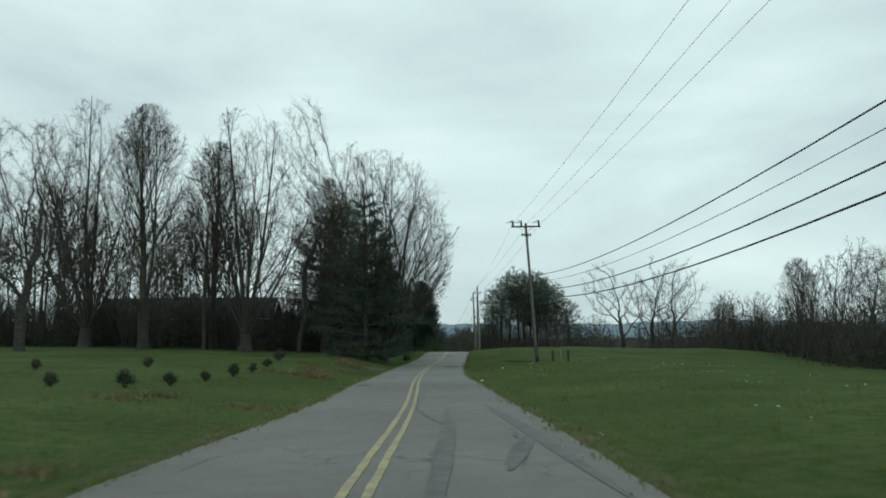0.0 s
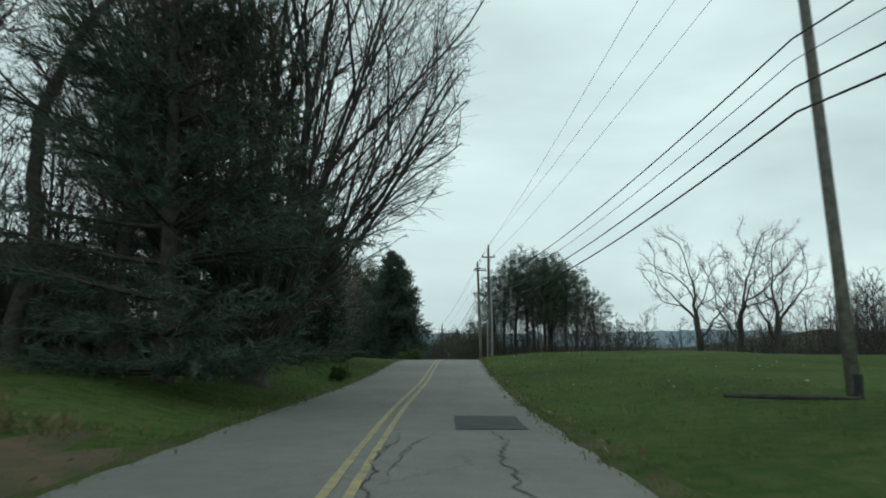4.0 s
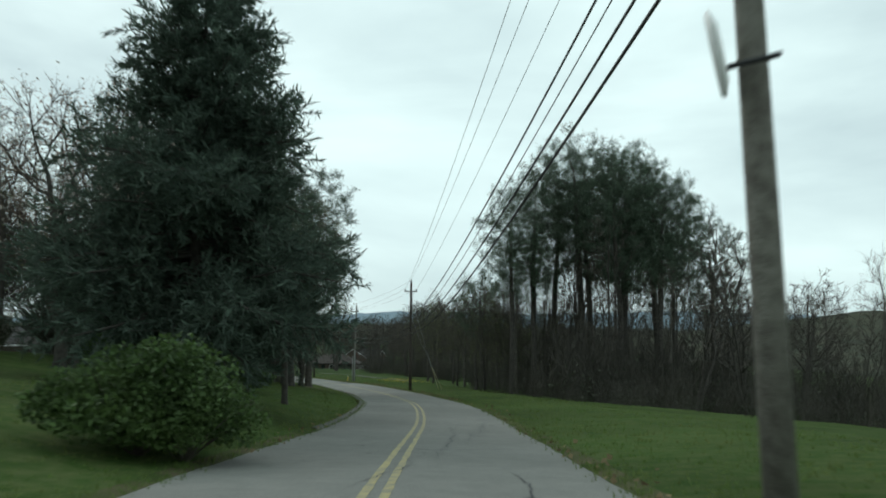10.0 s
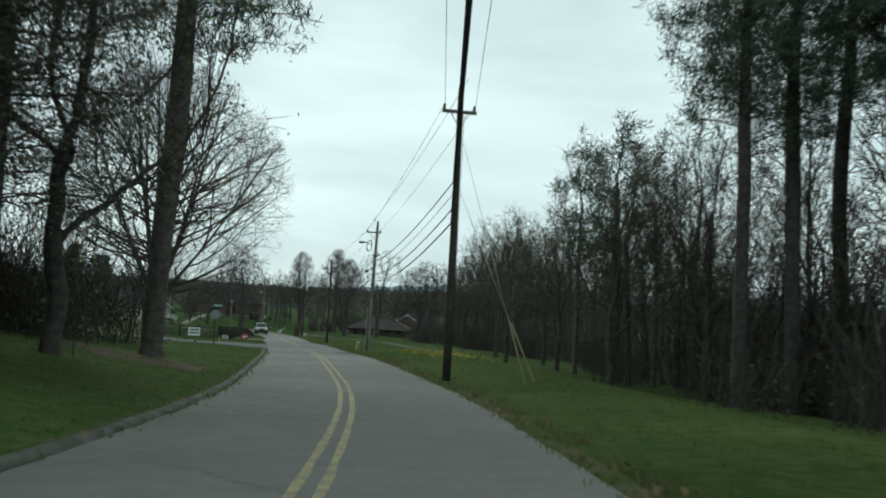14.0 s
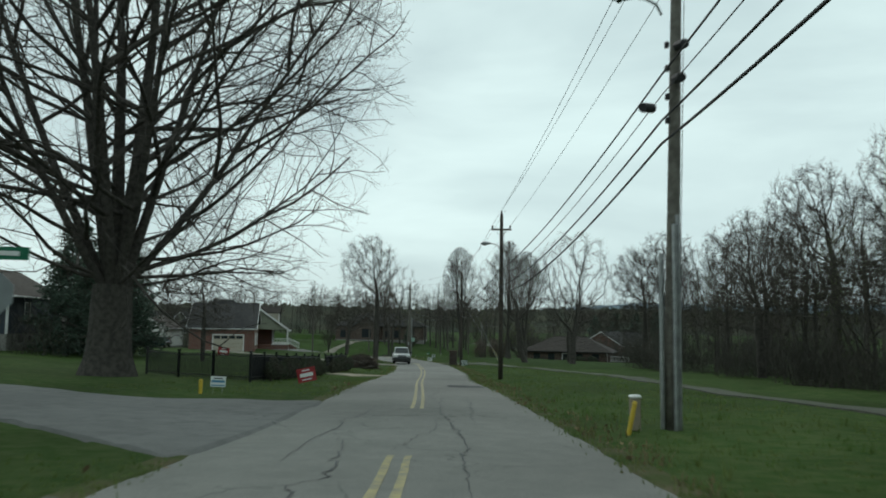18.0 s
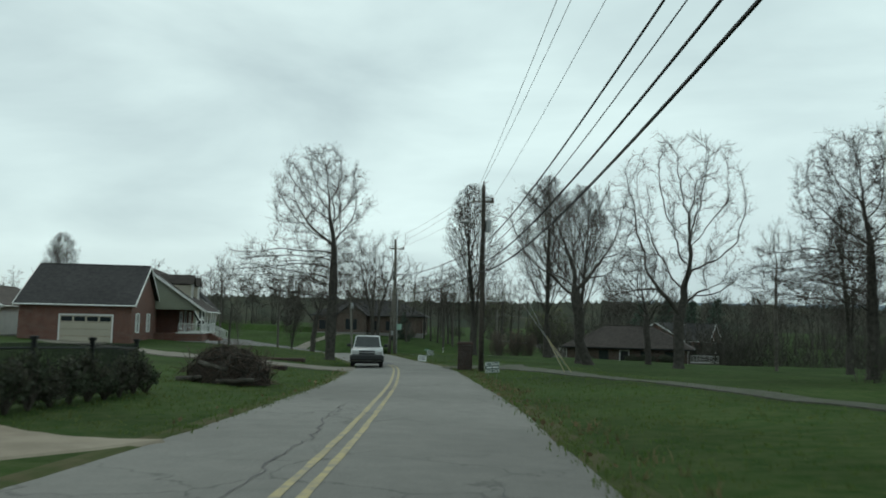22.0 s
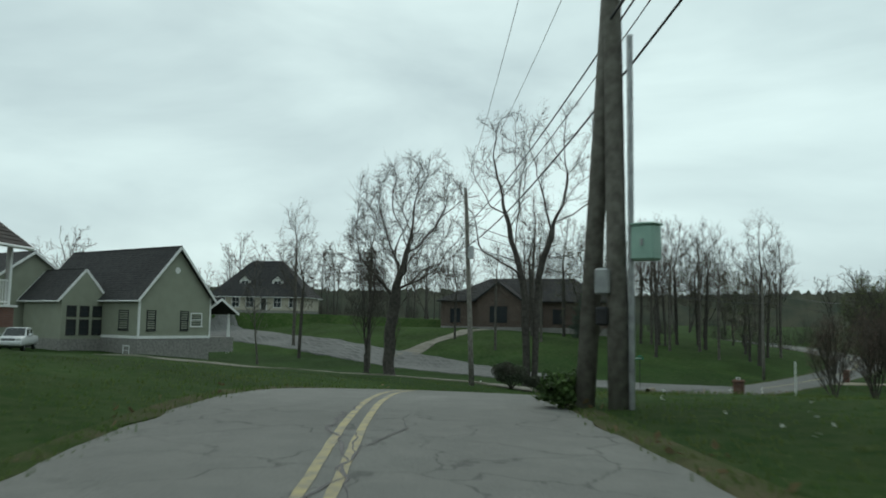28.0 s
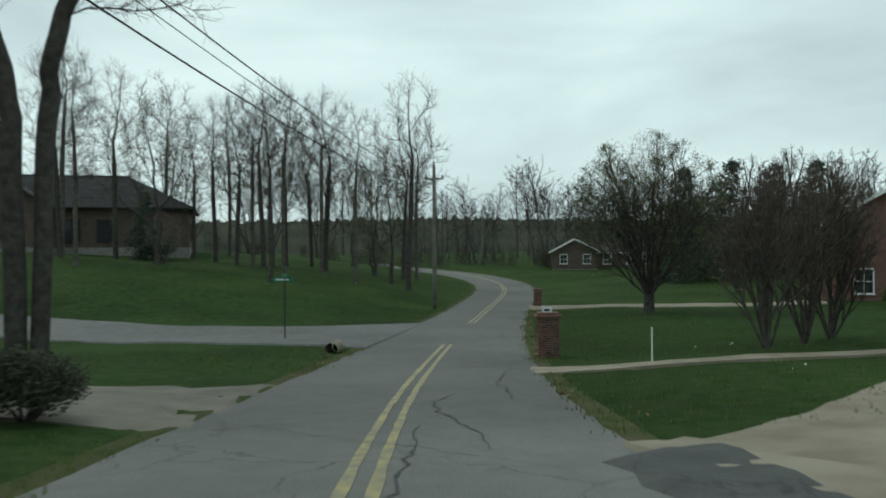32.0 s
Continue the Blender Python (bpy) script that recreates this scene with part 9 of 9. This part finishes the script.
part("brushwood", fast_mesh("brush_branches", *tubes(p, (0.008 + 0.022 * r.random((B, 1))) * np.linspace(1, 0.5, 5)[None], 5)), M_TWIG, e)
q, w, _ = spawn(r, p, d, 4, 0.2, 1.0, 25, 60)
p2, _ = grow(r, q, w, 0.2 + 0.4 * r.random(len(q)), 2, 0.2, 0)
p2[..., 2] = np.maximum(p2[..., 2], 0.02)
part("tinder", fast_mesh("brush_twigs", *tubes(p2, np.full((len(p2), 3), 0.006), 3)), M_TWIG_RED, e)
log_mesh = [[(-1.3, -0.95, 0.15), (-0.3, -1.05, 0.25)], [(0.2, -1.1, 0.12), (1.4, -0.8, 0.2)], [(-0.6, -0.8, 0.7), (0.5, -0.95, 0.5)]]
for a, b in log_mesh:
    part("cut_log", Geo().tube([a, b], [0.09, 0.07], 9), M_BARK_PALE, e)

# iron fence with clipped shrubs along it
M_IRON = material("black_iron_paint", (0.012, 0.013, 0.014), rough=0.5, vary=0.3, scale=6)


def fence_run(x0, y0, x1, y1, group):
    L = math.dist((x0, y0), (x1, y1))
    tr = math.degrees(math.atan2(y1 - y0, x1 - x0))
    e = thing("iron_fence", x0, y0, gz(x0, y0), tr, "black iron picket fence panel on a lawn", "fence", group)
    dz = gz(x1, y1) - gz(x0, y0)
    for x in (0, L):
        part("post", Geo().box((x, 0, 0.55 + dz * x / L), (0.09, 0.09, 1.5), bevel=0.01).box((x, 0, 1.32 + dz * x / L), (0.13, 0.13, 0.06)), M_IRON, e)
    for z in (0.2, 1.12):
        part("rail", Geo().tube([(0, 0, z), (L, 0, z + dz)], 0.022, 5), M_IRON, e)
    n = int(L / 0.105)
    me = Geo().box((0, 0, 0.64), (0.028, 0.028, 1.16)).mesh("picket")
    me.materials.append(M_IRON)
    for k in range(1, n):
        b = new("picket", me)
        b.parent = e
        b.matrix_local = pose(L * k / n, 0, dz * k / n)


fx = [(-21.8 - 0.55 * k, 268.3 + 2.45 * k) for k in range(13)]
for k, (a, b) in enumerate(zip(fx, fx[1:])):
    if k != 7:
        fence_run(*a, *b, "iron fence")
fx = [(-21.8, 268.3), (-24.2, 269.3), (-26.6, 270.3), (-29.0, 271.3)]
for a, b in zip(fx, fx[1:]):
    fence_run(*a, *b, "iron fence")
for n in range(36):
    x, y = -22.3 - 0.173 * n, 270.6 + 0.77 * n
    if not 285.2 < y < 288.3:
        tree_thing("clipped_shrub", x + 0.45, y - 0.1, TREES["little_bush"], n * 50, (1.05, 1.05, 1.35 + 0.35 * math.sin(n * 2.1)), "narrow dark shrub against an iron fence", "shrub", "shrubs along the fence", sink=0.02)


# ---- vehicles ----


def wheel(parent, x, y, r=0.37, w=0.25):
    s = 1 if x > 0 else -1
    g = Geo()
    prof = [(-w / 2, r * 0.62), (-w / 2, r * 0.93), (-w / 2 + 0.04, r), (w / 2 - 0.04, r), (w / 2, r * 0.93), (w / 2, r * 0.62)]
    n = 20
    v = [(x + a, y + b * math.cos(t), r + b * math.sin(t)) for a, b in prof for t in np.linspace(0, 2 * np.pi, n, endpoint=False)]
    k = len(prof)
    g.add(v, [(c * n + i, c * n + (i + 1) % n, ((c + 1) % k) * n + (i + 1) % n, ((c + 1) % k) * n + i) for c in range(k) for i in range(n)])
    wh = part("wheel", g, M_DARK, parent, "black tyre", smooth=False)
    rim = Geo().tube([(x - w * 0.3, y, r), (x + s * w * 0.36, y, r)], r * 0.62, 18)
    for t in range(6):
        a = t * math.pi / 3
        rim.box((0, 0, 0), (0.04, 0.07, r * 0.55), m=pose(x + s * w * 0.42, y, r, math.degrees(a), 0, 0) @ pose(0, 0, r * 0.3))
    part("rim", rim, M_STEEL, wh)


def loft(rows):
    """A skin over cross sections of the same number of points, closed at both ends."""
    n = len(rows[0])
    g = Geo()
    f = [(r * n + c, r * n + (c + 1) % n, (r + 1) * n + (c + 1) % n, (r + 1) * n + c) for r in range(len(rows) - 1) for c in range(n)]
    f += [tuple(range(n - 1, -1, -1)), tuple(range((len(rows) - 1) * n, len(rows) * n))]
    return g.add([p for r in rows for p in r], f)


def car(x, y, turn, label, paint, lower, L=5.6, Wd=2.0, H=1.85, pickup=True, roof_rack=True):
    """A car that looks along its own -y: body lofted from sections, glasshouse, grille, lamps, mirrors, wheels."""
    i = int(station(x, y)[0][0])
    onroad = abs(float(station(x, y)[1][0])) < 3.2
    e = thing("car", x, y, ROAD[i, 2] + 0.035 if onroad else gz(x, y), turn, label, "car")
    h = Wd / 2
    low, belt = 0.38, H * 0.62
    hood = H * 0.6
    secs = [(0.0, h * 0.9, low + 0.12, hood - 0.14), (0.12, h * 0.97, low, hood - 0.03), (0.7, h, low, hood), (L * 0.27, h, low, hood + 0.05), (L * 0.33, h, low, belt), (L * 0.72, h, low, belt), (L - 0.12, h, low, belt), (L, h * 0.93, low + 0.1, belt - 0.06)]

    def ring(w, z0, z1, yy):
        c = 0.09
        return [(-w + c, yy, z0), (w - c, yy, z0), (w, yy, z0 + c), (w, yy, (z0 + z1) / 2), (w * 0.975, yy, z1 - c), (w * 0.93 - c, yy, z1), (-w * 0.93 + c, yy, z1), (-w * 0.975, yy, z1 - c), (-w, yy, (z0 + z1) / 2), (-w, yy, z0 + c)]

    part("body", loft([ring(w, a, b, yy) for yy, w, a, b in secs]), paint, e, smooth=True)
    cab_end = L * 0.74 if pickup else L * 0.97
    tops = [(L * 0.29, h * 0.86, belt - 0.02, belt + 0.02), (L * 0.42, h * 0.76, belt - 0.02, H - 0.05), (L * 0.5, h * 0.77, belt - 0.02, H), (cab_end - 0.25, h * 0.77, belt - 0.02, H - 0.02), (cab_end, h * 0.8, belt - 0.02, belt + 0.35)]
    rows = []
    for yy, w, a, b in tops:
        ww = h * 0.9
        rows.append([(-ww, yy, a), (ww, yy, a), (ww + (w - ww) * 0.5, yy, (a + b) / 2), (w, yy, b - 0.04 * (b > a + 0.2)), (w * 0.85, yy, b), (-w * 0.85, yy, b), (-w, yy, b - 0.04 * (b > a + 0.2)), (-(ww + (w - ww) * 0.5), yy, (a + b) / 2)])
    cabn = part("cabin", loft(rows), paint, e)
    q = [Vector((-h * 0.8, L * 0.292, belt + 0.03)), Vector((h * 0.8, L * 0.292, belt + 0.03)), Vector((h * 0.69, L * 0.418, H - 0.07)), Vector((-h * 0.69, L * 0.418, H - 0.07))]
    nrm = (q[1] - q[0]).cross(q[3] - q[0]).normalized()
    part("windscreen", Geo().add([tuple(p + nrm * 0.012) for p in q] + [tuple(p - nrm * 0.02) for p in q], [(0, 1, 2, 3), (7, 6, 5, 4), (0, 4, 5, 1), (1, 5, 6, 2), (2, 6, 7, 3), (3, 7, 4, 0)]), M_SCREEN, cabn)
    for sx in (-1, 1):
        for y0, y1 in ((L * 0.36, L * 0.53), (L * 0.545, cab_end - 0.35)):
            b0, t0 = sx * (h * 0.895), sx * (h * 0.79)
            pts = [(b0, y0 - 0.05, belt + 0.04), (b0, y1, belt + 0.04), (t0, y1 - 0.02, H - 0.16), (t0, y0 + 0.28, H - 0.16)]
            o = sx * 0.014
            part("side_window", Geo().add([(a + o, b, c) for a, b, c in pts] + [(a - o, b, c) for a, b, c in pts], [(0, 1, 2, 3), (7, 6, 5, 4), (0, 4, 5, 1), (1, 5, 6, 2), (2, 6, 7, 3), (3, 7, 4, 0)]), M_GLASS, cabn)
        mir = part("mirror", Geo().box((sx * (h + 0.16), L * 0.33, belt + 0.12), (0.24, 0.12, 0.2), bevel=0.04), M_DARK if lower else paint, e)
        part("mirror_arm", Geo().tube([(sx * (h - 0.04), L * 0.33, belt + 0.06), (sx * (h + 0.1), L * 0.33, belt + 0.08)], 0.03, 6), M_DARK, mir)
        part("headlamp", Geo().box((sx * h * 0.72, 0.05, hood - 0.22), (h * 0.4, 0.1, 0.19), bevel=0.03), M_LAMP, e, "clear headlamp")
        part("fog_lamp", Geo().tube([(sx * h * 0.62, 0.02, low + 0.2), (sx * h * 0.62, -0.03, low + 0.2)], 0.07, 10), M_LAMP, e)
    gr = part("grille", Geo().box((0, 0.02, hood - 0.24), (h * 0.98, 0.06, 0.26), bevel=0.02), M_DARK, e)
    part("grille_bar", Geo().box((0, -0.02, hood - 0.23), (h * 1.02, 0.04, 0.06), bevel=0.012), M_STEEL, gr)
    part("bumper", Geo().box((0, 0.02, low + 0.24), (Wd * 0.99, 0.3, 0.36), bevel=0.08), M_CLAD if lower else paint, e, "dark moulded bumper" if lower else "")
    part("number_plate", Geo().box((0, -0.12, low + 0.26), (0.3, 0.015, 0.15)), M_SIGN_WHITE, e)
    if lower:
        for sx in (-1, 1):
            part("cladding", Geo().box((sx * (h + 0.005), L * 0.5, low + 0.14), (0.06, L * 0.92, 0.36), bevel=0.025), M_CLAD, e, "dark plastic side cladding")
    if roof_rack:
        for sx in (-1, 1):
            part("roof_rail", Geo().tube([(sx * h * 0.66, L * 0.46, H + 0.02), (sx * h * 0.66, L * 0.5, H + 0.06), (sx * h * 0.66, cab_end - 0.35, H + 0.05)], 0.02, 6), M_DARK, e)
    part("underbody", Geo().box((0, L / 2, low - 0.04), (Wd * 0.82, L * 0.86, 0.22)), M_DARK, e)
    part("wiper", Geo().tube([(-0.1, L * 0.285, belt + 0.03), (h * 0.5, L * 0.3, belt + 0.07)], 0.012, 5), M_DARK, e)
    for sx in (-1, 1):
        for yy in (0.95, L - 1.15):
            wheel(e, sx * (h - 0.13), yy)
    return e


M_SCREEN = material("tinted_windscreen", (0.035, 0.04, 0.04), rough=0.2, vary=0.2, scale=3, spec=0.35)
M_SILVER = material("silver_car_paint", (0.42, 0.43, 0.43), rough=0.3, metal=0.35, vary=0.08, scale=2, spec=0.6)
M_CARDARK = material("dark_teal_car_paint", (0.03, 0.055, 0.065), rough=0.25, vary=0.08, spec=0.6)
M_CARWHITE = material("white_car_paint", (0.6, 0.61, 0.61), rough=0.3, vary=0.05, spec=0.6)
M_CLAD = material("charcoal_cladding", (0.035, 0.037, 0.038), rough=0.6, vary=0.15)
M_LAMP = material("clear_lamp_lens", (0.55, 0.56, 0.55), rough=0.12, vary=0.1, spec=0.7)
i = s_at(326.6)
cx, cy = ROAD[i, :2] - RN[i] * 1.75
car(cx, cy, math.degrees(math.atan2(RT[i, 1], RT[i, 0])) - 90, "silver pickup truck with dark lower cladding and bumper", M_SILVER, True, 5.2, 2.0, 1.9)
car(-58.5, 300.5, 110, "dark parked car half hidden by a fence", M_CARDARK, False, 4.6, 1.8, 1.5, False, False)
car(-67.5, 331.0, 20, "dark parked car before a garage", M_CARDARK, False, 4.7, 1.8, 1.5, False, False)
car(-93.5, 384.0, 40, "white pickup truck parked beside a green house", M_CARWHITE, False, 5.4, 1.95, 1.8, True, False)

# guard rail far down the road
e = thing("guard_rail", -44.5, 480.5, gz(-44.5, 480.5), 120, "galvanised guard rail at a far bend", "guard rail")
for k in range(9):
    part("post", Geo().box((2.0 * k, 0, 0.3), (0.12, 0.15, 0.9)), M_POLE, e)
part("rail", Geo().prism([(0, 0)] * 0 + [(0, 0.45), (17, 0.45), (17, 0.75), (0, 0.75)], -0.12, -0.08), M_STEEL, e)

# litter, stones and flowers
for n, (x, y) in enumerate(((-40.4, 340.0), (1.9, 41.2), (4.5, 62.0), (7.0, 66.0), (-38.6, 377.4), (-37.6, 376.2), (-57.4, 391.5), (-2.6, 143.9))):
    e = thing("paper_scrap", x, y, gz(x, y) + 0.02, n * 50, "crumpled white scrap of litter in the grass", "litter", "scraps of litter")
    g = Geo().box((0, 0, 0.03), (0.14, 0.1, 0.05), bevel=0.015).box((0.05, 0.03, 0.05), (0.09, 0.07, 0.04), turn=35, bevel=0.01)
    part("scrap", g, M_TRIM, e)
e = thing("culvert_pipe", -48.4, 401.2, gz(-48.4, 401.2) + 0.05, 80, "dark open end of a drain pipe in the verge", "pipe")
a = np.linspace(0, 2 * np.pi, 17)
part("pipe", Geo().tube([(-0.5, 0, 0.12), (0.5, 0, 0.12)], 0.2, 14, caps=False), M_CONCRETE, e)
# flat dark disc painted for the shade inside the pipe
part("mouth", Geo().tube([(0.47, 0, 0.12), (0.48, 0, 0.12)], 0.165, 14), M_DARK, e)

# ---- grass, dry tufts and weeds along the verges ----


def tufts(rs, spots, blades, h0, h1, spread_, width=0.012, bend=0.6):
    """Bent blades of grass, several to a tuft."""
    n = len(spots)
    c = np.repeat(np.asarray(spots), blades, 0)
    B = len(c)
    a = rs.random(B) * 6.283
    base = c + np.c_[rs.normal(size=(B, 2)) * spread_, np.zeros(B)]
    h = h0 + (h1 - h0) * rs.random(B)
    lean = rs.random(B) * bend
    d = np.c_[np.cos(a), np.sin(a), np.zeros(B)]
    s = np.c_[-np.sin(a), np.cos(a), np.zeros(B)] * (width * (0.6 + 0.8 * rs.random(B)))[:, None]
    mid = base + d * (h * lean * 0.35)[:, None] + np.c_[np.zeros((B, 2)), h * 0.6]
    tip = base + d * (h * lean)[:, None] + np.c_[np.zeros((B, 2)), h]
    v = np.stack([base - s, base + s, mid + s * 0.7, tip, mid - s * 0.7], 1).reshape(-1, 3)
    k = np.arange(B)[:, None] * 5
    f = np.concatenate([k + np.array([[0, 1, 2, 4]]), k + np.array([[4, 2, 3, 3]])])
    tri = np.concatenate([k + np.array([[0, 1, 2]]), k + np.array([[0, 2, 4]]), k + np.array([[4, 2, 3]])])
    return v, tri


def verge_spots(rs, n, y0, y1, side, d0, d1, power=1.6, avoid=()):
    i = rs.integers(s_at(y0), s_at(y1), n)
    u = rs.random(n)
    d = (d0 + (d1 - d0) * rs.random(n) ** power + np.interp(ROAD[i, 1], WIDTHS[0], WIDTHS[2 if side > 0 else 1])) * side
    p = ROAD[i, :2] + RN[i] * d[:, None] + RT[i] * u[:, None]
    ok = np.ones(n, bool)
    for a, b in avoid:
        ok &= ~((ROAD[i, 1] > a) & (ROAD[i, 1] < b))
    p = p[ok]
    return np.c_[p, ground(p[:, 0], p[:, 1]) - 0.01]


rs = np.random.default_rng(12)
OPEN_L = ((119.5, 143.0), (245.5, 261.0), (285.5, 291.0), (319.5, 327.5), (384.0, 393.0), (402.0, 418.0))
OPEN_R = ((328.0, 334.5), (377.5, 384.0), (393.0, 396.0), (429.0, 434.5))
for nm, y0, y1, nl in (("verge_grass_first", -10, 130, 15000), ("verge_grass_bend", 130, 250, 13000), ("verge_grass_houses", 250, 345, 11000), ("verge_grass_last", 345, 430, 10000)):
    sp = np.concatenate([verge_spots(rs, nl // 2, y0, y1, -1, 3.0, 11, 1.9, OPEN_L), verge_spots(rs, nl // 2, y0, y1, 1, 3.15, 12, 1.9, OPEN_R)])
    v, f = tufts(rs, sp, 5, 0.03, 0.11, 0.14, 0.01)
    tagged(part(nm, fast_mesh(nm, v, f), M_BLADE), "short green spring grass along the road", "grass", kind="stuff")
heart = np.concatenate([verge_spots(rs, 30, 42, 76, -1, 4.8, 7.6, 1.0), verge_spots(rs, 8, -8, 38, -1, 4.0, 7.5, 1.0)])
mats = np.repeat(heart, 26, 0) + np.c_[rs.normal(size=(len(heart) * 26, 2)) * 0.45, np.zeros(len(heart) * 26)]
mats[:, 2] = ground(mats[:, 0], mats[:, 1])
v, f = tufts(rs, mats, 7, 0.06, 0.24, 0.1, 0.012, 2.4)
more = np.concatenate([verge_spots(rs, 260, 225, 330, 1, 3.3, 4.1, 1.0, OPEN_R), verge_spots(rs, 120, 190, 245, 1, 3.2, 3.9, 1.0), verge_spots(rs, 200, 362, 378, 1, 3.6, 9.0, 1.0)])
v2, f2 = tufts(rs, more, 7, 0.06, 0.22, 0.12, 0.01, 1.2)
f = np.concatenate([f, f2 + len(v)])
v = np.concatenate([v, v2])
tagged(part("dry_grass", fast_mesh("dry_grass", v, f), M_DRY), "tufts of dead straw-coloured grass on the bank", "grass", kind="stuff")
sp = np.concatenate([verge_spots(rs, 140, 5, 130, 1, 4, 14, 1.0), verge_spots(rs, 90, 225, 262, 1, 4.0, 9, 1.0)])
v, f = tufts(rs, sp, 6, 0.14, 0.3, 0.06, 0.012)
tagged(part("tall_weeds", fast_mesh("tall_weeds", v, f), M_BLADE), "taller weeds standing in the verge", "weeds", kind="stuff")
r = np.random.default_rng(44)
sp = verge_spots(r, 420, 226, 240, 1, 6.0, 9.5, 1.0)
sp[:, 2] += 0.2 + 0.25 * r.random(len(sp))
tagged(part("yellow_flowers", fast_mesh("yellow_flowers", *flat_leaves(r, sp, 0.07, 0.8, 0, 2, 0.05)), material("yellow_petals", (0.55, 0.45, 0.04), rough=0.7, vary=0.3)), "patch of small yellow flowers at the verge", "flowers", kind="stuff")
sp = np.concatenate([verge_spots(r, 120, 5, 120, 1, 5, 22, 1.0), verge_spots(r, 60, 350, 400, 1, 5, 14, 1.0)])
sp[:, 2] += 0.06
tagged(part("white_flowers", fast_mesh("white_flowers", *flat_leaves(r, sp, 0.05, 0.9, 0, 2, 0.03)), material("white_petals", (0.7, 0.7, 0.66), rough=0.7, vary=0.1)), "small white flowers dotted over the field", "flowers", kind="stuff")
sp = np.concatenate([verge_spots(r, 260, -10, 430, -1, 2.9, 3.3, 1.0, OPEN_L), verge_spots(r, 420, -10, 430, 1, 3.05, 3.5, 1.0, OPEN_R)])
g_v, g_f = flat_leaves(r, sp + np.array([0, 0, 0.02]), 0.11, 0.8, 0, 3, 0.12)
tagged(part("dead_leaves", fast_mesh("dead_leaves", g_v, g_f), M_DRY), "brown dead leaves and crumbs along the road's edge", "leaves", kind="stuff")
# bare soil where the bank and lawns are worn
for n, (x, y, w, h) in enumerate(((-6.0, 209.0, 4.6, 5.0), (-5.6, 66, 2.2, 9.0), (-41.0, 371.8, 4.2, 7.5))):
    k = 14
    a = np.linspace(0, 2 * np.pi, k, endpoint=False)
    rr = 1 + 0.25 * np.random.default_rng(n).normal(size=k)
    v, f = [], []
    for u in (0.0, 0.4, 0.8, 1.0):
        xy = np.c_[x + np.cos(a) * w / 2 * rr * u, y + np.sin(a) * h / 2 * rr * u]
        v.append(np.c_[xy, ground(xy[:, 0], xy[:, 1]) + (0.03 if u < 1 else -0.02)])
    for c in range(3):
        i = np.arange(k)
        f.append(np.stack([c * k + i, c * k + (i + 1) % k, (c + 1) * k + (i + 1) % k, (c + 1) * k + i], 1))
    tagged(part("bare_soil_" + str(n + 1), fast_mesh("bare_soil", np.concatenate(v), np.concatenate(f)), M_DIRT), "patch of bare reddish soil in the lawn", "soil", kind="structure")
